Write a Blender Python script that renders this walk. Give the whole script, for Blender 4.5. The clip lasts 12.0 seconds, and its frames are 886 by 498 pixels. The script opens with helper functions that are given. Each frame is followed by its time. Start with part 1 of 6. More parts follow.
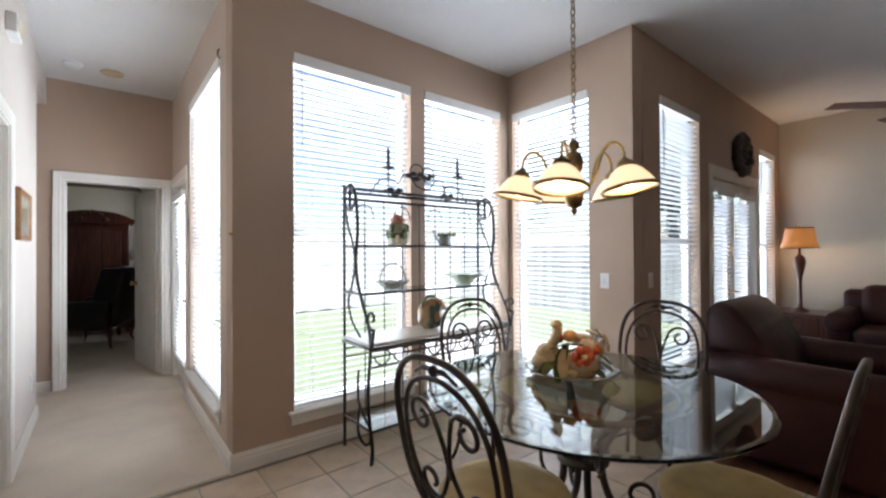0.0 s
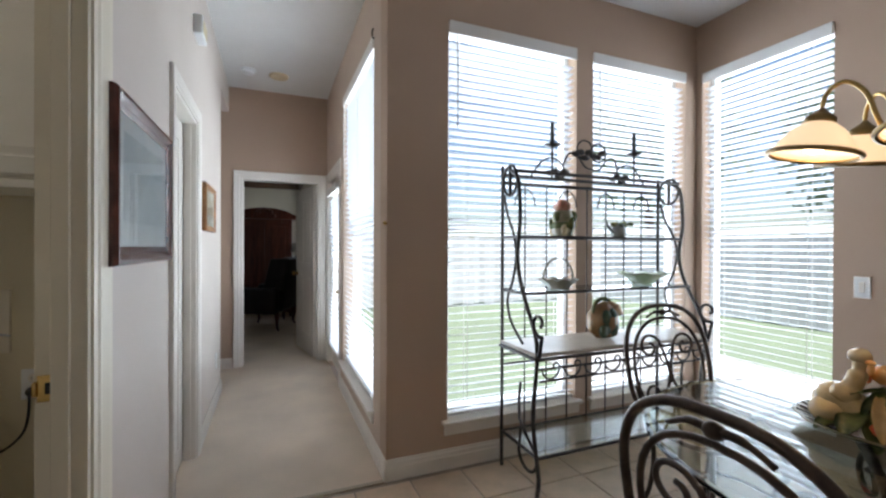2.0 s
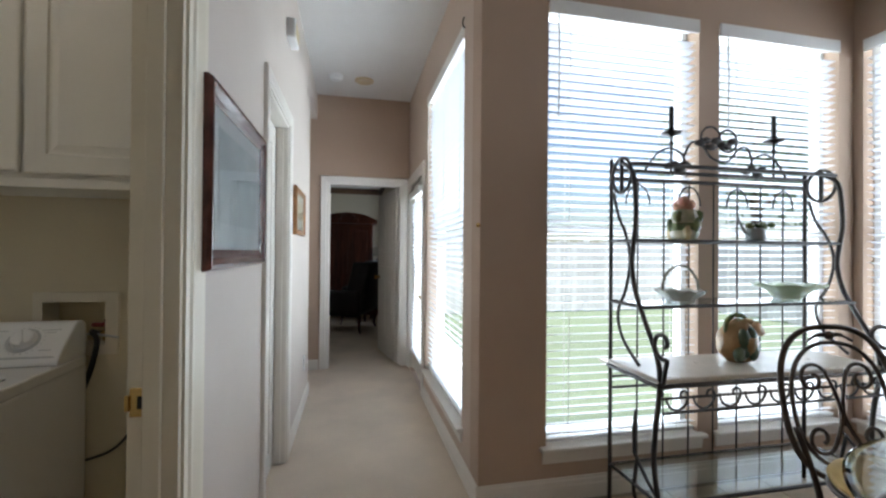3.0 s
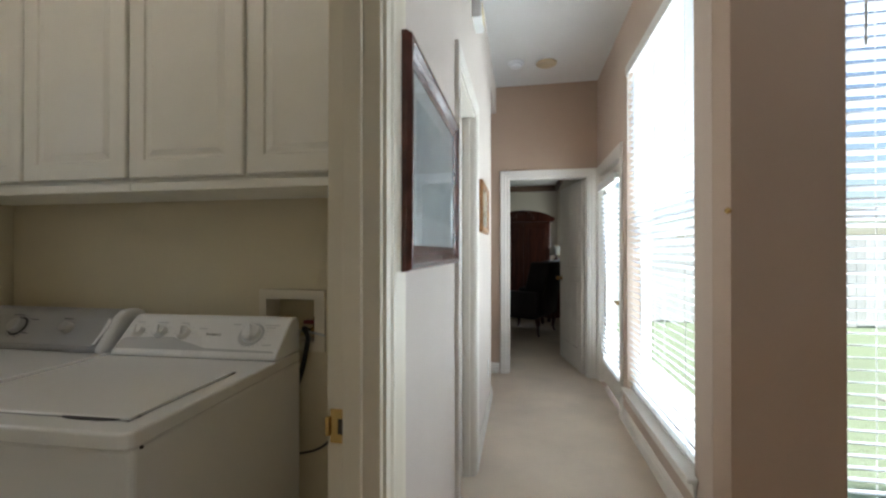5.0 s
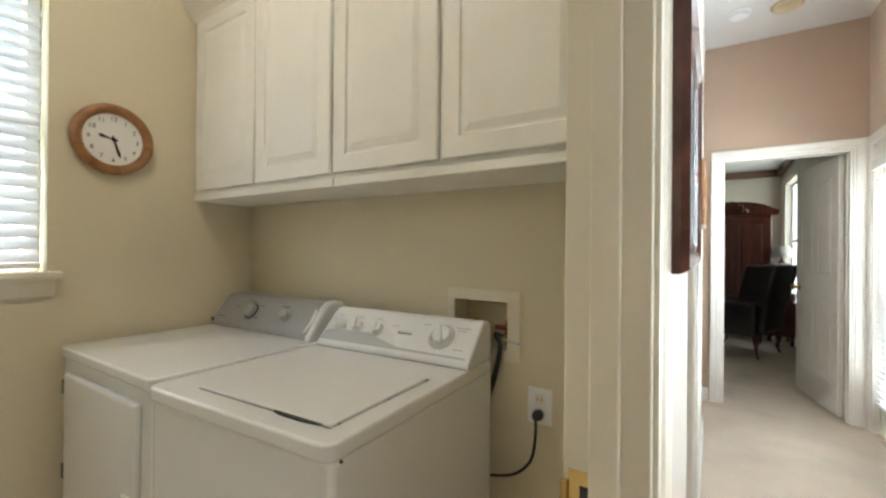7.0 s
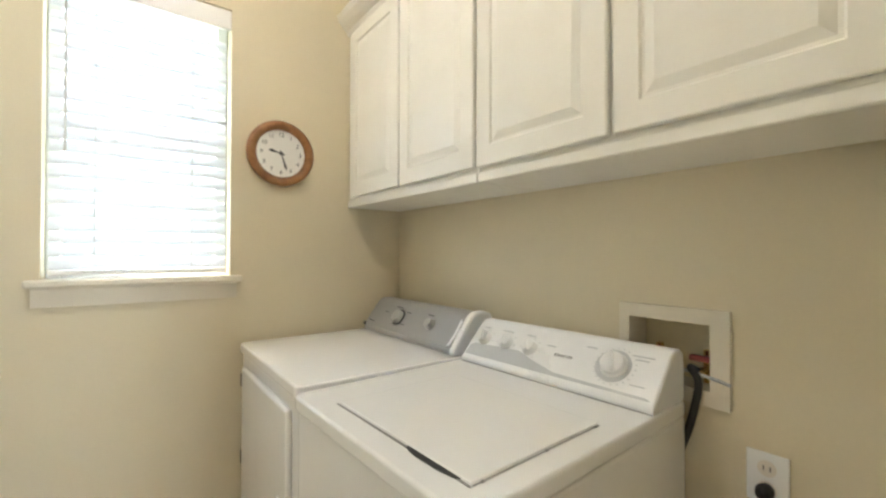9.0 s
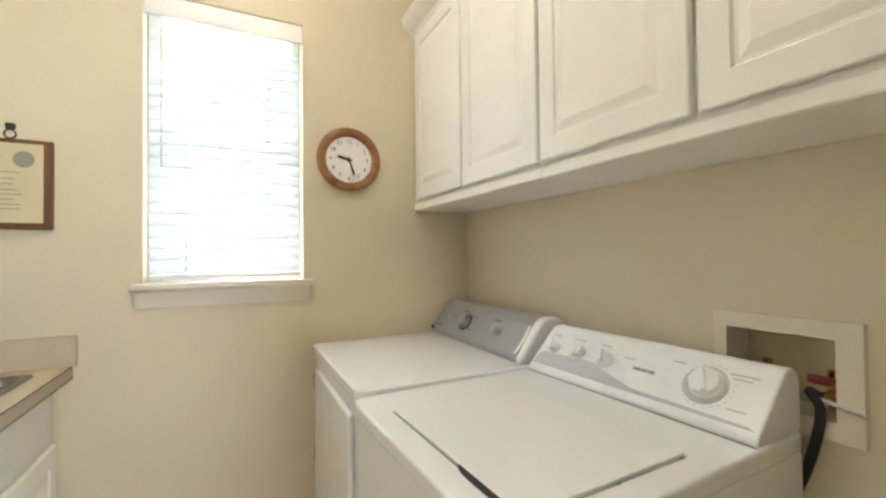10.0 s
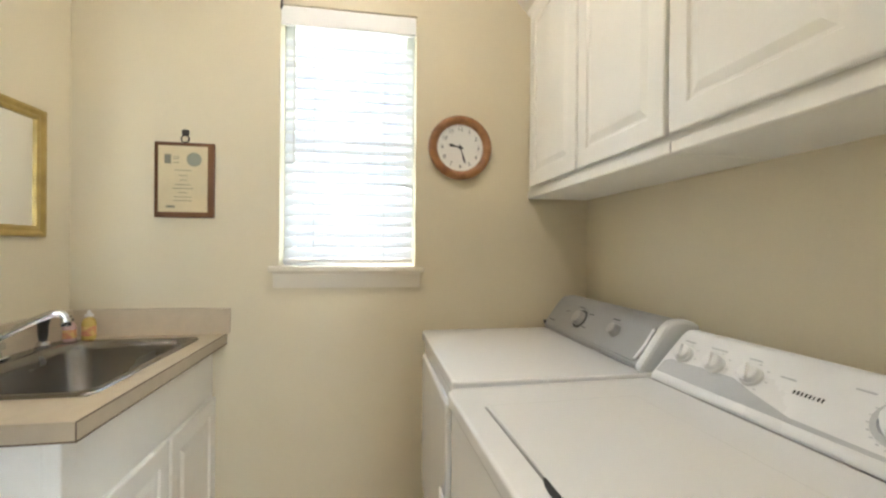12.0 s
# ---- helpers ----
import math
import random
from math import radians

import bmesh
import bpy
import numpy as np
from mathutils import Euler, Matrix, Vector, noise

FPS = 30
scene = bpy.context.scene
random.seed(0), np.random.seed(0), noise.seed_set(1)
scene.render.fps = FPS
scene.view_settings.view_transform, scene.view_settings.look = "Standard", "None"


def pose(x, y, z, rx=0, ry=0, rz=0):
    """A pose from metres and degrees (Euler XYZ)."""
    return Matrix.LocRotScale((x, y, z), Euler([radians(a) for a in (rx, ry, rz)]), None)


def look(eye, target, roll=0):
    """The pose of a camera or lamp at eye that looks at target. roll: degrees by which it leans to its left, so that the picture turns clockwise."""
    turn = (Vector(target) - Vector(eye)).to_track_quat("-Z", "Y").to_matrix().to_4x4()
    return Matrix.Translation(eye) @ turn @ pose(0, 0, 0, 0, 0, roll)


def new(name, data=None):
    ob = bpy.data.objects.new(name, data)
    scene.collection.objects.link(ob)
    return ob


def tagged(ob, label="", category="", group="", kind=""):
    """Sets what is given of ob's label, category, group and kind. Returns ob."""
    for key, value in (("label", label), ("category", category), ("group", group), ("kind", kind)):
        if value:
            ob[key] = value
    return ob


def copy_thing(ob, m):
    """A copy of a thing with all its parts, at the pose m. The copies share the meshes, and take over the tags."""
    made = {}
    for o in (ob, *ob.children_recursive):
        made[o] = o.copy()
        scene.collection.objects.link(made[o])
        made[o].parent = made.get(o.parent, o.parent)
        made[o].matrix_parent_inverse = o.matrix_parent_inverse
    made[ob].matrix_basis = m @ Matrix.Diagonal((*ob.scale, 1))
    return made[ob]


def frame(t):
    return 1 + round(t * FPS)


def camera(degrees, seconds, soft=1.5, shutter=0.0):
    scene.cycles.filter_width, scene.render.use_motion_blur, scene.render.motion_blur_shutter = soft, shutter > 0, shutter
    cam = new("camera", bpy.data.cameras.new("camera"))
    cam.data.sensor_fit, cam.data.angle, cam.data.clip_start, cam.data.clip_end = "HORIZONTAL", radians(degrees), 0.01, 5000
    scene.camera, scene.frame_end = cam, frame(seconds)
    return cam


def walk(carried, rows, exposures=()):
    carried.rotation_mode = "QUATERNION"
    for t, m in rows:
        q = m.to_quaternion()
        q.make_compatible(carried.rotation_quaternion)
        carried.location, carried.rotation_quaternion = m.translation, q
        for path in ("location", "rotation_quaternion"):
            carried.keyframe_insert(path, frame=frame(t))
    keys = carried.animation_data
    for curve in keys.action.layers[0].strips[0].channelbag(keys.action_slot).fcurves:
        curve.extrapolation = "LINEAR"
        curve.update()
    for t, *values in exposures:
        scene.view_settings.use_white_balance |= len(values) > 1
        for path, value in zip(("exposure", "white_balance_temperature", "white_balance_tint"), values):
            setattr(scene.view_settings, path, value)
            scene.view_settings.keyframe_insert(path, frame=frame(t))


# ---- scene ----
cam = camera(93.1, 12.0, soft=2.4)
PATH = [
    (0, (-0.593, -2.692, 1.293), (0.668, -1.14, 1.307), -0.3),
    (0.5, (-0.584, -2.595, 1.272), (0.559, -0.954, 1.284), -0.3),
    (1, (-0.565, -2.452, 1.272), (0.463, -0.737, 1.263), -0.1),
    (1.5, (-0.566, -2.337, 1.269), (0.333, -0.55, 1.259), 0.0),
    (2, (-0.578, -2.229, 1.273), (0.176, -0.377, 1.267), 0.2),
    (2.5, (-0.6, -2.105, 1.276), (-0.002, -0.196, 1.274), 0.4),
    (3, (-0.618, -1.995, 1.273), (-0.196, -0.04, 1.286), 0.5),
    (5, (-0.743, -1.679, 1.261), (-1.11, 0.287, 1.27), 0.0),
    (5.5, (-0.773, -1.623, 1.254), (-1.324, 0.299, 1.268), -0.4),
    (6, (-0.82, -1.585, 1.251), (-1.555, 0.274, 1.266), -0.2),
    (6.5, (-0.877, -1.543, 1.251), (-1.793, 0.235, 1.259), 0.2),
    (7, (-0.938, -1.493, 1.248), (-2.02, 0.189, 1.252), 0.5),
    (7.5, (-0.992, -1.445, 1.24), (-2.228, 0.128, 1.241), 0.8),
    (9.5, (-1.098, -1.302, 1.25), (-2.794, -0.243, 1.278), -0.3),
    (10, (-1.108, -1.263, 1.249), (-2.898, -0.372, 1.28), -0.6),
    (10.5, (-1.119, -1.233, 1.247), (-2.984, -0.509, 1.272), -0.5),
    (11, (-1.134, -1.217, 1.242), (-3.051, -0.65, 1.257), -0.2),
    (11.5, (-1.139, -1.199, 1.237), (-3.092, -0.768, 1.242), 0.2),
    (12, (-1.145, -1.181, 1.237), (-3.118, -0.854, 1.233), 0.5),
]
walk(cam, [(t, look(eye, target, roll)) for t, eye, target, roll in PATH],
     [(0.0, 2.07, 6500, 18), (1.5, 1.78, 6450, 17), (2.5, 1.70, 6400, 15), (5.0, 1.92, 6600, 12), (5.6, 2.12, 6650, 12), (6.5, 2.60, 6700, 11), (7.0, 3.06, 6750, 10), (7.7, 3.42, 6720, 10), (9.3, 3.60, 6600, 10), (12.0, 3.49, 6580, 12)])

# ---- light and exposure ----
world = bpy.data.worlds.new("sky")
scene.world = world
world.use_nodes = True
wn = world.node_tree.nodes
sky = wn.new("ShaderNodeTexSky")
sky.sky_type = "NISHITA"
sky.sun_disc = False
sky.sun_elevation = radians(68)
sky.sun_rotation = radians(200)
sky.air_density, sky.dust_density, sky.ozone_density = 1.0, 1.5, 0.3
wn["Background"].inputs["Strength"].default_value = 0.055
world.node_tree.links.new(sky.outputs["Color"], wn["Background"].inputs["Color"])

sun = new("sun", bpy.data.lights.new("sun", "SUN"))
sun.data.energy, sun.data.angle, sun.data.color = 2.8, radians(3), (1.0, 0.95, 0.88)
sun.matrix_world = look((-1.9, -5.2, 14), (0, 0, 0))

DAY = (0.80, 0.90, 1.0)


def daylight(name, m, w, h, power, colour=DAY):
    """The sky's light through one window opening."""
    d = bpy.data.lights.new(name, "AREA")
    d.shape, d.size, d.size_y, d.energy, d.color = "RECTANGLE", w, h, power, colour
    ob = new(name, d)
    ob.matrix_world = m
    return ob


def bulb(name, at, power, colour, radius=0.03):
    d = bpy.data.lights.new(name, "POINT")
    d.energy, d.color, d.shadow_soft_size = power, colour, radius
    ob = new(name, d)
    ob.location = at
    return ob


# ---- materials ----
def mat(name, colour, rough=0.6, metal=0.0, var=0.06, scale=6.0, fine=90.0, bump=0.05, dist=0.002, spec=0.5, hue=None, rand=0.0, coat=0.0):
    """A painted or solid surface with blotches, grain and fine relief. hue: a second colour for the blotches. rand: variation from piece to piece."""
    m = bpy.data.materials.new(name)
    m.use_nodes = True
    nt = m.node_tree
    n, link = nt.nodes, nt.links.new
    b = n["Principled BSDF"]
    co = n.new("ShaderNodeTexCoord")
    big = n.new("ShaderNodeTexNoise")
    big.inputs["Scale"].default_value, big.inputs["Detail"].default_value = scale, 5
    small = n.new("ShaderNodeTexNoise")
    small.inputs["Scale"].default_value, small.inputs["Detail"].default_value = fine, 4
    link(co.outputs["Object"], big.inputs["Vector"])
    link(co.outputs["Object"], small.inputs["Vector"])
    mix = n.new("ShaderNodeMix")
    mix.data_type = "RGBA"
    other = hue or tuple(c * (1 - 2 * var) for c in colour)
    mix.inputs["A"].default_value, mix.inputs["B"].default_value = (*colour, 1), (*other, 1)
    ramp = n.new("ShaderNodeMapRange")
    ramp.inputs["From Min"].default_value, ramp.inputs["From Max"].default_value = 0.35, 0.7
    link(big.outputs["Fac"], ramp.inputs["Value"])
    link(ramp.outputs["Result"], mix.inputs["Factor"])
    grain = n.new("ShaderNodeMix")
    grain.data_type, grain.blend_type = "RGBA", "MULTIPLY"
    grain.inputs["Factor"].default_value = 1.0
    g2 = n.new("ShaderNodeMapRange")
    g2.inputs["To Min"].default_value, g2.inputs["To Max"].default_value = 1 - var, 1 + var * 0.5
    link(small.outputs["Fac"], g2.inputs["Value"])
    link(mix.outputs["Result"], grain.inputs["A"])
    link(g2.outputs["Result"], grain.inputs["B"])
    last = grain.outputs["Result"]
    if rand:
        info, hsv = n.new("ShaderNodeObjectInfo"), n.new("ShaderNodeHueSaturation")
        r2 = n.new("ShaderNodeMapRange")
        r2.inputs["To Min"].default_value, r2.inputs["To Max"].default_value = 1 - rand, 1 + rand
        link(info.outputs["Random"], r2.inputs["Value"])
        link(r2.outputs["Result"], hsv.inputs["Value"])
        link(last, hsv.inputs["Color"])
        last = hsv.outputs["Color"]
    link(last, b.inputs["Base Color"])
    rr = n.new("ShaderNodeMapRange")
    rr.inputs["To Min"].default_value, rr.inputs["To Max"].default_value = max(0.02, rough - 0.08), min(1, rough + 0.08)
    link(big.outputs["Fac"], rr.inputs["Value"])
    link(rr.outputs["Result"], b.inputs["Roughness"])
    b.inputs["Metallic"].default_value = metal
    b.inputs["Specular IOR Level"].default_value = spec
    b.inputs["Coat Weight"].default_value = coat
    if bump:
        bp = n.new("ShaderNodeBump")
        bp.inputs["Strength"].default_value, bp.inputs["Distance"].default_value = bump, dist
        link(small.outputs["Fac"], bp.inputs["Height"])
        link(bp.outputs["Normal"], b.inputs["Normal"])
    return m


def wood(name, dark, light, rough=0.35, along=(1.0, 12.0, 12.0), scale=3.0, coat=0.2):
    """Polished wood with a stretched grain."""
    m = bpy.data.materials.new(name)
    m.use_nodes = True
    n, link = m.node_tree.nodes, m.node_tree.links.new
    b = n["Principled BSDF"]
    co, mp = n.new("ShaderNodeTexCoord"), n.new("ShaderNodeMapping")
    mp.inputs["Scale"].default_value = along
    a = n.new("ShaderNodeTexNoise")
    a.inputs["Scale"].default_value, a.inputs["Detail"].default_value, a.inputs["Distortion"].default_value = scale, 8, 0.6
    ramp = n.new("ShaderNodeValToRGB")
    ramp.color_ramp.elements[0].color, ramp.color_ramp.elements[0].position = (*dark, 1), 0.3
    ramp.color_ramp.elements[1].color, ramp.color_ramp.elements[1].position = (*light, 1), 0.7
    link(co.outputs["Object"], mp.inputs["Vector"])
    link(mp.outputs["Vector"], a.inputs["Vector"])
    link(a.outputs["Fac"], ramp.inputs["Fac"])
    link(ramp.outputs["Color"], b.inputs["Base Color"])
    b.inputs["Roughness"].default_value, b.inputs["Coat Weight"].default_value = rough, coat
    bp = n.new("ShaderNodeBump")
    bp.inputs["Strength"].default_value, bp.inputs["Distance"].default_value = 0.15, 0.001
    link(a.outputs["Fac"], bp.inputs["Height"])
    link(bp.outputs["Normal"], b.inputs["Normal"])
    return m


def glass(name, tint=(0.95, 0.98, 0.97), gloss=0.08):
    """A thin pane: clear, with a sheen that grows at the rim."""
    m = bpy.data.materials.new(name)
    m.use_nodes = True
    n, link = m.node_tree.nodes, m.node_tree.links.new
    n.remove(n["Principled BSDF"])
    t, g, mx, lw, pw, ma = (n.new("ShaderNode" + k) for k in ("BsdfTransparent", "BsdfGlossy", "MixShader", "LayerWeight", "Math", "Math"))
    t.inputs["Color"].default_value = (*tint, 1)
    g.inputs["Roughness"].default_value = 0.01
    lw.inputs["Blend"].default_value = 0.5
    pw.operation, pw.inputs[1].default_value = "POWER", 4.0
    ma.operation, ma.inputs[1].default_value, ma.inputs[2].default_value = "MULTIPLY_ADD", min(0.9, gloss * 10), gloss * 0.45
    link(lw.outputs["Facing"], pw.inputs[0])
    link(pw.outputs["Value"], ma.inputs[0])
    link(ma.outputs["Value"], mx.inputs["Fac"])
    link(t.outputs["BSDF"], mx.inputs[1])
    link(g.outputs["BSDF"], mx.inputs[2])
    link(mx.outputs["Shader"], n["Material Output"].inputs["Surface"])
    return m


def glow(name, colour, strength, base=(0.9, 0.85, 0.7)):
    m = bpy.data.materials.new(name)
    m.use_nodes = True
    b = m.node_tree.nodes["Principled BSDF"]
    b.inputs["Base Color"].default_value = (*base, 1)
    b.inputs["Emission Color"].default_value, b.inputs["Emission Strength"].default_value = (*colour, 1), strength
    b.inputs["Roughness"].default_value = 0.25
    return m


def thin_stuff(name, colour, through_light, var=0.02, rough=0.45):
    """A thin sheet, vinyl or leaf, that lets some light through."""
    m = mat(name, colour, rough=rough, var=var, scale=3, bump=0.02)
    n, link = m.node_tree.nodes, m.node_tree.links.new
    tr, mx = n.new("ShaderNodeBsdfTranslucent"), n.new("ShaderNodeMixShader")
    tr.inputs["Color"].default_value = (*colour, 1)
    mx.inputs["Fac"].default_value = through_light
    link(n["Principled BSDF"].outputs["BSDF"], mx.inputs[1])
    link(tr.outputs["BSDF"], mx.inputs[2])
    link(mx.outputs["Shader"], n["Material Output"].inputs["Surface"])
    return m


# TAUPE lightened in its colour for the daylight grazing the hall's east wall
WINDOW_LIT_TAUPE = mat("window_lit_taupe", (0.60, 0.475, 0.385), 0.65, var=0.03, scale=1.5, fine=140, bump=0.12, dist=0.0015)
# paler and greyer than TAUPE, for the hall's west wall and header
OFF_WHITE = mat("pale_greige_wall", (0.66, 0.585, 0.525), 0.6, var=0.03, scale=1.5, fine=140, bump=0.12, dist=0.0015)
# browned so that the colour carries the warm lamp light on the nook walls
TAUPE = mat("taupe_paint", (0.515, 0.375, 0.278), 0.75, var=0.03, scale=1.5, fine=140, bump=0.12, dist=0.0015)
CREAM = mat("cream_paint", (0.735, 0.655, 0.475), 0.7, var=0.03, scale=1.5, fine=140, bump=0.12, dist=0.0015)
SILL_PAINT = mat("cream_sill_paint", (0.80, 0.735, 0.60), 0.4, var=0.03, scale=4, fine=120, bump=0.04)
PALE = mat("pale_paint", (0.66, 0.60, 0.50), 0.75, var=0.03, scale=1.5, fine=140, bump=0.12, dist=0.0015)
CEIL = mat("ceiling_paint", (0.78, 0.77, 0.75), 0.85, var=0.03, scale=2, fine=60, bump=0.35, dist=0.003)
TRIM = mat("trim_paint", (0.81, 0.765, 0.70), 0.38, var=0.025, scale=4, fine=120, bump=0.04)
CABINET = mat("cabinet_paint", (0.88, 0.86, 0.79), 0.4, var=0.025, scale=4, fine=120, bump=0.05)
CARPET = mat("carpet_pile", (0.84, 0.715, 0.58), 0.95, var=0.08, scale=2.2, fine=420, bump=0.8, dist=0.006, spec=0.1)
TILE = mat("ceramic_tile", (0.63, 0.475, 0.34), 0.36, var=0.10, scale=9, fine=60, bump=0.05, hue=(0.50, 0.39, 0.28), rand=0.06)
GROUT = mat("grout", (0.40, 0.34, 0.28), 0.9, var=0.1, fine=200, bump=0.3)
PLANK = wood("dark_floor_wood", (0.09, 0.035, 0.02), (0.2, 0.09, 0.05), 0.3)
BLIND = thin_stuff("blind_vinyl", (0.84, 0.85, 0.87), 0.34)
BLIND_OPAQUE = mat("blind_rail", (0.84, 0.83, 0.80), 0.45, var=0.02)
CORD = mat("blind_cord", (0.75, 0.74, 0.70), 0.8, var=0.05)
PANE = glass("window_glass", (0.97, 0.99, 0.98), 0.004)
VINYL = mat("window_vinyl", (0.82, 0.82, 0.80), 0.4, var=0.03)
IRON = mat("wrought_iron", (0.028, 0.026, 0.026), 0.45, metal=0.3, var=0.2, scale=14, fine=120, bump=0.25, hue=(0.07, 0.055, 0.045))
BRONZE = mat("brushed_iron", (0.085, 0.062, 0.048), 0.40, metal=0.6, var=0.25, scale=16, fine=160, bump=0.2, hue=(0.05, 0.036, 0.029))
BRASS = mat("polished_brass", (0.72, 0.50, 0.20), 0.22, metal=1.0, var=0.08, scale=20, fine=200, bump=0.03)
AGED_BRASS = mat("aged_brass", (0.34, 0.23, 0.10), 0.32, metal=1.0, var=0.15, scale=20, fine=160, bump=0.06)
CHROME = mat("chrome", (0.75, 0.76, 0.77), 0.12, metal=1.0, var=0.03, bump=0.0)
STEEL = mat("brushed_steel", (0.29, 0.28, 0.27), 0.26, metal=1.0, var=0.08, scale=5, fine=300, bump=0.05)
ENAMEL = mat("white_enamel", (0.90, 0.90, 0.89), 0.20, var=0.012, scale=3, fine=160, bump=0.02, coat=0.6)
PLASTIC = mat("white_plastic", (0.86, 0.87, 0.87), 0.3, var=0.02, bump=0.02)
KNOB = mat("knob_metal", (0.50, 0.50, 0.49), 0.3, metal=0.8, var=0.05, bump=0.0)
SILVER = mat("silver_plastic", (0.39, 0.39, 0.385), 0.38, metal=0.3, var=0.03, fine=300, bump=0.03)
GREY = mat("grey_print", (0.55, 0.57, 0.58), 0.4, var=0.03)
INK = mat("black_print", (0.04, 0.04, 0.045), 0.5, var=0.1)
BLACK = mat("black_rubber", (0.02, 0.02, 0.02), 0.5, var=0.1)
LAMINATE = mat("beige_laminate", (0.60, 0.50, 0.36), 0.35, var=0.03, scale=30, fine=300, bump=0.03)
# the top's beige at about 0.78 of its value
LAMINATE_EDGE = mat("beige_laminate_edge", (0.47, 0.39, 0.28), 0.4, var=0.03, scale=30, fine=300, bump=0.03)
MAHOGANY = wood("mahogany", (0.05, 0.013, 0.008), (0.15, 0.035, 0.018), 0.3, (8, 8, 0.8))
OAK = wood("oak", (0.22, 0.09, 0.03), (0.40, 0.19, 0.07), 0.35, (6, 6, 6), 4)
GILT = mat("old_gilt", (0.52, 0.38, 0.13), 0.38, metal=0.6, var=0.12, scale=20, fine=160, bump=0.1)
PAPER = mat("parchment", (0.72, 0.62, 0.40), 0.8, var=0.06, scale=8, fine=200)
WHITE = mat("white_face", (0.85, 0.84, 0.80), 0.5, var=0.02)
LEATHER = mat("oxblood_leather", (0.040, 0.0062, 0.005), 0.5, spec=0.35, var=0.2, scale=5, fine=220, bump=0.25, dist=0.002)
BLACK_LEATHER = mat("black_leather", (0.016, 0.013, 0.013), 0.4, var=0.2, scale=5, fine=220, bump=0.2)
CUSHION = mat("gold_cushion", (0.52, 0.35, 0.12), 0.75, var=0.12, scale=10, fine=300, bump=0.3)
MARBLE = mat("cream_stone", (0.60, 0.52, 0.43), 0.3, var=0.08, scale=7, fine=60, bump=0.0)
MIRROR = mat("mirror_silver", (0.9, 0.9, 0.9), 0.03, metal=1.0, var=0.0, bump=0.0)
# lawn, fence and leaf colours are paled to imitate bright haze outside
LAWN = mat("lawn", (0.185, 0.235, 0.165), 0.95, var=0.2, scale=0.8, fine=30, bump=0.5, dist=0.03, hue=(0.20, 0.26, 0.17))
CONCRETE = mat("patio_concrete", (0.50, 0.50, 0.50), 0.9, var=0.1, scale=1.5, fine=40, bump=0.2)
FENCE = mat("hazed_weathered_fence", (0.62, 0.65, 0.69), 0.9, var=0.15, scale=2, fine=30, bump=0.3, rand=0.12)
BARK = mat("bark", (0.14, 0.10, 0.07), 0.95, var=0.3, scale=6, fine=30, bump=0.8, dist=0.02)
LEAF = thin_stuff("leaves", (0.22, 0.29, 0.20), 0.5, 0.2, 0.7)
ROOFING = mat("roof_felt", (0.2, 0.19, 0.18), 0.9, var=0.1)


# ---- building blocks ----
def part(name, bm, material, parent=None, label="", smooth=False):
    """One mesh object from a bmesh, under a thing or a part."""
    me = bpy.data.meshes.new(name)
    bmesh.ops.recalc_face_normals(bm, faces=bm.faces)
    if smooth:
        for f in bm.faces:
            f.smooth = True
    bm.to_mesh(me)
    bm.free()
    me.materials.append(material)
    ob = new(name, me)
    if parent is not None:
        ob.parent = parent
    if label:
        ob["label"] = label
    return ob


def thing(name, at=(0, 0, 0), turn=0.0, label="", category="", group="", kind=""):
    ob = new(name)
    ob.empty_display_size = 0.1
    ob.matrix_world = pose(*at, 0, 0, turn)
    return tagged(ob, label, category, group, kind)


def bx(bm, x0, x1, y0, y1, z0, z1, bev=0.0, seg=2):
    """A box, its edges rounded."""
    made = bmesh.ops.create_cube(bm, size=1.0, matrix=Matrix.Translation(((x0 + x1) / 2, (y0 + y1) / 2, (z0 + z1) / 2)) @ Matrix.Diagonal((abs(x1 - x0), abs(y1 - y0), abs(z1 - z0), 1)))
    if bev:
        vs = set(made["verts"])
        es = [e for e in bm.edges if e.verts[0] in vs and e.verts[1] in vs]
        bmesh.ops.bevel(bm, geom=es, offset=bev, segments=seg, affect="EDGES", profile=0.5)
    return bm


def box(x0, x1, y0, y1, z0, z1, bev=0.0, seg=2):
    return bx(bmesh.new(), x0, x1, y0, y1, z0, z1, bev, seg)


def tube(bm, pts, r, n=8, closed=False, ends=True):
    """A round bar along a line of points; r may be a list."""
    pts = [Vector(p) for p in pts]
    k = len(pts)
    rs = r if isinstance(r, (list, tuple)) else [r] * k
    rings, up = [], None
    for i, p in enumerate(pts):
        a = pts[(i - 1) % k] if closed or i > 0 else p
        b = pts[(i + 1) % k] if closed or i < k - 1 else p
        d = (b - a).normalized()
        if up is None:
            up = d.orthogonal().normalized()
        up = (up - d * up.dot(d))
        up = up.normalized() if up.length > 1e-6 else d.orthogonal().normalized()
        side = d.cross(up)
        rings.append([bm.verts.new(p + rs[i] * (math.cos(2 * math.pi * j / n) * up + math.sin(2 * math.pi * j / n) * side)) for j in range(n)])
    last = k if closed else k - 1
    for i in range(last):
        p, q = rings[i], rings[(i + 1) % k]
        for j in range(n):
            bm.faces.new((p[j], p[(j + 1) % n], q[(j + 1) % n], q[j]))
    if ends and not closed:
        bm.faces.new(rings[0])
        bm.faces.new(rings[-1])
    return bm


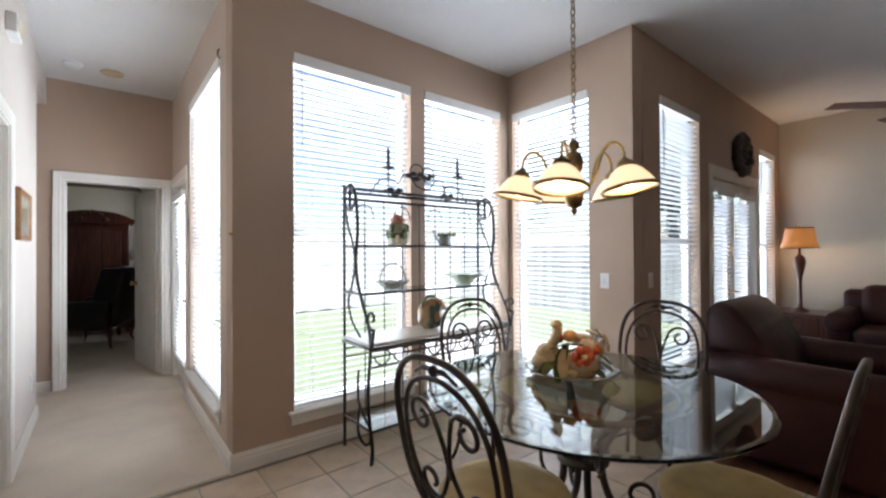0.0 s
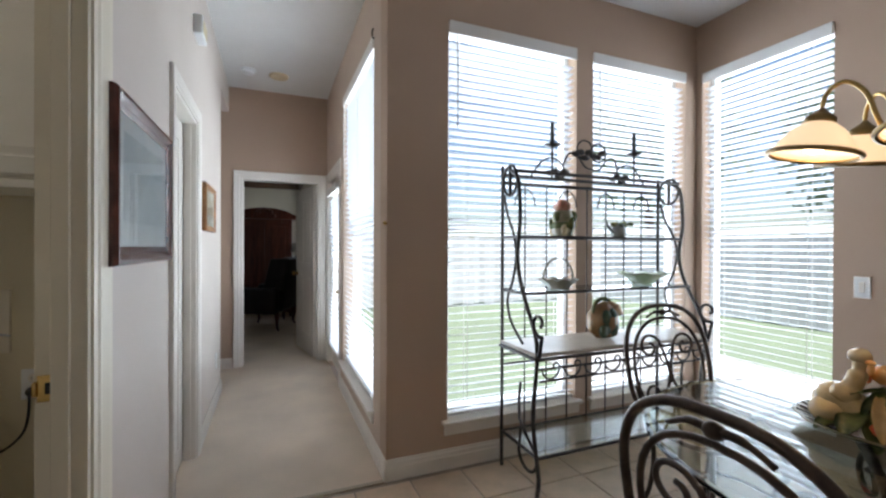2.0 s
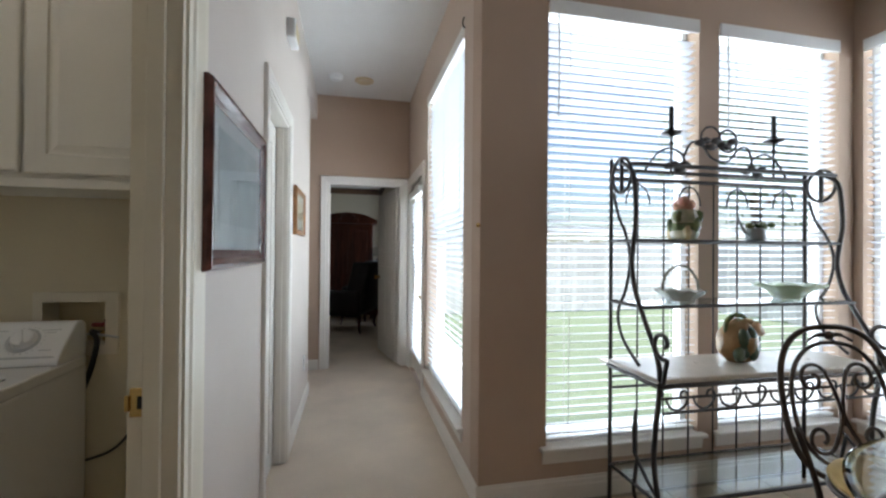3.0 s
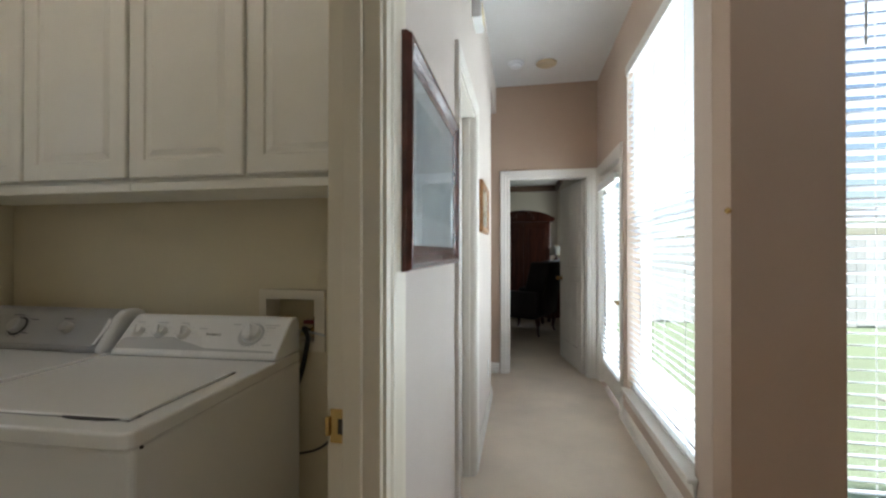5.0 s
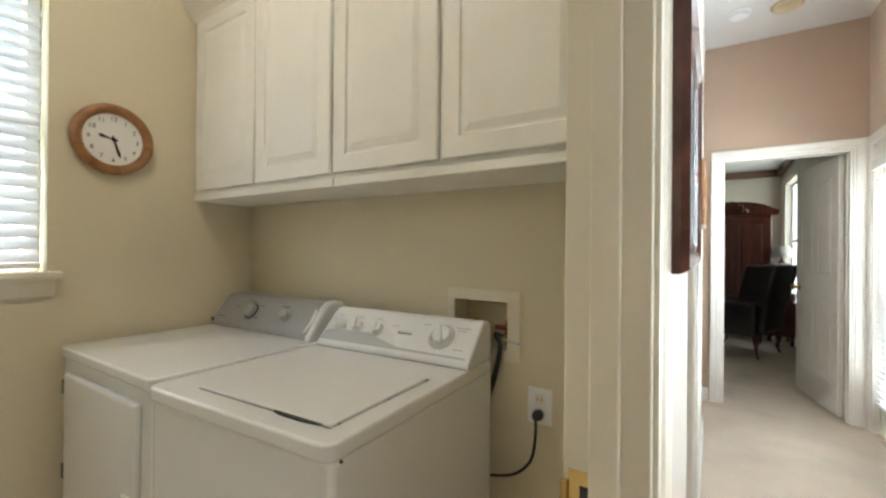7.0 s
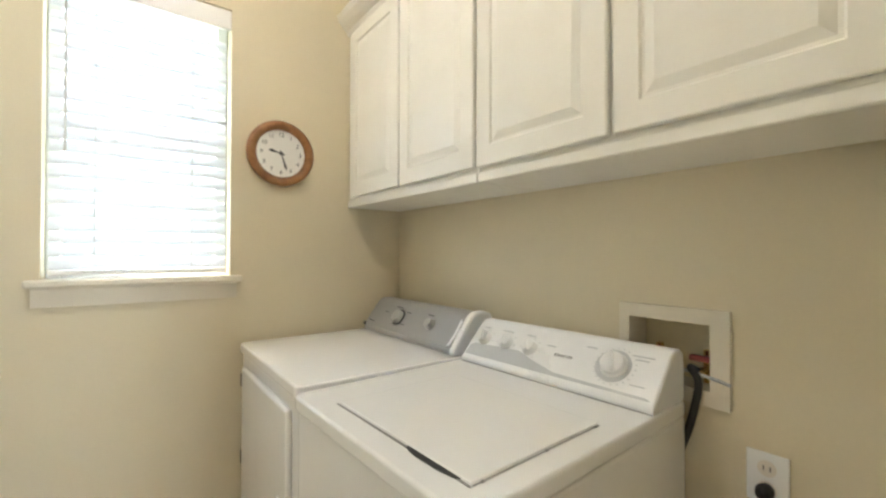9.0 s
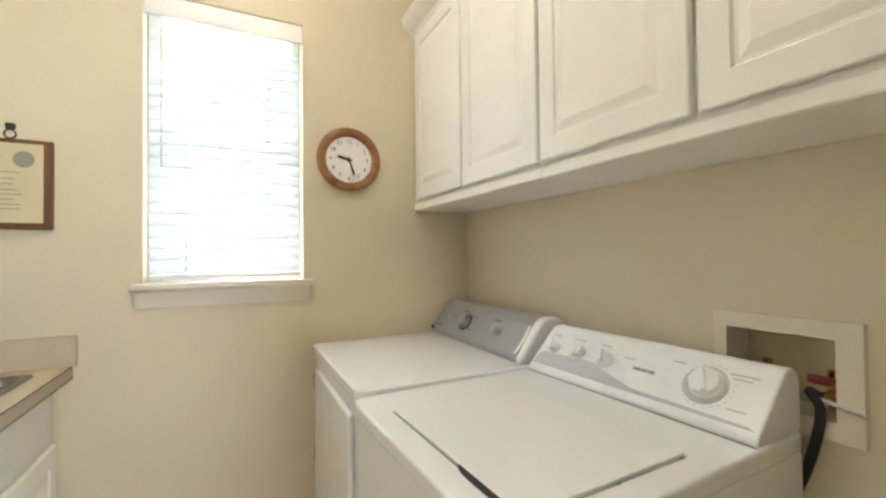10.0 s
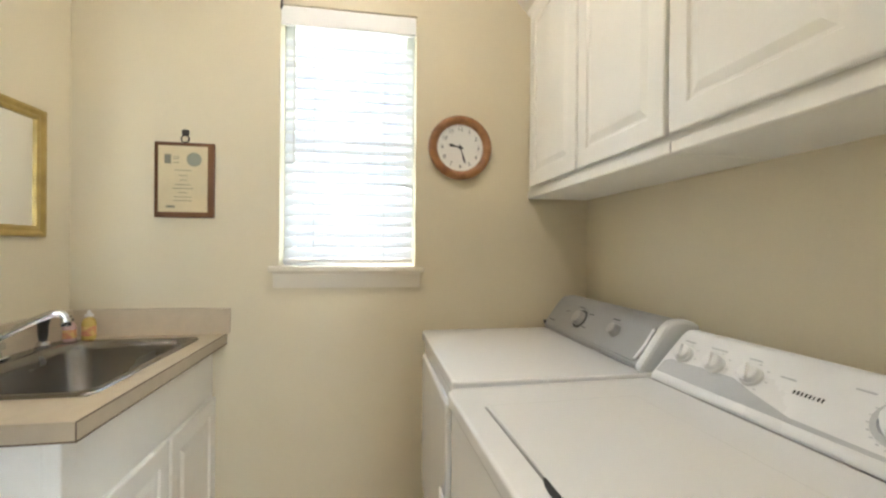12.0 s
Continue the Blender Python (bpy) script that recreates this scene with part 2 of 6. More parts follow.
def smooth_line(pts, steps=6, closed=False):
    """Points on a Catmull-Rom curve."""
    pts = [Vector(p) for p in pts]
    k, out = len(pts), []
    for i in range(k if closed else k - 1):
        if closed:
            a, b, c, d = (pts[(i + s) % k] for s in (-1, 0, 1, 2))
        else:
            a, b, c, d = pts[max(i - 1, 0)], pts[i], pts[i + 1], pts[min(i + 2, k - 1)]
        for s in range(steps):
            t = s / steps
            out.append(0.5 * (2 * b + (c - a) * t + (2 * a - 5 * b + 4 * c - d) * t * t + (3 * b - a - 3 * c + d) * t ** 3))
    if not closed:
        out.append(pts[-1])
    return out


def lathe(bm, profile, n=24, at=(0, 0, 0), axis="z"):
    """A turned solid from (radius, height) pairs."""
    rings = []
    for r, h in profile:
        ring = []
        for j in range(n):
            a = 2 * math.pi * j / n
            c, s = r * math.cos(a), r * math.sin(a)
            v = {"z": (c, s, h), "y": (c, h, s), "x": (h, c, s)}[axis]
            ring.append(bm.verts.new(Vector(at) + Vector(v)))
        rings.append(ring)
    for p, q in zip(rings, rings[1:]):
        for j in range(n):
            bm.faces.new((p[j], p[(j + 1) % n], q[(j + 1) % n], q[j]))
    if profile[0][0] > 1e-5:
        bm.faces.new(rings[0])
    if profile[-1][0] > 1e-5:
        bm.faces.new(rings[-1])
    bmesh.ops.remove_doubles(bm, verts=[v for ring in rings for v in ring], dist=1e-6)
    return bm


def blob(bm, at, size, seed=0, rough=0.15, sub=2):
    """An uneven rounded lump."""
    made = bmesh.ops.create_icosphere(bm, subdivisions=sub, radius=1.0)
    for v in made["verts"]:
        w = 1 + rough * noise.noise(v.co * 1.7 + Vector((seed * 3.1, seed, 0)))
        v.co = Vector(at) + Vector((v.co.x * size[0], v.co.y * size[1], v.co.z * size[2])) * w
    return bm


def prism(bm, outline, axis, a, b, bev=0.0):
    """An outline in a plane, drawn out along an axis from a to b. For x the outline is (y, z), for y (x, z), for z (x, y)."""
    def at(p, h):
        return {"x": (h, p[0], p[1]), "y": (p[0], h, p[1]), "z": (p[0], p[1], h)}[axis]
    lo, hi = [bm.verts.new(at(p, a)) for p in outline], [bm.verts.new(at(p, b)) for p in outline]
    k = len(outline)
    bm.faces.new(lo)
    bm.faces.new(hi)
    for i in range(k):
        bm.faces.new((lo[i], lo[(i + 1) % k], hi[(i + 1) % k], hi[i]))
    if bev:
        vs = set(lo + hi)
        bmesh.ops.bevel(bm, geom=[e for e in bm.edges if e.verts[0] in vs and e.verts[1] in vs], offset=bev, segments=2, affect="EDGES", profile=0.5)
    return bm


def wall(name, axis, face, back, u0, u1, z0, z1, material, holes=(), label=""):
    """A wall across an axis with its room side at face and its far side at back; holes are (u0, u1, z0, z1)."""
    us = sorted({u0, u1, *[min(max(v, u0), u1) for h in holes for v in h[:2]]})
    zs = sorted({z0, z1, *[min(max(v, z0), z1) for h in holes for v in h[2:]]})
    solid = {}
    for i in range(len(us) - 1):
        for j in range(len(zs) - 1):
            cu, cz = (us[i] + us[i + 1]) / 2, (zs[j] + zs[j + 1]) / 2
            solid[i, j] = not any(h[0] < cu < h[1] and h[2] < cz < h[3] for h in holes)
    bm, cache = bmesh.new(), {}

    def v(u, d, z):
        key = (round(u, 5), d, round(z, 5))
        if key not in cache:
            cache[key] = bm.verts.new((d, u, z) if axis == "x" else (u, d, z))
        return cache[key]

    for (i, j), s in solid.items():
        if not s:
            continue
        a, b, c, d = us[i], us[i + 1], zs[j], zs[j + 1]
        bm.faces.new((v(a, face, c), v(b, face, c), v(b, face, d), v(a, face, d)))
        bm.faces.new((v(a, back, c), v(a, back, d), v(b, back, d), v(b, back, c)))
        for (k, l), (p, q) in (((i - 1, j), ((a, c), (a, d))), ((i + 1, j), ((b, c), (b, d))), ((i, j - 1), ((a, c), (b, c))), ((i, j + 1), ((a, d), (b, d)))):
            if not solid.get((k, l), False):
                bm.faces.new((v(p[0], face, p[1]), v(q[0], face, q[1]), v(q[0], back, q[1]), v(p[0], back, p[1])))
    ob = part(name, bm, material)
    return tagged(ob, label, "wall", kind="structure")


def slab(name, x0, x1, y0, y1, z0, z1, material, label, category, kind="structure"):
    return tagged(part(name, box(x0, x1, y0, y1, z0, z1), material), label, category, kind=kind)


# ---- the rooms: walls, floors, ceilings ----
H = 2.95
NOOK_X, LIV_Y, LIV_X = 2.40, -1.20, 6.34
LX, LY0, LY1, LH = -2.89, -2.28, -0.245, 2.75

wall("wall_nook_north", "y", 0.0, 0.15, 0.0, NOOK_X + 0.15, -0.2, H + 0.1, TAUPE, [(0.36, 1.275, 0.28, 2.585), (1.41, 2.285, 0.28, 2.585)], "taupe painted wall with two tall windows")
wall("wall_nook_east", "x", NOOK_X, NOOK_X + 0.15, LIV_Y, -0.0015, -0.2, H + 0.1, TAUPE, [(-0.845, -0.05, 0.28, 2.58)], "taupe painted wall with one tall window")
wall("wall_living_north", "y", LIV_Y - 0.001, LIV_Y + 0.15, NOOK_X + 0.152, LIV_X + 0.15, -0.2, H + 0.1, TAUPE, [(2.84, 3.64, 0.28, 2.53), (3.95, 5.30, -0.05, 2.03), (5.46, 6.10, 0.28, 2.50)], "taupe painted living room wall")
wall("wall_living_east", "x", LIV_X, LIV_X + 0.15, -6.0, LIV_Y - 0.002, -0.2, H + 0.1, PALE, (), "pale beige living room wall")
wall("wall_kitchen_south", "y", -6.0, -6.15, -1.12, LIV_X + 0.15, -0.2, H + 0.1, TAUPE, (), "taupe painted wall")
wall("wall_hall_east", "x", 0.0, 0.15, 0.152, 2.68, -0.2, H + 0.1, WINDOW_LIT_TAUPE, [(0.325, 1.505, 0.28, 2.575), (1.70, 2.60, -0.05, 2.005)], "taupe hall wall, colour lightened for grazing daylight, with window and glazed door")
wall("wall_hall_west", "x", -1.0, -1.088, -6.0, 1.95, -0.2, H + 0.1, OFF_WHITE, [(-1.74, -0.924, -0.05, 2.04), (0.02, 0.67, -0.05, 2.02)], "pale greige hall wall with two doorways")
slab("wall_hall_header", -1.088, -1.0, 1.951, 2.68, 2.685, H, OFF_WHITE, "pale greige header over a side passage", "wall")
wall("wall_hall_north", "y", 2.68, 2.80, -2.3, 0.15, -0.2, H + 0.1, TAUPE, [(-0.885, -0.085, -0.05, 2.008)], "taupe painted end wall with a doorway")
wall("wall_passage_west", "x", -2.2, -2.3, 1.95, 2.678, -0.2, H + 0.1, TAUPE, (), "taupe painted passage wall")
wall("wall_passage_south", "y", 1.949, 1.83, -2.3, -1.09, -0.2, H + 0.1, TAUPE, (), "taupe painted passage wall")
# laundry: a skin of cream paint inside
wall("wall_laundry_west", "x", LX, LX - 0.15, LY0 - 0.1, LY1 + 0.1, -0.2, LH + 0.2, CREAM, [(-1.55, -1.01, 1.16, 2.20)], "cream painted laundry wall with a window")
wall("wall_laundry_north", "y", LY1, LY1 + 0.1, LX + 0.002, -1.0885, -0.2, LH + 0.2, CREAM, [(-1.685, -1.487, 0.925, 1.085)], "cream painted laundry wall behind the machines")
wall("wall_laundry_south", "y", LY0, LY0 - 0.1, LX + 0.002, -1.0885, -0.2, LH + 0.2, CREAM, (), "cream painted laundry wall")
wall("wall_laundry_east", "x", -1.10, -1.0885, LY0, LY1, -0.2, LH + 0.2, CREAM, [(-1.74, -0.924, -0.05, 2.04)], "cream painted laundry wall with the doorway")
# room behind the second hall door
wall("wall_closet_west", "x", -2.2, -2.3, -0.13, 1.83, -0.2, H + 0.1, PALE, (), "pale closet wall")
wall("wall_closet_south", "y", -0.12, -0.142, -2.3, -1.09, -0.2, H + 0.1, PALE, (), "pale closet wall")
# bedroom
wall("wall_bedroom_north", "y", 7.3, 7.45, -4.1, 0.15, -0.2, H + 0.1, PALE, (), "pale bedroom wall")
wall("wall_bedroom_east", "x", 0.0, 0.15, 2.802, 7.298, -0.2, H + 0.1, PALE, [(5.55, 6.85, 0.6, 2.30)], "pale bedroom wall with a window")
wall("wall_bedroom_west", "x", -4.0, -4.1, 2.802, 7.298, -0.2, H + 0.1, PALE, (), "pale bedroom wall")
wall("wall_bedroom_south", "y", 2.802, 2.78, -4.1, -2.302, -0.2, H + 0.1, PALE, (), "pale bedroom wall")

slab("ceiling_main", -1.0, LIV_X, -6.0, LIV_Y, H, H + 0.1, CEIL, "white textured ceiling", "ceiling")
slab("ceiling_nook", 0.0, NOOK_X, LIV_Y, 0.0, H, H + 0.1, CEIL, "white textured ceiling", "ceiling")
slab("ceiling_hall", -1.0, 0.0, LIV_Y, 2.68, H, H + 0.1, CEIL, "white textured ceiling", "ceiling")
slab("ceiling_passage", -2.3, -1.0, 1.83, 2.68, H, H + 0.1, CEIL, "white textured ceiling", "ceiling")
slab("ceiling_closet", -2.3, -1.12, -0.14, 1.83, H, H + 0.1, CEIL, "white textured ceiling", "ceiling")
slab("ceiling_laundry", LX - 0.15, -1.088, LY0 - 0.1, LY1 + 0.1, LH, LH + 0.1, CEIL, "white textured laundry ceiling", "ceiling")
slab("ceiling_bedroom", -4.1, 0.0, 2.80, 7.3, 2.62, 2.72, CEIL, "white bedroom ceiling", "ceiling")
for nm, a in (("roof_main", (-1.3, 6.6, -6.3, -1.06)), ("roof_nook", (0.1, 2.54, -1.058, 0.14)), ("roof_hall", (-2.4, 0.098, -1.058, 2.79)), ("roof_bedroom", (-4.2, 0.14, 2.792, 7.45)), ("roof_laundry", (-3.1, -1.302, -2.45, -1.06))):
    tagged(part(nm, box(*a, H + 0.102, H + 0.20), ROOFING), "dark felt flat roof over the house", "roof", kind="structure")

TILE_END = 2.32
slab("floor", -1.0, TILE_END, -6.0, 0.005, -0.12, -0.006, GROUT, "beige ceramic tile floor with darker grout", "floor")
slab("floor_hall", -1.12, 0.0, 0.005, 2.68, -0.12, 0.004, CARPET, "beige carpet in the hall", "carpet")
slab("floor_passage", -2.3, -1.12, 1.83, 2.68, -0.12, 0.0, CARPET, "beige carpet", "carpet")
slab("floor_closet", -2.3, -1.12, -0.14, 1.83, -0.12, 0.0, CARPET, "beige carpet", "carpet")
slab("floor_bedroom", -4.1, 0.0, 2.68, 7.3, -0.12, 0.004, CARPET, "beige carpet in the bedroom", "carpet")
slab("floor_living", TILE_END, LIV_X, -6.0, LIV_Y, -0.12, 0.0, PLANK, "dark polished wooden floor", "floor")
slab("floor_nook_edge", TILE_END, NOOK_X, LIV_Y, 0.0, -0.12, -0.001, TILE, "beige ceramic tile", "floor")
slab("floor_laundry", LX - 0.15, -1.0, LY0 - 0.1, LY1 + 0.1, -0.12, -0.001, TILE, "beige ceramic laundry floor", "floor")
slab("floor_transition", -1.0, 0.0, -0.014, 0.012, -0.05, 0.006, LAMINATE_EDGE, "dark strip between tile and carpet", "trim")


# ---- trim ----
def run(name, axis, face, out, u0, u1, h=0.11, t=0.014, material=TRIM):
    """A baseboard with a stepped top along a wall; out: the side that it stands out to."""
    bm = bmesh.new()
    prof = [(0, 0), (t, 0), (t, h * 0.62), (t * 0.75, h * 0.68), (t * 0.75, h * 0.84), (t * 0.4, h * 0.9), (t * 0.35, h), (0, h)]
    prism(bm, [(face + out * a, b) for a, b in prof], "y" if axis == "x" else "x", u0, u1)
    return tagged(part(name, bm, material), "white painted stepped baseboard", "baseboard", kind="structure")


run("baseboard_nook", "y", 0.0, -1, -0.014, NOOK_X, 0.115)
run("baseboard_nook_east", "x", NOOK_X, -1, LIV_Y, -0.015)
run("baseboard_hall_east", "x", 0.0, -1, -0.0145, 1.63)
run("baseboard_hall_west_a", "x", -1.0, 1, -0.80, -0.05)
run("baseboard_hall_west_b", "x", -1.0, 1, 0.745, 1.95)
run("baseboard_hall_west_c", "x", -1.0, 1, -6.0, -1.86)
run("baseboard_hall_end", "y", 2.68, -1, -2.2, -0.965)
run("baseboard_living", "y", LIV_Y - 0.001, -1, NOOK_X, 3.86)
run("baseboard_living_east", "x", LIV_X, -1, -6.0, LIV_Y)
run("baseboard_laundry_west", "x", LX, 1, -1.72, LY1)
run("baseboard_bedroom_north", "y", 7.3, -1, -4.0, 0.0, 0.13)
run("baseboard_bedroom_east", "x", 0.0, -1, 2.81, 7.28, 0.13)


def casing(name, axis, face, out, u0, u1, top, w=0.072, t=0.018, label="white painted moulded door casing", paint=TRIM):
    """A moulded casing round a doorway, three mitred lengths."""
    th = thing(name, label=label, category="door casing", kind="structure")
    prof = [(0.0, 0.0), (0.0, t * 0.55), (w * 0.18, t * 0.62), (w * 0.25, t * 0.9), (w * 0.42, t * 0.8), (w * 0.75, t), (w * 0.95, t), (w, t * 0.7), (w, 0)]
    path = [(u0, 0.0, -1, 0), (u0, top, -1, 1), (u1, top, 1, 1), (u1, 0.0, 1, 0)]
    for k, nm in ((0, "jamb_casing"), (1, "head_casing"), (2, "jamb_casing")):
        bm = bmesh.new()
        ends = []
        for u, z, du, dz in (path[k], path[k + 1]):
            ring = []
            for a, d in prof:
                uu, zz, dd = u + du * a, z + dz * a, face + out * d
                ring.append(bm.verts.new((dd, uu, zz) if axis == "x" else (uu, dd, zz)))
            ends.append(ring)
        m = len(prof)
        for i in range(m):
            bm.faces.new((ends[0][i], ends[0][(i + 1) % m], ends[1][(i + 1) % m], ends[1][i]))
        bm.faces.new(ends[0])
        bm.faces.new(ends[1])
        part(nm, bm, paint, th)
    return th


def jambs(name, axis, a, b, u0, u1, top, t=0.016, paint=TRIM, label="white painted door jamb with a stop"):
    """The lining of a doorway from depth a to b, with a door stop."""
    th = thing(name, label=label, category="door jamb", kind="structure")
    lo, hi = min(a, b) - 0.002, max(a, b) + 0.002
    mid = (a + b) / 2

    def piece(nm, p0, p1, q0, q1, r0, r1):
        part(nm, box(p0, p1, q0, q1, r0, r1, 0.0015, 1) if axis == "x" else box(q0, q1, p0, p1, r0, r1, 0.0015, 1), paint, th)
    for u, v in ((u0, u0 + t), (u1 - t, u1)):
        piece("jamb", lo, hi, u, v, 0.0, top)
    piece("head_jamb", lo, hi, u0 + t, u1 - t, top - t, top)
    for u, v in ((u0 + t, u0 + t + 0.011), (u1 - t - 0.011, u1 - t)):
        piece("door_stop", mid - 0.018, mid + 0.018, u, v, 0.0, top - t)
    return th


casing("trim_bedroom_door", "y", 2.68, -1, -0.885, -0.085, 2.008)
jambs("jamb_bedroom_door", "y", 2.68, 2.80, -0.885, -0.085, 2.008)
casing("trim_closet_door", "x", -1.0, 1, 0.02, 0.67, 2.02)
jambs("jamb_closet_door", "x", -1.0, -1.088, 0.02, 0.67, 2.02)
casing("trim_laundry_door", "x", -1.0, 1, -1.74, -0.924, 2.04, 0.115, 0.015, "cream painted moulded door casing", SILL_PAINT)
jambs("jamb_laundry_door", "x", -1.0, -1.10, -1.74, -0.924, 2.04, paint=SILL_PAINT, label="cream painted door jamb with a stop")
casing("trim_patio_door", "x", 0.0, -1, 1.70, 2.60, 2.005)
casing("trim_french_door", "y", LIV_Y - 0.001, -1, 3.95, 5.30, 2.03, 0.09)


# ---- windows and blinds ----
slat_mesh = {}


def blind(name, m, w, z0, z1, tilt, label, wand=True, pitch=0.0425):
    """A slatted blind hung in an opening: headrail, valance, slats, bottom rail, ladder cords."""
    th = tagged(new(name), label, "window blind", "window blinds")
    th.matrix_world = m
    part("headrail", box(0.012, w - 0.012, 0.012, 0.058, z1 - 0.05, z1 - 0.004, 0.002, 1), BLIND_OPAQUE, th)
    part("valance", box(0.004, w - 0.004, -0.012, 0.004, z1 - 0.075, z1 - 0.002, 0.003, 2), BLIND_OPAQUE, th)
    part("bottom_rail", box(0.012, w - 0.012, 0.014, 0.056, z0 + 0.012, z0 + 0.030, 0.004, 2), BLIND_OPAQUE, th)
    key = (round(w, 3), round(tilt, 1))
    if key not in slat_mesh:
        bm = bmesh.new()
        t = radians(tilt)
        curve = [(-0.025, -0.0012), (-0.012, 0.0012), (0.0, 0.002), (0.012, 0.0012), (0.025, -0.0012)]
        line = [(a * math.cos(t) - b * math.sin(t), a * math.sin(t) + b * math.cos(t)) for a, b in curve]
        line += [(a * math.cos(t) - (b - 0.0022) * math.sin(t), a * math.sin(t) + (b - 0.0022) * math.cos(t)) for a, b in reversed(curve)]
        prism(bm, line, "x", 0.014, w - 0.014)
        ob = part("slat", bm, BLIND, th)
        slat_mesh[key] = ob.data
        bpy.data.objects.remove(ob)
    n = int((z1 - 0.08 - z0 - 0.04) / pitch)
    for i in range(n):
        s = new("slat", slat_mesh[key])
        s.parent = th
        s.location = (0, 0.035, z0 + 0.055 + i * pitch + 0.0012 * math.sin(i * 7.3))
        s.rotation_euler = (radians(1.2 * math.sin(i * 5.1)), 0, 0)
    cords = [0.13, w - 0.13] if w < 1.0 else [0.13, w / 2, w - 0.13]
    for u in cords:
        for d in (0.0095, 0.0605):
            part("ladder_cord", box(u - 0.0012, u + 0.0012, d - 0.001, d + 0.001, z0 + 0.02, z1 - 0.05), CORD, th)
    if wand:
        part("tilt_wand", tube(bmesh.new(), [(0.055, -0.004, z1 - 0.06), (0.057, -0.008, z1 - 0.3), (0.056, -0.006, z1 - 0.62)], 0.004, 6), CORD, th)
    return th


def window(name, origin, turn, w, z0, z1, tilt, power, lamp=True, sill=True, blinds=True, group="", label="tall white sash window", paint=TRIM):
    """A sash window with sill, blind and the daylight through it. Local x runs along the wall, y outwards."""
    m = pose(*origin, 0, 0, turn)
    th = tagged(new(name), label, "window", kind="structure")
    th.matrix_world = m
    f = 0.04
    bm = bmesh.new()
    for a in ((0.001, f, 0.085, 0.145, z0, z1), (w - f, w - 0.001, 0.085, 0.145, z0, z1), (f, w - f, 0.085, 0.145, z0, z0 + f), (f, w - f, 0.085, 0.145, z1 - f, z1)):
        bx(bm, *a, 0.004, 1)
    part("window_frame", bm, VINYL, th)
    mid = z0 + (z1 - z0) * 0.485
    part("meeting_rail", box(f, w - f, 0.085, 0.125, mid - 0.022, mid + 0.022, 0.004, 1), VINYL, th)
    for a, b in ((z0 + f, mid - 0.022), (mid + 0.022, z1 - f)):
        p = part("pane", box(f - 0.005, w - f + 0.005, 0.108, 0.112, a - 0.005, b + 0.005), PANE, th)
        p.visible_shadow = False
    if sill:
        part("window_sill", box(-0.035, w + 0.035, -0.042, 0.09, z0 - 0.022, z0 + 0.001, 0.006, 2), paint, th)
        bm = bmesh.new()
        prism(bm, [(-0.001, z0 - 0.085), (-0.012, z0 - 0.085), (-0.016, z0 - 0.03), (-0.022, z0 - 0.022), (-0.001, z0 - 0.022)], "x", -0.02, w + 0.02)
        part("apron", bm, paint, th)
    if lamp:
        daylight(name + "_daylight", m @ Matrix.Translation((w / 2, 0.175, (z0 + z1) / 2)) @ pose(0, 0, 0, -90, 0, 0), w, z1 - z0, power)
    if blinds:
        blind("window_blind", m, w, z0, z1, tilt, "white slatted blind hanging in a bright window")
    return th


NOOK_P, HALL_P, LIV_P, LAUN_P = 13.0, 14.5, 4.3, 0.82
window("window_1", (0.36, 0, 0), 0, 0.915, 0.28, 2.585, -12, NOOK_P)
window("window_2", (1.41, 0, 0), 0, 0.875, 0.28, 2.585, -12, NOOK_P)
window("window_3", (NOOK_X, -0.05, 0), -90, 0.795, 0.28, 2.58, -12, NOOK_P)
window("window_4", (0, 1.505, 0), -90, 1.18, 0.28, 2.575, -26, HALL_P)
window("window_5", (2.84, LIV_Y, 0), 0, 0.80, 0.28, 2.53, -10, LIV_P)
window("window_6", (5.46, LIV_Y, 0), 0, 0.64, 0.28, 2.50, -10, LIV_P)
window("window_7", (LX, -1.55, 0), 90, 0.54, 1.16, 2.19, 50, LAUN_P, label="small white sash window with a cream sill in the laundry", paint=SILL_PAINT)
window("window_8", (0, 6.85, 0), -90, 1.30, 0.60, 2.30, 0, 2.5, blinds=False, label="bright bedroom window")


def blind_hook(m, label):
    """A small dark wire hook at a blind's corner."""
    th = tagged(new("blind_hook"), label, "hook")
    th.matrix_world = m
    part("hook", tube(bmesh.new(), smooth_line([(0, 0.002, -0.03), (0, -0.012, -0.025), (0.003, -0.016, 0.0), (0, -0.010, 0.022), (-0.004, -0.004, 0.028)], 4), 0.0045, 6), IRON, th, "", True)


blind_hook(pose(0, 0.316, 2.585, 0, 0, -90), "small dark iron hook above the hall window")
blind_hook(pose(LX, -1.545, 2.205, 0, 0, 90), "small dark iron hook above the laundry window")


# ---- laundry ----
def panel_door(name, w, h, t, parent, material, at=(0, 0, 0), turn=0.0, rail=0.055, label=""):
    """A raised-panel cabinet door; its front looks to local -y, from x 0 to w and z 0 to h."""
    bm = box(0, w, 0, t, 0, h, 0.006, 3)
    front = min(bm.faces, key=lambda f: f.calc_center_median().y - f.calc_area())
    for inset, depth in ((rail, 0.0), (0.004, -0.006), (0.007, 0.0), (0.020, 0.006)):
        bmesh.ops.inset_region(bm, faces=[front], thickness=inset, depth=depth, use_even_offset=True)
    ob = part(name, bm, material, parent, label)
    ob.matrix_local = pose(*at, 0, 0, turn)
    return ob


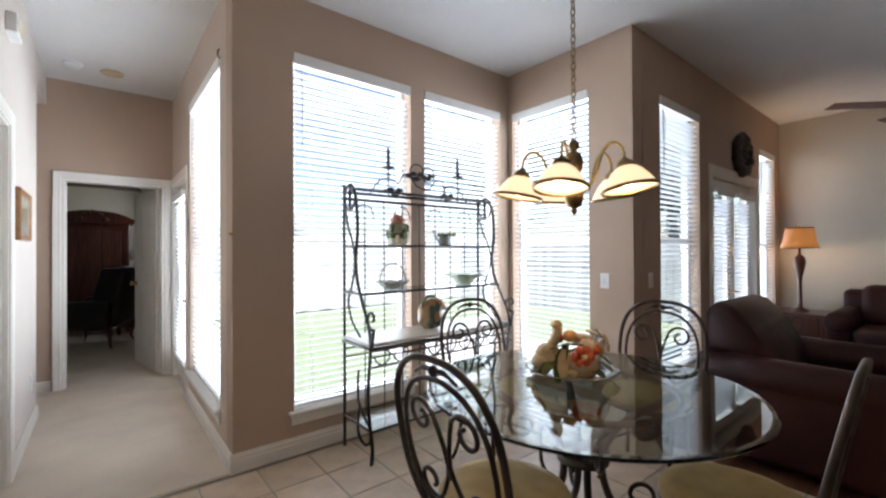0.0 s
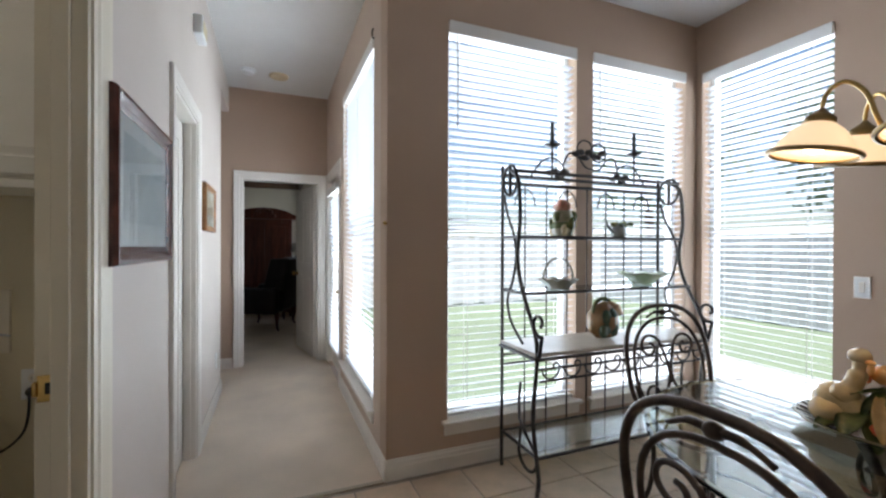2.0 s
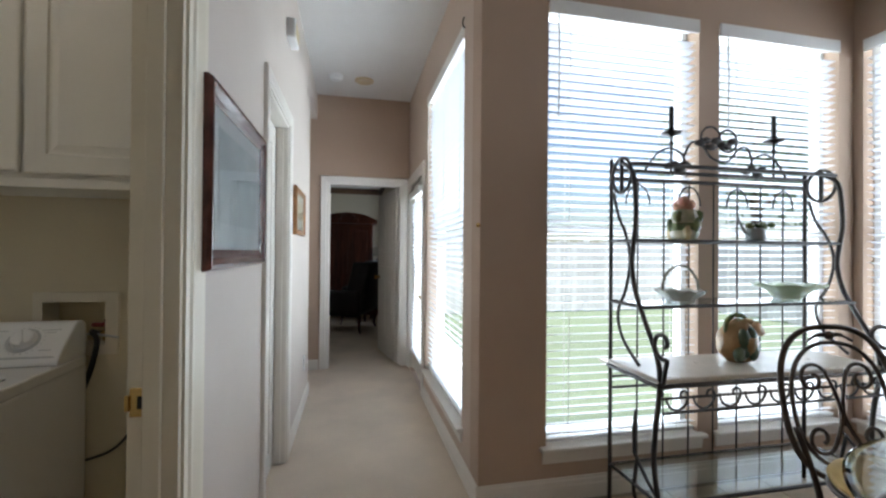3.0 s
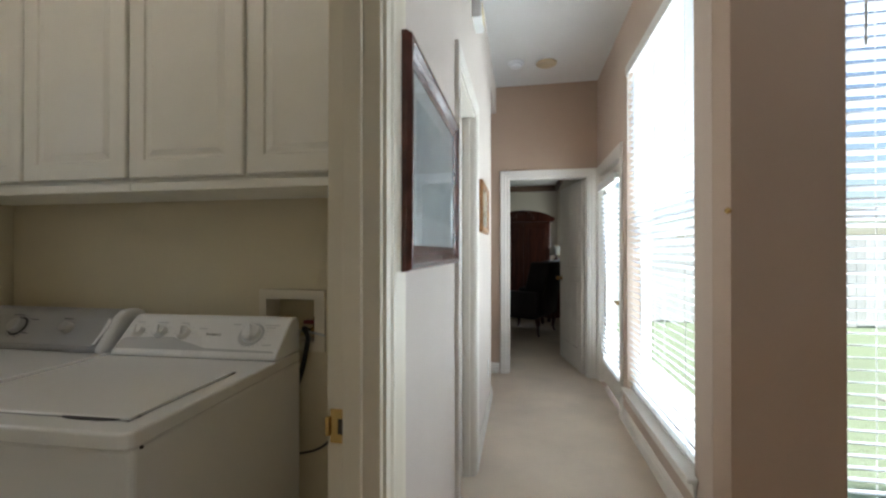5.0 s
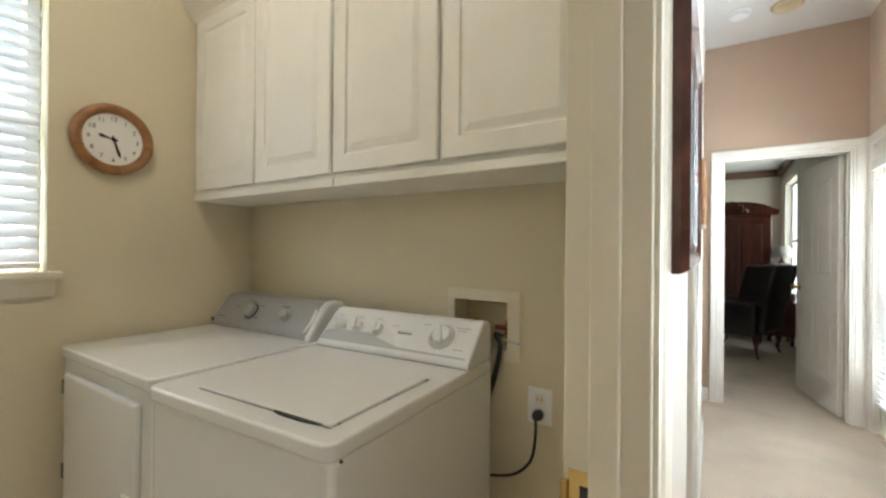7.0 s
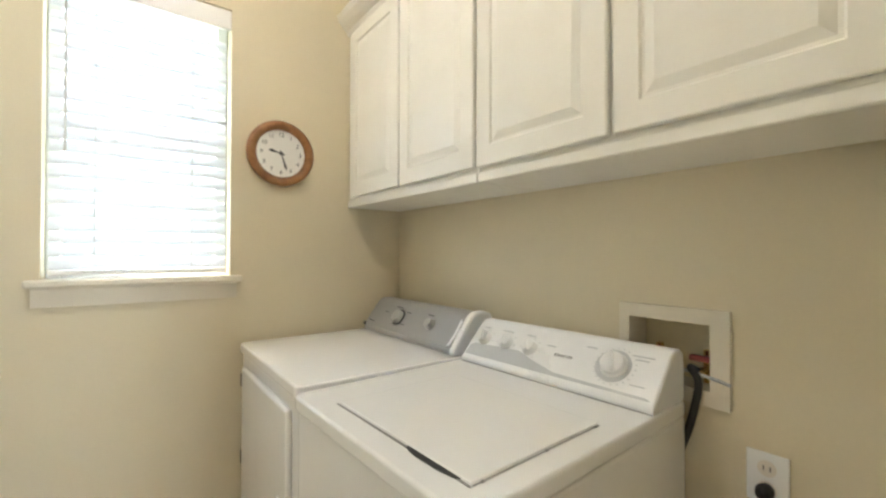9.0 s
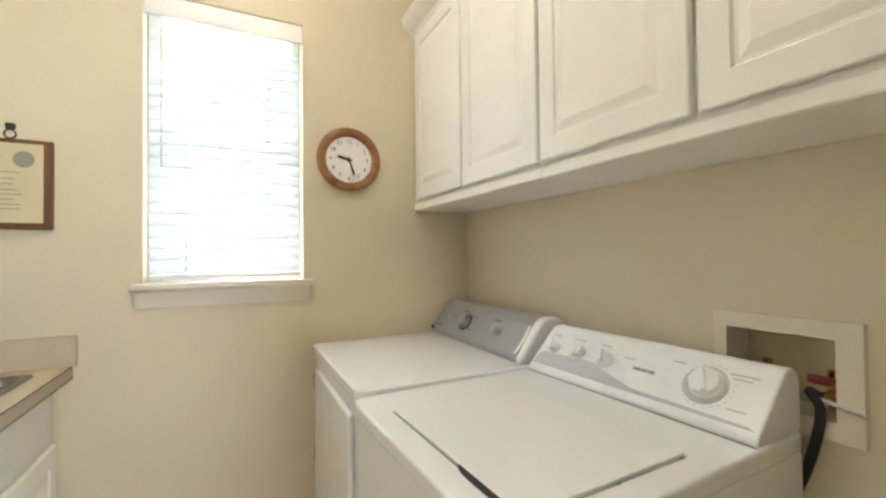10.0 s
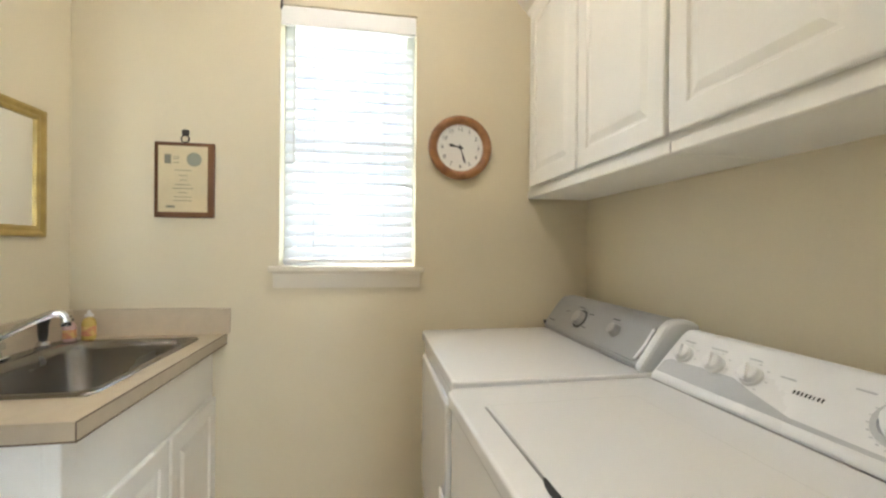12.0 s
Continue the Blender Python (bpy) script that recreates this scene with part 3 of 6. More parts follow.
def letters(name, body, size, material, parent, m, depth=0.0006):
    """A line of lettering, centred, as a mesh."""
    cu = bpy.data.curves.new(name, "FONT")
    cu.body, cu.size, cu.extrude, cu.align_x, cu.align_y = body, size, depth, "CENTER", "CENTER"
    tmp = new(name, cu)
    me = bpy.data.meshes.new_from_object(tmp.evaluated_get(bpy.context.evaluated_depsgraph_get()))
    bpy.data.objects.remove(tmp)
    me.materials.append(material)
    ob = new(name, me)
    ob.parent = parent
    ob.matrix_local = m
    return ob


def wall_cabinet(x0, x1, first, doors):
    """A run of face-framed doors between two fillers; first: where the first door's opening starts."""
    th = thing("wall_cabinet", (x0, 0, 0), 0, "white raised-panel laundry wall cabinet above the machines", "cabinet", "laundry wall cabinets")
    w, pitch = x1 - x0, 0.4255
    part("body", box(0.001, w - 0.001, -0.515, LY1 - 0.002, 1.455, 2.30, 0.002, 1), CABINET, th)
    for i in range(doors):
        panel_door("door", pitch - 0.013, 0.742, 0.018, th, CABINET, (first - x0 + 0.0065 + i * pitch, -0.534, 1.495), rail=0.05)
    part("light_rail", box(0.001, w - 0.001, -0.522, -0.5145, 1.455, 1.485, 0.003, 2), CABINET, th)
    bm = bmesh.new()
    prism(bm, [(-0.512, 2.246), (-0.526, 2.246), (-0.532, 2.262), (-0.548, 2.275), (-0.572, 2.300), (-0.580, 2.325), (-0.512, 2.325)], "x", 0.0005, w - 0.0005)
    part("crown_moulding", bm, CABINET, th)
    return th


wall_cabinet(-2.888, -1.997, -2.848, 2)
wall_cabinet(-1.996, -1.102, -1.997, 2)


def dial(bm_at, r, h, parent, material, tilt, name="dial", grip=True):
    """A control dial on the sloping console."""
    bm = lathe(bmesh.new(), [(r * 1.02, 0), (r, h * 0.35), (r * 0.9, h * 0.45), (r * 0.86, h), (r * 0.7, h * 1.08), (0, h * 1.08)], 28)
    if grip:
        bx(bm, -r * 0.16, r * 0.16, -r * 0.84, r * 0.84, h * 0.9, h * 1.45, r * 0.1, 2)
    ob = part(name, bm, material, parent, smooth=False)
    ob.matrix_local = Matrix.Translation(bm_at) @ pose(0, 0, 0, tilt, 0, 0) @ pose(0, 0, 0, 0, 0, 25)
    return ob


def ticks(parent, centre, r, tilt, count, material, size=0.004, a0=-140, a1=140):
    bm = bmesh.new()
    for i in range(count):
        a = radians(a0 + (a1 - a0) * i / (count - 1))
        x, y = r * math.sin(a), r * math.cos(a)
        bx(bm, x - size, x + size, y - 0.001, y + 0.001, 0, 0.0006)
    ob = tagged(part("dial_marks", bm, material, parent), kind="stuff")
    ob.matrix_local = Matrix.Translation(centre) @ pose(0, 0, 0, tilt, 0, 0)


def machine(name, x, w, label, d0=-0.982, d1=-0.267, top=0.90, turn=0):
    """Body and top of a washer or dryer; local x from 0 to w, y 0 at the front."""
    th = thing(name, (x, d0, 0), turn, label, "laundry machine")
    d = d1 - d0
    part("body", box(0.004, w - 0.004, 0.012, d, 0.03, top - 0.035, 0.012, 3), ENAMEL, th)
    part("foot_plinth", box(0.02, w - 0.02, 0.05, d - 0.03, 0.0, 0.03), BLACK, th)
    bm = box(0, w, 0, d, top - 0.036, top)
    edges = [e for e in bm.edges if abs(e.verts[0].co.z - e.verts[1].co.z) > 0.02]
    bmesh.ops.bevel(bm, geom=edges, offset=0.026, segments=4, affect="EDGES", profile=0.5)
    edges = [e for e in bm.edges if abs(e.verts[0].co.z - e.verts[1].co.z) < 0.001]
    bmesh.ops.bevel(bm, geom=edges, offset=0.007, segments=3, affect="EDGES", profile=0.5)
    part("top", bm, ENAMEL, th)
    return th, d


# washer with a white console
washer, d = machine("washing_machine", -2.1358, 0.635, "white top-loading washing machine with a white control console", -1.0069, -0.2919, turn=2.3)
bm = bmesh.new()
bx(bm, 0.136, 0.578, 0.060, 0.414, 0.895, 0.9060, 0.003, 3)
lid = part("lid", bm, ENAMEL, washer)
part("lid_seam", box(0.132, 0.582, 0.056, 0.418, 0.8985, 0.9010), GREY, washer)
# solid grey strips draw the shade in the gaps by lid and console
SHADOW_GAP = mat("gap_shade_grey", (0.30, 0.30, 0.29), 0.7, var=0.1)
part("lid_gap_shade", box(0.134, 0.580, 0.0555, 0.0598, 0.8990, 0.9022, 0.0008, 1), SHADOW_GAP, washer, "dark strip for the shade in the gap at the lid's front edge")
part("lid_gap_shade", box(0.5785, 0.5815, 0.062, 0.412, 0.8990, 0.9018, 0.0008, 1), SHADOW_GAP, washer)
part("console_gap_shade", box(0.014, 0.626, 0.5455, 0.5490, 0.8990, 0.9022, 0.0008, 1), SHADOW_GAP, washer, "dark strip for the shade in the joint under the console")
for u in (0.02, 0.30, 0.58):
    part("lid_bumper", blob(bmesh.new(), (0.582, 0.07 + 0.33 * u / 0.58, 0.9022), (0.003, 0.005, 0.003), 2, 0.0, 1), SHADOW_GAP, washer)
bm = bmesh.new()
prism(bm, [(0.415, 0.056), (0.43, 0.051), (0.45, 0.0485), (0.51, 0.0490), (0.55, 0.055), (0.556, 0.0605), (0.415, 0.0605)], "z", 0.9005, 0.9036)
part("finger_notch", bm, BLACK, washer, "black finger notch at the front edge of the lid")
CON = [(0.548, 0.899), (0.55, 0.915), (0.648, 1.015), (0.662, 1.024), (0.69, 1.024), (0.708, 1.012), (0.713, 0.99), (0.713, 0.899)]
bm = bmesh.new()
prism(bm, CON, "x", 0.012, 0.628, 0.006)
part("console", bm, PLASTIC, washer, smooth=False)
TW = math.degrees(math.atan2(0.100, 0.098))
nrm = Vector((0, -math.sin(radians(TW)), math.cos(radians(TW))))
up = Vector((0, math.cos(radians(TW)), math.sin(radians(TW))))


def on_face(x, s, lift=0.0005):
    """A point of the washer's console face, s metres up its slope."""
    return Vector((x, 0.5502, 0.9152)) + up * s + nrm * lift


for kx, s, r in ((0.068, 0.078, 0.023), (0.158, 0.078, 0.023), (0.250, 0.078, 0.023)):
    dial(on_face(kx, s), r, 0.018, washer, PLASTIC, TW)
    ticks(washer, on_face(kx, s), r * 1.45, TW, 7, GREY, 0.003)
dial(on_face(0.510, 0.080), 0.034, 0.022, washer, PLASTIC, TW)
ticks(washer, on_face(0.510, 0.080), 0.051, TW, 22, GREY, 0.0025, -170, 170)
ring = part("dial_ring", lathe(bmesh.new(), [(0.045, 0), (0.045, 0.002), (0.035, 0.004), (0.035, 0)], 36), GREY, washer)
ring.matrix_local = Matrix.Translation(on_face(0.506, 0.080)) @ pose(0, 0, 0, TW, 0, 0)
fm = pose(0, 0, 0, TW, 0, 0)
bm = bmesh.new()
prism(bm, [(0.022, 0.012), (0.618, 0.012), (0.605, 0.018), (0.36, 0.022), (0.27, 0.045), (0.22, 0.062), (0.14, 0.060), (0.08, 0.056), (0.04, 0.056), (0.024, 0.045)], "z", 0.0, 0.0008)
sw = part("grey_swoosh", bm, GREY, washer, "grey printed swoosh")
sw.matrix_local = Matrix.Translation(on_face(0, 0)) @ fm
bm = bmesh.new()
for i, wd in enumerate((0.007, 0.008, 0.006, 0.007, 0.006, 0.004, 0.007, 0.006)):
    bx(bm, 0.338 + i * 0.0072, 0.338 + i * 0.0072 + wd * 0.45, 0.072, 0.080, 0.0003, 0.0012)
nb = part("name_badge", bm, INK, washer, "dark grey badge shapes")
nb.matrix_local = Matrix.Translation(on_face(0, 0)) @ fm
bm = bmesh.new()
for a, s, wd in ((0.04, 0.118, 0.03), (0.12, 0.118, 0.045), (0.22, 0.118, 0.03), (0.42, 0.118, 0.03), (0.545, 0.118, 0.05), (0.555, 0.108, 0.03), (0.56, 0.04, 0.035), (0.30, 0.098, 0.03)):
    bx(bm, a, a + wd, s, s + 0.003, 0.0, 0.0008)
cp = tagged(part("caption_bars", bm, GREY, washer), kind="stuff")
cp.matrix_local = Matrix.Translation(on_face(0, 0)) @ fm
part("lid_screw", blob(bmesh.new(), (0.632, 0.034, 0.860), (0.004, 0.004, 0.004), 1, 0.0), BLACK, washer)

# dryer with a silver console
dryer, d = machine("dryer", -2.865, 0.688, "white front-loading dryer with a silver control console")
bm = bmesh.new()
prism(bm, [(0.53, 0.899), (0.527, 0.915), (0.60, 1.020), (0.62, 1.036), (0.66, 1.040), (0.70, 1.028), (0.712, 1.00), (0.712, 0.899)], "x", 0.006, 0.66, 0.012)
part("console", bm, SILVER, dryer, "silver console")
bm = bmesh.new()
prism(bm, [(0.525, 0.898), (0.521, 0.915), (0.597, 1.024), (0.618, 1.041), (0.66, 1.045), (0.704, 1.032), (0.7135, 1.00), (0.7135, 0.898)], "x", 0.648, 0.680, 0.012)
part("end_cap", bm, PLASTIC, dryer, "white end cap")
TD = math.degrees(math.atan2(0.105, 0.073))
nd = Vector((0, -math.sin(radians(TD)), math.cos(radians(TD))))
ud = Vector((0, math.cos(radians(TD)), math.sin(radians(TD))))


def on_dryer(x, s, lift=0.001):
    return Vector((x, 0.5275, 0.9155)) + ud * s + nd * lift


bm = bmesh.new()
prism(bm, [(0.014, 0.006), (0.630, 0.006), (0.645, 0.014), (0.652, 0.112), (0.646, 0.122), (0.030, 0.122), (0.020, 0.112)], "z", -0.004, 0.003, 0.002)
fp = part("silver_panel", bm, SILVER, dryer, "brushed silver control panel")
fp.matrix_local = Matrix.Translation(on_dryer(0, 0)) @ pose(0, 0, 0, TD, 0, 0)
bm = bmesh.new()
prism(bm, [(0.634, 0.012), (0.645, 0.016), (0.655, 0.060), (0.652, 0.108), (0.645, 0.118), (0.641, 0.110), (0.645, 0.062)], "z", 0.002, 0.007, 0.0015)
cr = part("panel_trim", bm, PLASTIC, dryer, "white crescent at the end of the panel")
cr.matrix_local = Matrix.Translation(on_dryer(0, 0)) @ pose(0, 0, 0, TD, 0, 0)
for kx, r, hh in ((0.260, 0.028, 0.022), (0.490, 0.021, 0.022)):
    dial(on_dryer(kx, 0.072, 0.005), r, hh, dryer, KNOB, TD, "knob", False)
ticks(dryer, on_dryer(0.260, 0.072, 0.0052), 0.044, TD, 18, INK, 0.0022, -160, 160)
dr = part("dial_ring", lathe(bmesh.new(), [(0.037, 0), (0.037, 0.0015), (0.029, 0.002), (0.029, 0)], 30), INK, dryer)
dr.matrix_local = Matrix.Translation(on_dryer(0.260, 0.072, 0.005)) @ pose(0, 0, 0, TD, 0, 0)
bm = bmesh.new()
for a, s, wd in ((0.205, 0.116, 0.05), (0.135, 0.085, 0.025), (0.30, 0.100, 0.03), (0.295, 0.045, 0.03), (0.445, 0.108, 0.04), (0.04, 0.03, 0.05)):
    bx(bm, a, a + wd, s, s + 0.003, 0.0, 0.0012)
cb = tagged(part("caption_bars", bm, INK, dryer), kind="stuff")
cb.matrix_local = Matrix.Translation(on_dryer(0, 0, 0.0048)) @ pose(0, 0, 0, TD, 0, 0)
part("badge", box(0.012, 0.026, 0.525, 0.531, 0.92, 0.935), INK, dryer)
part("door", box(0.06, 0.615, -0.004, 0.016, 0.30, 0.82, 0.012, 3), ENAMEL, dryer, "white drop-front dryer door")
part("door_handle", box(0.54, 0.60, -0.010, -0.003, 0.52, 0.56, 0.004, 2), PLASTIC, dryer)
for z in (0.45, 0.74):
    part("hinge", box(0.035, 0.055, -0.002, 0.014, z, z + 0.05, 0.003, 1), STEEL, dryer)

# supply box in the wall, valves and hoses
sb = thing("supply_box", (-1.58, LY1, 0.89), 0, "white recessed washer supply box with red valves", "supply box")
bm = bmesh.new()
loops = [[bm.verts.new((x, y, z)) for x, z in ((x0, z0), (x1, z0), (x1, z1), (x0, z1))] for y, x0, x1, z0, z1 in ((0.002, -0.133, 0.134, 0.0, 0.228), (-0.010, -0.131, 0.132, 0.002, 0.226), (-0.010, -0.103, 0.092, 0.038, 0.192), (0.085, -0.1045, 0.0935, 0.0365, 0.1935))]
for p, q in zip(loops, loops[1:]):
    for i in range(4):
        bm.faces.new((p[i], p[(i + 1) % 4], q[(i + 1) % 4], q[i]))
part("flange", bm, SILL_PAINT, sb)
bm = bmesh.new()
bx(bm, -0.104, 0.092, 0.085, 0.095, 0.037, 0.193)
part("back", bm, PAPER, sb)
for vx in (-0.055, 0.062):
    bm = bmesh.new()
    tube(bm, [(vx, 0.06, 0.04), (vx, 0.06, 0.12)], 0.010, 10)
    tube(bm, [(vx, 0.06, 0.075), (vx, 0.02, 0.075)], 0.008, 10)
    part("valve", bm, BRASS, sb)
    part("valve_handle", box(vx - 0.024, vx + 0.024, 0.006, 0.024, 0.098, 0.114, 0.005, 2), mat("red_handle", (0.20, 0.02, 0.015), 0.4), sb, "red valve handle")
part("hose", tube(bmesh.new(), smooth_line([(0.050, 0.02, 0.075), (0.052, -0.012, 0.085), (0.070, -0.016, 0.05), (0.050, -0.014, -0.05), (0.015, -0.012, -0.16), (-0.05, -0.012, -0.40)]), 0.009, 8), BLACK, sb, "black rubber hose", True)
part("drain_pipe", tube(bmesh.new(), smooth_line([(0.0, 0.05, 0.05), (0.03, 0.0, 0.075), (0.10, -0.012, 0.07), (0.135, -0.011, 0.062)]), 0.004, 6), GREY, sb, "", True)

ol = thing("wall_outlet", (-1.381, LY1, 0.772), 0, "white wall outlet with a black plug", "outlet")
part("plate", box(-0.038, 0.038, -0.006, 0.0, -0.055, 0.055, 0.003, 2), PLASTIC, ol)
for z in (0.022, -0.022):
    bm = lathe(bmesh.new(), [(0.017, 0), (0.017, 0.002), (0, 0.002)], 20)
    ob = part("socket", bm, TRIM, ol)
    ob.matrix_local = Matrix.Translation((0, -0.0058, z)) @ pose(0, 0, 0, 90, 0, 0)
    bm = bmesh.new()
    for u in (-0.006, 0.006):
        bx(bm, u - 0.001, u + 0.001, -0.0084, -0.0075, z - 0.005, z + 0.005)
    part("slot", bm, BLACK, ol)
part("plug", lathe(bmesh.new(), [(0.014, 0), (0.017, -0.015), (0.013, -0.03), (0.006, -0.036), (0, -0.036)], 14, (0, -0.008, -0.022), "y"), BLACK, ol, "black power plug")
part("cord", tube(bmesh.new(), smooth_line([(0, -0.042, -0.022), (0.004, -0.05, -0.06), (-0.005, -0.045, -0.13), (-0.03, -0.03, -0.18), (-0.08, -0.02, -0.225), (-0.15, -0.016, -0.25), (-0.23, -0.016, -0.265)]), 0.0045, 7), BLACK, ol, "black cord", True)

# sink unit
su = thing("sink_cabinet", (-2.888, LY0, 0), 0, "white raised-panel sink cabinet with two doors", "cabinet")
for nm, a in (("side_panel", (0.0, 0.018, 0.002, 0.472)), ("side_panel", (0.78, 0.798, 0.002, 0.472)), ("back_panel", (0.018, 0.78, 0.002, 0.014)), ("face_frame", (0.0, 0.798, 0.472, 0.49))):
    part(nm, box(*a, 0.09, 0.862), CABINET, su)
part("bottom_panel", box(0.018, 0.78, 0.014, 0.472, 0.09, 0.108), CABINET, su)
part("toe_kick", box(0.0, 0.798, 0.002, 0.42, 0.0, 0.09), CABINET, su)
part("corner_post", box(0.755, 0.8005, 0.455, 0.4915, 0.09, 0.861, 0.004, 2), CABINET, su)
for x in (0.745, 0.375):
    panel_door("door", 0.36, 0.548, 0.018, su, CABINET, (x, 0.509, 0.115), 180, 0.05)
ct = thing("sink_countertop", (-2.888, LY0, 0), 0, "beige laminate countertop with a low backsplash", "countertop")
bm = bmesh.new()
outer, inner = [(0.002, 0.002), (0.838, 0.002), (0.838, 0.54), (0.002, 0.54)], [(0.105, 0.03), (0.695, 0.03), (0.695, 0.475), (0.105, 0.475)]
rims = [[bm.verts.new((x, y, z)) for x, y in line] for z in (0.868, 0.90) for line in (outer, inner)]
for p, q in ((0, 1), (2, 3), (0, 2), (1, 3)):
    for i in range(4):
        bm.faces.new((rims[p][i], rims[p][(i + 1) % 4], rims[q][(i + 1) % 4], rims[q][i]))
part("top", bm, LAMINATE, ct)
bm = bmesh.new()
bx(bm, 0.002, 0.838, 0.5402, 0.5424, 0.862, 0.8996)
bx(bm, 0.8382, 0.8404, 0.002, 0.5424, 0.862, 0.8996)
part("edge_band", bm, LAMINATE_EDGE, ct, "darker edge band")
bm = bmesh.new()
bx(bm, 0.002, 0.842, 0.5422, 0.5436, 0.8595, 0.8632)
bx(bm, 0.8402, 0.8416, 0.002, 0.5436, 0.8595, 0.8632)
bx(bm, 0.8396, 0.8416, 0.5414, 0.5434, 0.863, 0.8994)
bx(bm, 0.002, 0.8396, 0.5418, 0.5432, 0.8975, 0.9002)
part("edge_seam", bm, mat("dark_seam", (0.12, 0.08, 0.05), 0.6), ct, "dark laminate seam")
part("backsplash", box(0.002, 0.02, 0.022, 0.556, 0.9003, 1.0, 0.002, 1), LAMINATE, ct)
part("backsplash", box(0.002, 0.838, 0.002, 0.021, 0.9003, 1.0, 0.002, 1), LAMINATE, ct)
sk = thing("sink", (-2.495, LY0 + 0.255, 0.90), 0, "brushed stainless steel utility sink set into the countertop", "sink")
bm = bmesh.new()
rings = []


def rounded(hx, hy, r, z, n=6):
    out = []
    for cx, cy, a0 in ((hx - r, hy - r, 0), (-hx + r, hy - r, 90), (-hx + r, -hy + r, 180), (hx - r, -hy + r, 270)):
        for i in range(n + 1):
            a = radians(a0 + 90 * i / n)
            out.append((cx + r * math.cos(a), cy + r * math.sin(a), z))
    return out


for hx, hy, r, z, oy in ((0.302, 0.228, 0.03, 0.001, 0), (0.300, 0.226, 0.03, 0.006, 0), (0.285, 0.212, 0.035, 0.006, 0), (0.27, 0.185, 0.05, 0.002, 0.018), (0.262, 0.178, 0.06, -0.02, 0.018), (0.25, 0.166, 0.06, -0.17, 0.018), (0.21, 0.126, 0.06, -0.195, 0.018), (0.03, 0.03, 0.029, -0.20, 0.018)):
    rings.append([bm.verts.new((x, y + oy, zz)) for x, y, zz in rounded(hx, hy, r, z)])
for p, q in zip(rings, rings[1:]):
    for i in range(len(p)):
        bm.faces.new((p[i], p[(i + 1) % len(p)], q[(i + 1) % len(p)], q[i]))
bm.faces.new(rings[-1])
part("basin", bm, STEEL, sk, smooth=True)
part("drain", lathe(bmesh.new(), [(0.04, 0.004), (0.036, 0.006), (0.02, 0.002), (0, 0.002)], 20, (0, 0.018, -0.2)), CHROME, sk)
fc = thing("faucet", (-2.455, LY0 + 0.05, 0.906), 0, "chrome sink faucet with a long angled spout", "faucet")
part("base", box(-0.09, 0.09, -0.022, 0.022, 0, 0.012, 0.008, 3), CHROME, fc)
part("spout", tube(bmesh.new(), smooth_line([(0, 0, 0.01), (0, 0.0, 0.05), (-0.02, 0.02, 0.065), (-0.055, 0.08, 0.105), (-0.08, 0.125, 0.128), (-0.092, 0.143, 0.128), (-0.098, 0.152, 0.112)]), [0.014] * 12 + [0.0115] * 25, 12), CHROME, fc, "", True)
part("aerator", lathe(bmesh.new(), [(0.013, 0), (0.013, 0.022), (0.010, 0.026), (0, 0.026)], 16, (-0.0985, 0.152, 0.09)), CHROME, fc, "", True)
for u in (-0.06, 0.06):
    part("tap_handle", lathe(bmesh.new(), [(0.016, 0.012), (0.012, 0.03), (0.022, 0.035), (0.022, 0.05), (0.016, 0.055), (0, 0.055)], 16, (u, 0, 0)), glass("acrylic", (0.9, 0.92, 0.92), 0.06), fc, "clear tap handle", True)
sp = thing("side_sprayer", (-2.69, LY0 + 0.05, 0.906), 0, "black side sprayer with a chrome collar", "sprayer")
part("collar", lathe(bmesh.new(), [(0.022, 0), (0.018, 0.012), (0.014, 0.02), (0, 0.02)], 16), CHROME, sp, "", True)
part("head", lathe(bmesh.new(), [(0.010, 0.018), (0.013, 0.04), (0.014, 0.07), (0.018, 0.082), (0.018, 0.094), (0.010, 0.10), (0, 0.10)], 14), BLACK, sp, "", True)


def bottle(at, r, h, body, cap, label):
    th = thing("soap_bottle", at, 0, label, "bottle")
    part("bottle", lathe(bmesh.new(), [(r * 0.9, 0), (r, 0.006), (r, h * 0.55), (r * 0.8, h * 0.68), (r * 0.35, h * 0.75), (r * 0.35, h * 0.8), (0, h * 0.8)], 18), body, th, "", True)
    part("label_band", lathe(bmesh.new(), [(r * 1.012, h * 0.14), (r * 1.012, h * 0.46)], 18), mat("bottle_label", (0.6, 0.2, 0.12), 0.5, hue=(0.75, 0.6, 0.2), scale=60), th, "printed label band")
    part("cap", lathe(bmesh.new(), [(r * 0.6, h * 0.78), (r * 0.62, h * 0.86), (r * 0.3, h * 0.88), (r * 0.28, h * 0.97), (0, h)], 16), cap, th, "", True)


bottle((-2.77, LY0 + 0.075, 0.906), 0.019, 0.09, mat("pink_soap", (0.65, 0.45, 0.40), 0.2), BLACK, "small pink soap bottle with a black cap")
bottle((-2.828, LY0 + 0.10, 0.9005), 0.021, 0.105, mat("amber_soap", (0.65, 0.48, 0.14), 0.2), WHITE, "small amber soap bottle with a white cap")


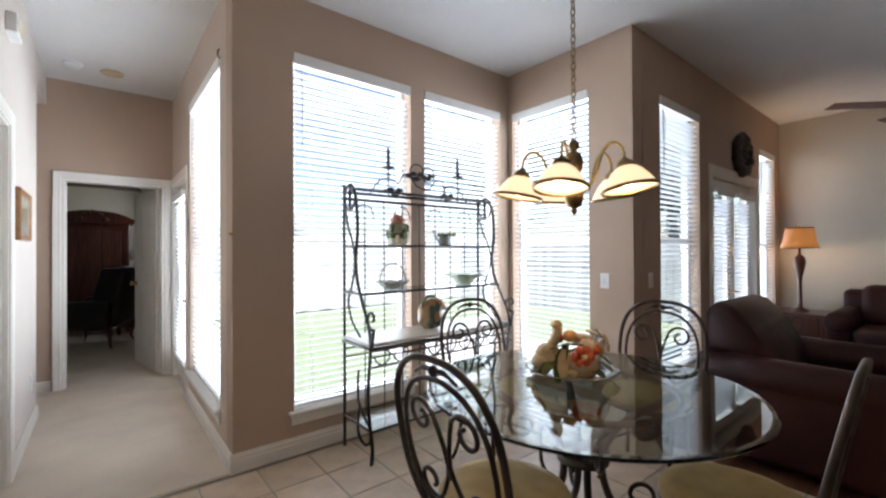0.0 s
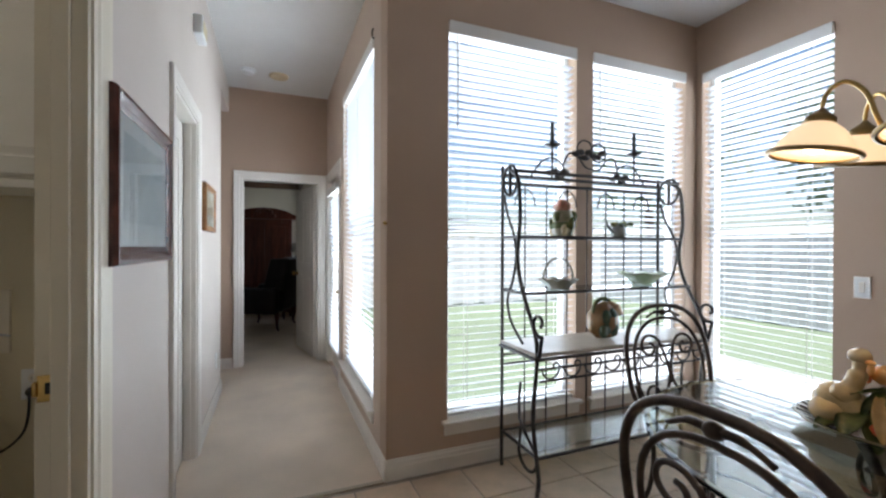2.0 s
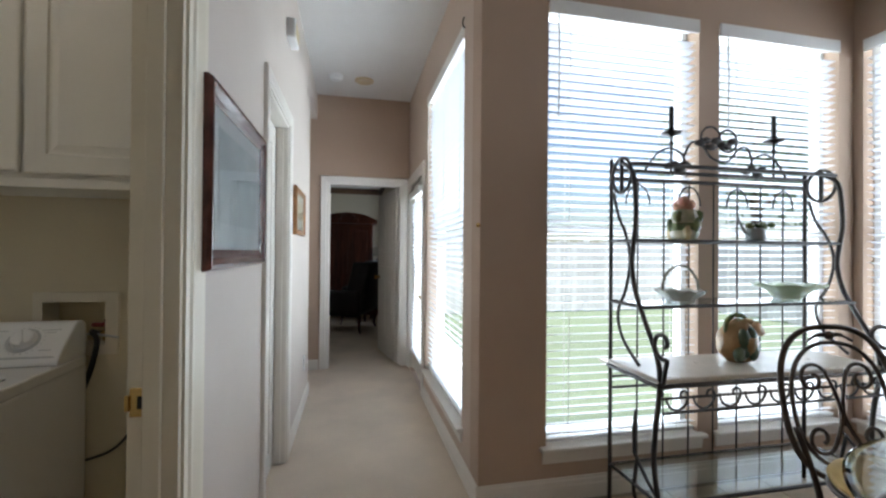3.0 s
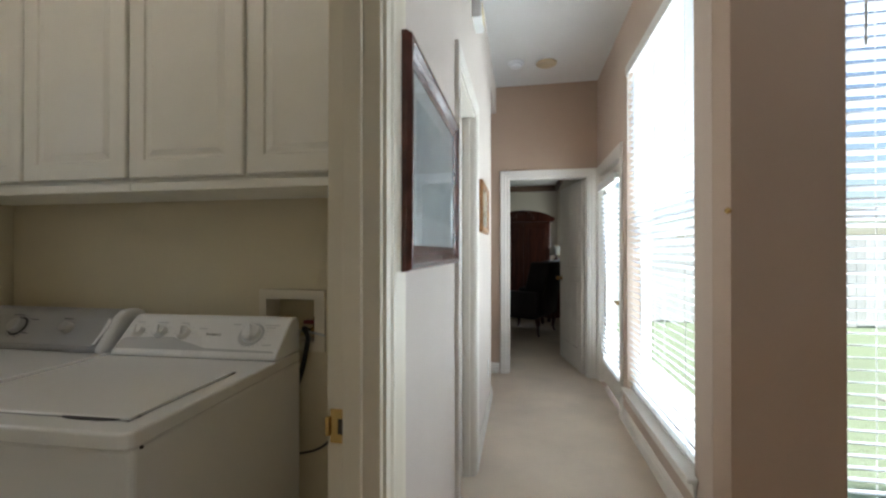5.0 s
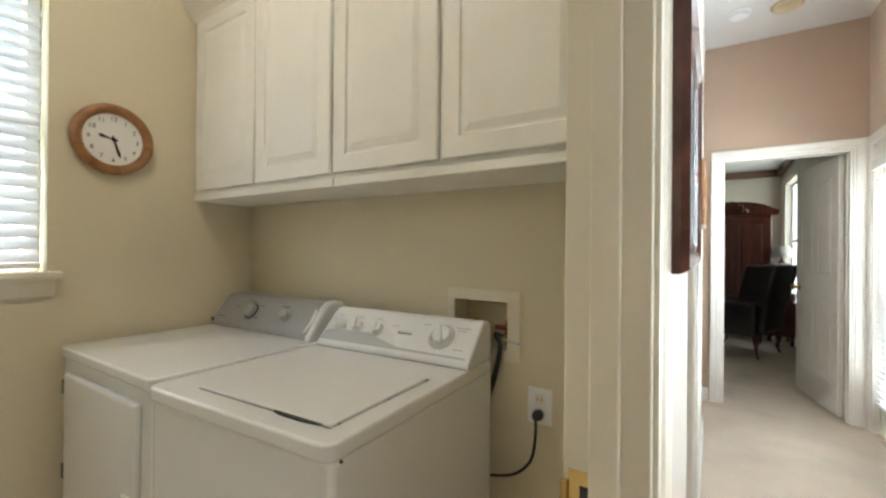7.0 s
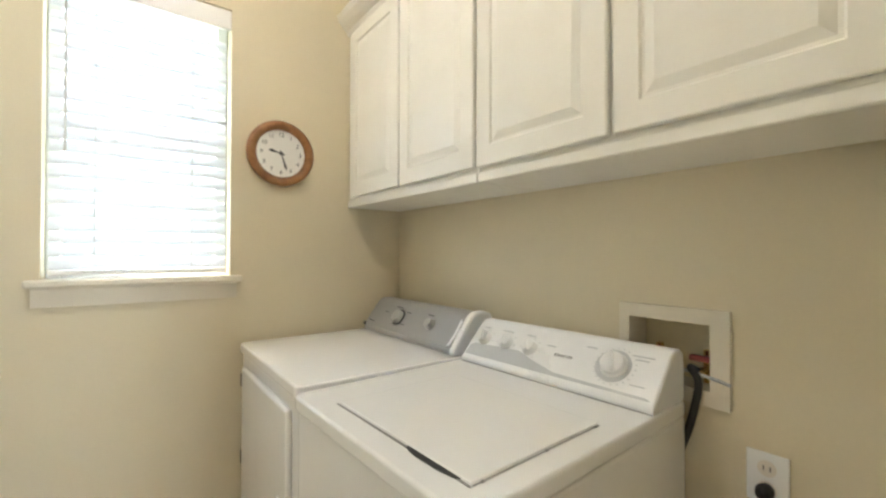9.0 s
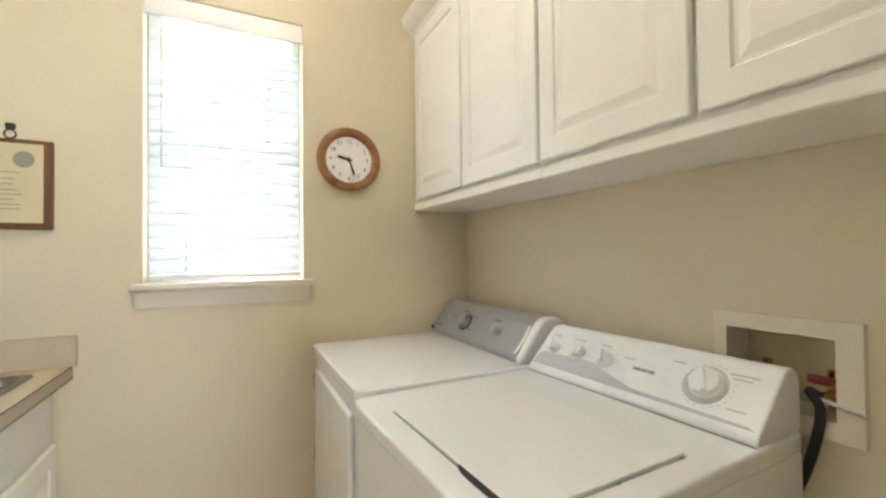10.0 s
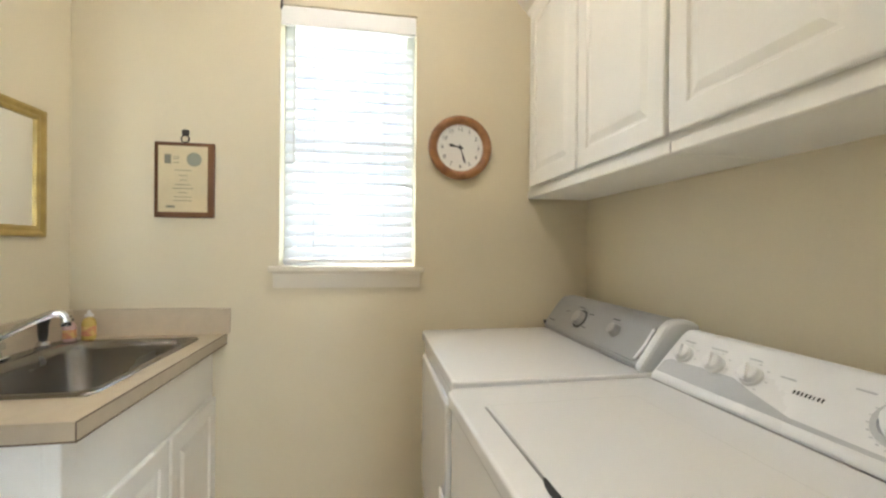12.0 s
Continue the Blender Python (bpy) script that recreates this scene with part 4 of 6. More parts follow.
# things on the laundry walls
def frame_ring(bm, w, h, wd, prof_t):
    """Four mitred frame lengths round a w by h picture; the front looks to local -y, centred."""
    prof = [(0, 0), (0, prof_t * 0.6), (wd * 0.25, prof_t * 0.75), (wd * 0.4, prof_t * 0.65), (wd * 0.7, prof_t), (wd * 0.9, prof_t), (wd, prof_t * 0.7), (wd, 0)]
    cs = [(-1, -1), (1, -1), (1, 1), (-1, 1)]
    rings = []
    for sx, sz in cs:
        rings.append([bm.verts.new((sx * (w / 2 - wd + a), -dd, sz * (h / 2 - wd + a))) for a, dd in prof])
    m = len(prof)
    for k in range(4):
        p, q = rings[k], rings[(k + 1) % 4]
        for i in range(m):
            bm.faces.new((p[i], p[(i + 1) % m], q[(i + 1) % m], q[i]))
    return bm


ck = thing("wall_clock", (LX, -0.824, 1.660), 90, "round oak wall clock with a white face showing nine twenty-seven", "clock")
part("case", lathe(bmesh.new(), [(0.128, 0), (0.135, -0.008), (0.135, -0.018), (0.128, -0.030), (0.118, -0.033), (0.106, -0.026), (0.098, -0.016), (0.098, 0.0)], 48, (0, 0, 0), "y"), OAK, ck, "oak rim", True)
part("face", lathe(bmesh.new(), [(0.099, 0), (0.099, -0.012), (0, -0.012)], 40, (0, 0, 0), "y"), WHITE, ck)
for k in range(1, 13):
    a = radians(30 * k)
    letters("numeral", str(k), 0.024, INK, ck, Matrix.Translation((0.078 * math.sin(a), -0.0125, 0.078 * math.cos(a))) @ pose(0, 0, 0, 90, 0, 0), 0.0003)
for nm, ang, ln, wd in (("hour_hand", 283, 0.052, 0.0055), ("minute_hand", 162, 0.072, 0.0042)):
    bm = bmesh.new()
    prism(bm, [(-wd * 0.6, -0.014), (wd * 0.6, -0.014), (wd * 0.5, 0.02), (wd * 1.2, ln * 0.8), (0, ln), (-wd * 1.2, ln * 0.8), (-wd * 0.5, 0.02)], "y", -0.0155, -0.0145)
    ob = part(nm, bm, INK, ck)
    ob.matrix_local = pose(0, 0, 0, 0, ang, 0)
part("hub", lathe(bmesh.new(), [(0.007, -0.013), (0.007, -0.017), (0, -0.018)], 16, (0, 0, 0), "y"), INK, ck)

pq = thing("wall_plaque", (LX, -1.890, 1.487), 90, "walnut plaque with a parchment certificate hung from a small hook", "plaque")
part("board", box(-0.105, 0.105, -0.016, -0.001, -0.142, 0.142, 0.004, 2), wood("walnut", (0.10, 0.04, 0.015), (0.20, 0.09, 0.035), 0.4, (6, 6, 1)), pq)
part("certificate", box(-0.090, 0.082, -0.0172, -0.0158, -0.122, 0.128), PAPER, pq, "yellowed parchment certificate")
bm = bmesh.new()
bx(bm, -0.068, -0.046, -0.0180, -0.0171, 0.060, 0.095)
for z in (0.086, 0.078, 0.064):
    bx(bm, -0.040, -0.018, -0.0180, -0.0171, z, z + 0.002)
for z, wd in ((0.035, 0.06), (0.015, 0.03), (-0.002, 0.025), (-0.02, 0.055), (-0.034, 0.07), (-0.05, 0.03), (-0.066, 0.06), (-0.08, 0.065)):
    bx(bm, -0.004 - wd / 2, -0.004 + wd / 2, -0.0180, -0.0171, z, z + 0.0022)
bx(bm, -0.062, -0.032, -0.0180, -0.0171, -0.106, -0.098)
part("print", bm, mat("faded_ink", (0.25, 0.24, 0.18), 0.8), pq, "faded printed lines")
part("seal", lathe(bmesh.new(), [(0.026, -0.0171), (0.026, -0.0180), (0, -0.0180)], 20, (0.035, 0, 0.078), "y"), mat("seal_ink", (0.33, 0.34, 0.26), 0.8), pq)
bm = bmesh.new()
tube(bm, [(0.014 * math.cos(radians(a)), -0.010, 0.157 + 0.014 * math.sin(radians(a))) for a in range(0, 360, 24)], 0.0025, 6, True)
bx(bm, -0.012, 0.012, -0.014, -0.001, 0.172, 0.192, 0.003, 1)
part("hook", bm, IRON, pq)

mr = thing("wall_mirror", (-2.47, LY0, 1.472), 180, "gilt-framed mirror on the wall above the sink", "mirror")
part("frame", frame_ring(bmesh.new(), 0.56, 0.42, 0.036, 0.02), GILT, mr)
part("mirror_glass", box(-0.25, 0.25, -0.006, -0.002, -0.18, 0.18), MIRROR, mr)

sp2 = thing("strike_plate", (-1.068, -0.940, 0.933), 0, "brass strike plate on the door jamb", "strike plate")
bm = bmesh.new()
bx(bm, -0.028, 0.020, -0.0035, 0.0, -0.032, 0.032, 0.001, 1)
bx(bm, -0.036, -0.026, -0.010, -0.001, -0.018, 0.018, 0.003, 2)
part("plate", bm, BRASS, sp2)
part("latch_hole", box(-0.012, 0.006, -0.0042, -0.003, -0.014, 0.014), BLACK, sp2)

# ceiling lamp of the laundry
cl = thing("ceiling_light", (-2.1, -1.26, LH), 0, "round frosted glass ceiling light", "ceiling light")
part("rim", lathe(bmesh.new(), [(0.11, 0), (0.11, -0.02), (0.10, -0.025), (0, -0.025)], 32), BRASS, cl, "", True)
part("shade", lathe(bmesh.new(), [(0.095, -0.024), (0.092, -0.045), (0.07, -0.07), (0.035, -0.082), (0, -0.085)], 32), glow("lit_frosted_glass", (1.0, 0.95, 0.88), 8.5), cl, "", True)


# ---- breakfast nook ----
def hoop(cz, rx, rz, n=44, power=2.6):
    """A rounded, slightly squared ring."""
    out = []
    for i in range(n):
        a = 2 * math.pi * i / n
        c, s = math.cos(a), math.sin(a)
        out.append((rx * math.copysign(abs(c) ** (2 / power), c), 0.0, cz + rz * math.copysign(abs(s) ** (2 / power), s)))
    return out


def arc(cx, cz, rx, rz, a0, a1, n=14, y=0.0):
    return [(cx + rx * math.cos(radians(a0 + (a1 - a0) * i / n)), y, cz + rz * math.sin(radians(a0 + (a1 - a0) * i / n))) for i in range(n + 1)]


def spiral(cx, cz, r0, r1, a0, a1, n=22, y=0.0):
    out = []
    for i in range(n + 1):
        t = i / n
        a, r = radians(a0 + (a1 - a0) * t), r0 + (r1 - r0) * t
        out.append((cx + r * math.cos(a), y, cz + r * math.sin(a)))
    return out


def lean(pts, y0=-0.20, z0=0.42, k=0.20):
    """Set points of a chair's back into its leaning plane."""
    return [(x, y0 - k * (z - z0) + y, z) for x, y, z in pts]


chair = thing("dining_chair", (0, 0, 0), 0, "wrought iron scroll-back dining chair with a gold seat cushion", "chair", "chairs round the glass table")
# the sitter looks to +y
part("back_frame", tube(bmesh.new(), lean(hoop(0.69, 0.245, 0.288)), 0.0115, 10, True), BRONZE, chair, "", True)
part("inner_hoop", tube(bmesh.new(), lean(hoop(0.68, 0.205, 0.236, 36, 2.3)), 0.0085, 8, True), BRONZE, chair, "", True)
for s in (-1, 1):
    up_scroll = [(s * 0.0, 0, 0.60), (s * 0.012, 0, 0.70), (s * 0.045, 0, 0.80)] + [(s * x, y, z) for x, y, z in spiral(0.105, 0.775, 0.062, 0.018, 150, -260)]
    part("scroll", tube(bmesh.new(), lean(smooth_line(up_scroll, 2)), 0.0075, 7), BRONZE, chair, "", True)
    low_scroll = [(s * 0.0, 0, 0.66), (s * 0.015, 0, 0.60), (s * 0.05, 0, 0.535)] + [(s * x, y, z) for x, y, z in spiral(0.108, 0.555, 0.060, 0.018, 205, 600)]
    part("scroll", tube(bmesh.new(), lean(smooth_line(low_scroll, 2)), 0.0075, 7), BRONZE, chair, "", True)
for z, s in ((0.943, 1), (0.425, -1)):
    bm = bmesh.new()
    blob(bm, lean([(0, 0, z)])[0], (0.022, 0.016, 0.018), 3, 0.1)
    for u in (-1, 1):
        tube(bm, lean(smooth_line([(0, 0, z), (u * 0.05, 0, z + s * 0.002), (u * 0.10, 0, z - s * 0.022)], 4)), [0.009] * 5 + [0.006] * 4, 7)
    part("collar", bm, BRONZE, chair, "", True)
part("seat_frame", tube(bmesh.new(), [(0.225 * math.cos(a), 0.215 * math.sin(a), 0.435) for a in [2 * math.pi * i / 32 for i in range(32)]], 0.011, 8, True), BRONZE, chair, "", True)
bm = bmesh.new()
lathe(bm, [(0.0, 0.441), (0.20, 0.441), (0.222, 0.452), (0.228, 0.468), (0.218, 0.485), (0.17, 0.497), (0.08, 0.50), (0, 0.50)], 36)
part("seat_cushion", bm, CUSHION, chair, "gold fabric cushion", True)
for s in (-1, 1):
    part("leg", tube(bmesh.new(), smooth_line([(s * 0.16, 0.15, 0.43), (s * 0.19, 0.18, 0.36), (s * 0.175, 0.165, 0.20), (s * 0.175, 0.17, 0.07), (s * 0.19, 0.19, 0.008)], 5), 0.011, 8), BRONZE, chair, "", True)
    part("leg", tube(bmesh.new(), smooth_line([(s * 0.21, -0.235, 0.60), (s * 0.18, -0.20, 0.46), (s * 0.165, -0.17, 0.30), (s * 0.17, -0.19, 0.12), (s * 0.19, -0.23, 0.008)], 5), 0.011, 8), BRONZE, chair, "", True)
    part("stretcher", tube(bmesh.new(), smooth_line([(s * 0.175, 0.165, 0.20), (s * 0.09, 0.06, 0.24), (s * 0.03, 0.0, 0.25), (s * 0.09, -0.06, 0.25), (s * 0.165, -0.172, 0.27)], 4), 0.007, 7), BRONZE, chair, "", True)
chair.matrix_basis = pose(0.47, -1.71, -0.001, 0, 0, -90)
copy_thing(chair, pose(1.26, -0.94, -0.001, 0, 0, 172))
copy_thing(chair, pose(1.80, -1.56, -0.001, 0, 0, 96))
copy_thing(chair, pose(1.03, -2.215, -0.001, 0, 0, 2))

TX, TY, TZ = 0.945, -1.705, 0.748
tb = thing("dining_table", (TX, TY, -0.001), 0, "round glass dining table on a wrought iron scroll pedestal", "table")
GLASS = bpy.data.materials.new("table_glass")
GLASS.use_nodes = True
gb = GLASS.node_tree.nodes["Principled BSDF"]
# base colour darkened to stand in for the shade under the table
gb.inputs["Base Color"].default_value, gb.inputs["Roughness"].default_value = (0.44, 0.50, 0.46, 1), 0.0
gb.inputs["Transmission Weight"].default_value, gb.inputs["IOR"].default_value = 1.0, 1.5
tg = part("tabletop", lathe(bmesh.new(), [(0, TZ - 0.015), (0.622, TZ - 0.015), (0.634, TZ - 0.012), (0.640, TZ - 0.006), (0.634, TZ - 0.001), (0.618, TZ), (0, TZ)], 96), GLASS, tb, "thick glass top with a polished edge, tinted darker for the shade below")
part("support_ring", tube(bmesh.new(), [(0.36 * math.cos(2 * math.pi * i / 40), 0.36 * math.sin(2 * math.pi * i / 40), 0.715) for i in range(40)], 0.012, 8, True), BRONZE, tb, "", True)
for k in range(4):
    rot = Matrix.Rotation(radians(45 + 90 * k), 3, "Z")
    line = [(0.36, 0, 0.703), (0.30, 0, 0.66), (0.16, 0, 0.58), (0.08, 0, 0.45), (0.10, 0, 0.30), (0.20, 0, 0.16), (0.30, 0, 0.07), (0.34, 0, 0.012)]
    bm = tube(bmesh.new(), [rot @ p for p in smooth_line(line, 5)], 0.015, 9)
    tube(bm, [rot @ Vector(p) for p in spiral(0.24, 0.565, 0.075, 0.02, 120, -300)], 0.009, 7)
    tube(bm, [rot @ Vector(p) for p in spiral(0.22, 0.30, 0.085, 0.02, 200, 620)], 0.009, 7)
    part("leg", bm, BRONZE, tb, "", True)
part("collar", lathe(bmesh.new(), [(0.085, 0.43), (0.105, 0.44), (0.105, 0.46), (0.085, 0.47)], 24), BRONZE, tb, "", True)

# ceramic centrepiece
pl = thing("centerpiece_plate", (1.01, -1.61, TZ), 0, "scalloped cream ceramic plate with a dark painted rim on the table", "plate")
bm = bmesh.new()
lathe(bm, [(0.0, 0.001), (0.075, 0.001), (0.085, 0.006), (0.125, 0.014), (0.150, 0.024), (0.155, 0.028), (0.150, 0.030), (0.12, 0.020), (0.08, 0.012), (0, 0.010)], 48)
for v in bm.verts:
    r = v.co.xy.length
    if r > 0.1:
        v.co.xy *= 1 + 0.02 * math.cos(12 * math.atan2(v.co.y, v.co.x))
part("dish", bm, mat("plate_glaze", (0.30, 0.25, 0.17), 0.25, hue=(0.06, 0.07, 0.04), scale=16, var=0.1, bump=0.0, spec=0.4), pl, "", True)
STRIPE = mat("dark_green_glaze", (0.035, 0.045, 0.03), 0.25, var=0.2, scale=30, bump=0.0)
strip = None
for k in range(30):
    if strip is None:
        ob = part("rim_stripe", prism(bmesh.new(), [(0.104, 0.0135), (0.147, 0.0265), (0.1485, 0.0300), (0.104, 0.0185)], "y", -0.0062, 0.0062), STRIPE, pl)
        strip = ob.data
    else:
        ob = new("rim_stripe", strip)
        ob.parent = pl
    ob.rotation_euler = (0, 0, radians(12 * k))
cp = thing("ceramic_centerpiece", (1.01, -1.61, TZ + 0.014), 0, "painted ceramic goose among fruit, flowers and leaves on a plate", "centerpiece")
CREAMY = mat("cream_glaze", (0.66, 0.50, 0.28), 0.12, hue=(0.42, 0.30, 0.13), var=0.1, scale=18, bump=0.05)
RED = mat("red_glaze", (0.70, 0.09, 0.04), 0.12, hue=(0.72, 0.22, 0.08), scale=30, bump=0.05)
ORANGE = mat("orange_glaze", (0.75, 0.30, 0.08), 0.2, hue=(0.75, 0.5, 0.2), scale=20, bump=0.05)
GREEN = mat("green_glaze", (0.05, 0.085, 0.03), 0.12, hue=(0.20, 0.21, 0.08), scale=25, bump=0.05)
PEACH = mat("peach_glaze", (0.70, 0.42, 0.22), 0.12, hue=(0.66, 0.52, 0.32), scale=20, bump=0.05)
lv = Vector((-0.776, 0.631, 0))   # across, towards the far chair
fv = Vector((-0.631, -0.776, 0))  # towards the open floor
def cpos(a, b, z):
    return lv * a + fv * b + Vector((0, 0, z))
bm = bmesh.new()
blob(bm, cpos(0.078, -0.005, 0.055), (0.044, 0.050, 0.046), 1, 0.1, 3)
blob(bm, cpos(0.105, 0.005, 0.040), (0.030, 0.034, 0.030), 3, 0.1, 3)
tube(bm, smooth_line([cpos(0.085, 0.012, 0.07), cpos(0.068, 0.022, 0.105), cpos(0.058, 0.024, 0.135), cpos(0.056, 0.022, 0.158)], 5), [0.026] * 4 + [0.018] * 6 + [0.013] * 6, 10)
blob(bm, cpos(0.057, 0.024, 0.168), (0.018, 0.021, 0.017), 2, 0.12)
part("goose", bm, CREAMY, cp, "cream goose with a raised neck", True)
bm = blob(bmesh.new(), cpos(0.050, 0.044, 0.158), (0.009, 0.009, 0.006), 5, 0.05)
blob(bm, cpos(0.050, 0.046, 0.145), (0.007, 0.007, 0.014), 6, 0.05)
part("beak", bm, ORANGE, cp, "orange beak", True)
PETAL = mat("pale_petal_glaze", (0.76, 0.64, 0.40), 0.12, hue=(0.74, 0.50, 0.26), scale=26, bump=0.0)


def petal(name, c, size, turn, tip, material, seed, label=""):
    """A cupped, wavy ceramic petal or leaf."""
    bm = bmesh.new()
    n, m = 10, 6
    grid = [[None] * (m + 1) for _ in range(n + 1)]
    for i in range(n + 1):
        u = i / n
        w = math.sin(math.pi * (0.06 + 0.90 * u)) ** 0.7
        for j in range(m + 1):
            v = 2 * j / m - 1
            z = 0.28 * size[1] * v * v + 0.12 * size[1] * math.sin(5 * u + seed) * v - 0.5 * size[0] * (u - 0.5) ** 2
            grid[i][j] = bm.verts.new((size[0] * (u - 0.5) * 2, size[1] * w * v, z))
    faces = [bm.faces.new((grid[i][j], grid[i + 1][j], grid[i + 1][j + 1], grid[i][j + 1])) for i in range(n) for j in range(m)]
    bmesh.ops.solidify(bm, geom=faces, thickness=0.004)
    bmesh.ops.transform(bm, verts=bm.verts, matrix=Matrix.Translation(c) @ Matrix.Rotation(turn, 4, "Z") @ Matrix.Rotation(tip, 4, "Y"))
    return part(name, bm, material, cp, label, True)


for k, (a, b, z, sz, m) in enumerate(((0.012, 0.02, 0.128, 0.024, ORANGE), (-0.012, 0.005, 0.118, 0.020, PEACH), (0.045, 0.0, 0.118, 0.020, RED), (-0.045, 0.045, 0.098, 0.024, PEACH), (-0.065, 0.055, 0.088, 0.018, RED), (0.055, 0.075, 0.022, 0.018, RED), (0.025, 0.095, 0.022, 0.018, CREAMY), (0.038, 0.085, 0.034, 0.014, CREAMY), (-0.085, 0.02, 0.085, 0.02, PEACH))):
    part("fruit", blob(bmesh.new(), cpos(a, b, z), (sz, sz, sz * 0.92), k + 7, 0.14), m, cp, "", True)
bm = bmesh.new()
lathe(bm, [(0.0, 0.002), (0.045, 0.002), (0.06, 0.018), (0.066, 0.04), (0.06, 0.06), (0.064, 0.072), (0.056, 0.07), (0.05, 0.055), (0, 0.05)], 30, cpos(-0.02, 0.035, 0))
for v in bm.verts:
    v.co.z += 0.006 * math.sin(9 * math.atan2(v.co.y, v.co.x)) if v.co.z > 0.05 else 0
part("ruffled_bowl", bm, PEACH, cp, "peach ruffled bowl", True)
# broad leaves round the front and one slung across the top
yaw = math.atan2(lv.y, lv.x)
for k, (a, b, z, lo, wd, turn, tip) in enumerate(((0.085, 0.055, 0.040, 0.050, 0.026, 40, 30), (0.060, 0.080, 0.030, 0.052, 0.022, 65, 40), (0.105, 0.030, 0.025, 0.046, 0.022, 20, 15), (-0.075, 0.070, 0.045, 0.045, 0.020, 150, 25), (-0.05, 0.090, 0.028, 0.045, 0.020, 120, 20), (0.030, 0.045, 0.100, 0.055, 0.012, 175, -8), (-0.02, 0.055, 0.096, 0.050, 0.012, 5, 12), (0.045, 0.060, 0.068, 0.048, 0.024, 30, 60), (-0.09, 0.03, 0.06, 0.045, 0.022, 170, 35))):
    petal("leaf", cpos(a, b, z), (lo, wd), yaw + radians(turn), radians(tip), GREEN, k)
petal("leaf", cpos(0.052, 0.088, 0.050), (0.055, 0.018), yaw + radians(70), radians(50), CREAMY, 3, "cream curling leaf")
bm = bmesh.new()
for k in range(6):
    a = radians(60 * k)
    blob(bm, cpos(-0.012 + 0.024 * math.cos(a), 0.090, 0.074 + 0.022 * math.sin(a)), (0.018, 0.011, 0.018), k, 0.25)
part("flower", bm, RED, cp, "red ceramic flower", True)
part("flower_heart", blob(bmesh.new(), cpos(-0.014, 0.103, 0.074), (0.010, 0.008, 0.010), 3, 0.2), ORANGE, cp, "", True)
# the large pale blossom behind
for k in range(8):
    a = radians(45 * k)
    petal("petal", cpos(-0.075 + 0.034 * math.cos(a), 0.015, 0.105 + 0.026 * math.sin(a)), (0.034, 0.026), yaw + 0.5 * math.cos(a), -a * 0.5 + radians(20), PETAL, k)

for o in (pl, cp):
    o.scale = (1.28, 1.28, 1.28)

# chandelier
CX, CY = 0.80, -1.77
ch = thing("chandelier", (CX, CY, 1.45), 0, "brass five-arm chandelier with lit frosted glass bell shades", "chandelier")
part("column", lathe(bmesh.new(), [(0, -0.022), (0.008, -0.016), (0.012, -0.006), (0.008, 0.004), (0.026, 0.014), (0.036, 0.040), (0.034, 0.070), (0.012, 0.09), (0.012, 0.12), (0.03, 0.15), (0.036, 0.18), (0.026, 0.21), (0.012, 0.225), (0.022, 0.24), (0.018, 0.258), (0.004, 0.27), (0, 0.272)], 24), AGED_BRASS, ch, "", True)
BULB = glow("lit_bulb", (1.0, 0.74, 0.44), 5.0)
FROST = glow("lit_amber_glass", (1.0, 0.69, 0.38), 0.27, (0.88, 0.80, 0.62))
for k in range(5):
    a = radians(201.5 + 72 * k)
    u = Vector((math.cos(a), math.sin(a), 0))

    def rim(p, u=u):
        return u * p[0] + Vector((0, 0, p[1]))
    part("arm", tube(bmesh.new(), [rim(p) for p in [(q.x, q.z) for q in smooth_line([(0.022, 0, 0.10), (0.058, 0, 0.085), (0.088, 0, 0.12), (0.112, 0, 0.195), (0.150, 0, 0.228), (0.184, 0, 0.205), (0.194, 0, 0.155)], 5)]], 0.0055, 8), BRASS, ch, "", True)
    # the shade hangs from the arm's end, tipped outwards
    tip = Matrix.Translation(u * 0.194 + Vector((0, 0, 0.152))) @ Matrix.Rotation(radians(10), 4, Vector((u.y, -u.x, 0)))
    sh = part("shade", lathe(bmesh.new(), [(0.026, -0.017), (0.034, -0.021), (0.052, -0.036), (0.068, -0.058), (0.081, -0.080), (0.092, -0.098), (0.088, -0.098), (0.077, -0.080), (0.064, -0.059), (0.048, -0.039), (0.03, -0.027)], 32), FROST, ch, "frosted amber glass shade, lit", True)
    sh.matrix_local = tip
    part("shade_rim", tube(bmesh.new(), [(0.091 * math.cos(2 * math.pi * i / 32), 0.091 * math.sin(2 * math.pi * i / 32), -0.097) for i in range(32)], 0.0062, 7, True), AGED_BRASS, sh, "aged brass rim", True)
    cap = part("socket_cap", lathe(bmesh.new(), [(0.028, -0.024), (0.032, -0.018), (0.031, -0.006), (0.022, 0.002), (0.012, 0.010), (0.006, 0.018), (0, 0.018)], 18), AGED_BRASS, ch, "", True)
    cap.matrix_local = tip
    lb = part("bulb", lathe(bmesh.new(), [(0.0, -0.094), (0.018, -0.088), (0.024, -0.074), (0.016, -0.055), (0.012, -0.025)], 14), BULB, ch, "", True)
    lb.matrix_local = tip
links = bmesh.new()
z = 0.275
i = 0
while z < H - 1.45 - 0.05:
    ring = [((0.009 * math.cos(t) if i % 2 else 0.0) + 0.0, 0.0 if i % 2 else 0.009 * math.cos(t), z + 0.016 * math.sin(t) + 0.012) for t in [2 * math.pi * j / 10 for j in range(10)]]
    tube(links, ring, 0.0026, 5, True)
    z += 0.026
    i += 1
part("chain", links, AGED_BRASS, ch, "brass link chain", True)
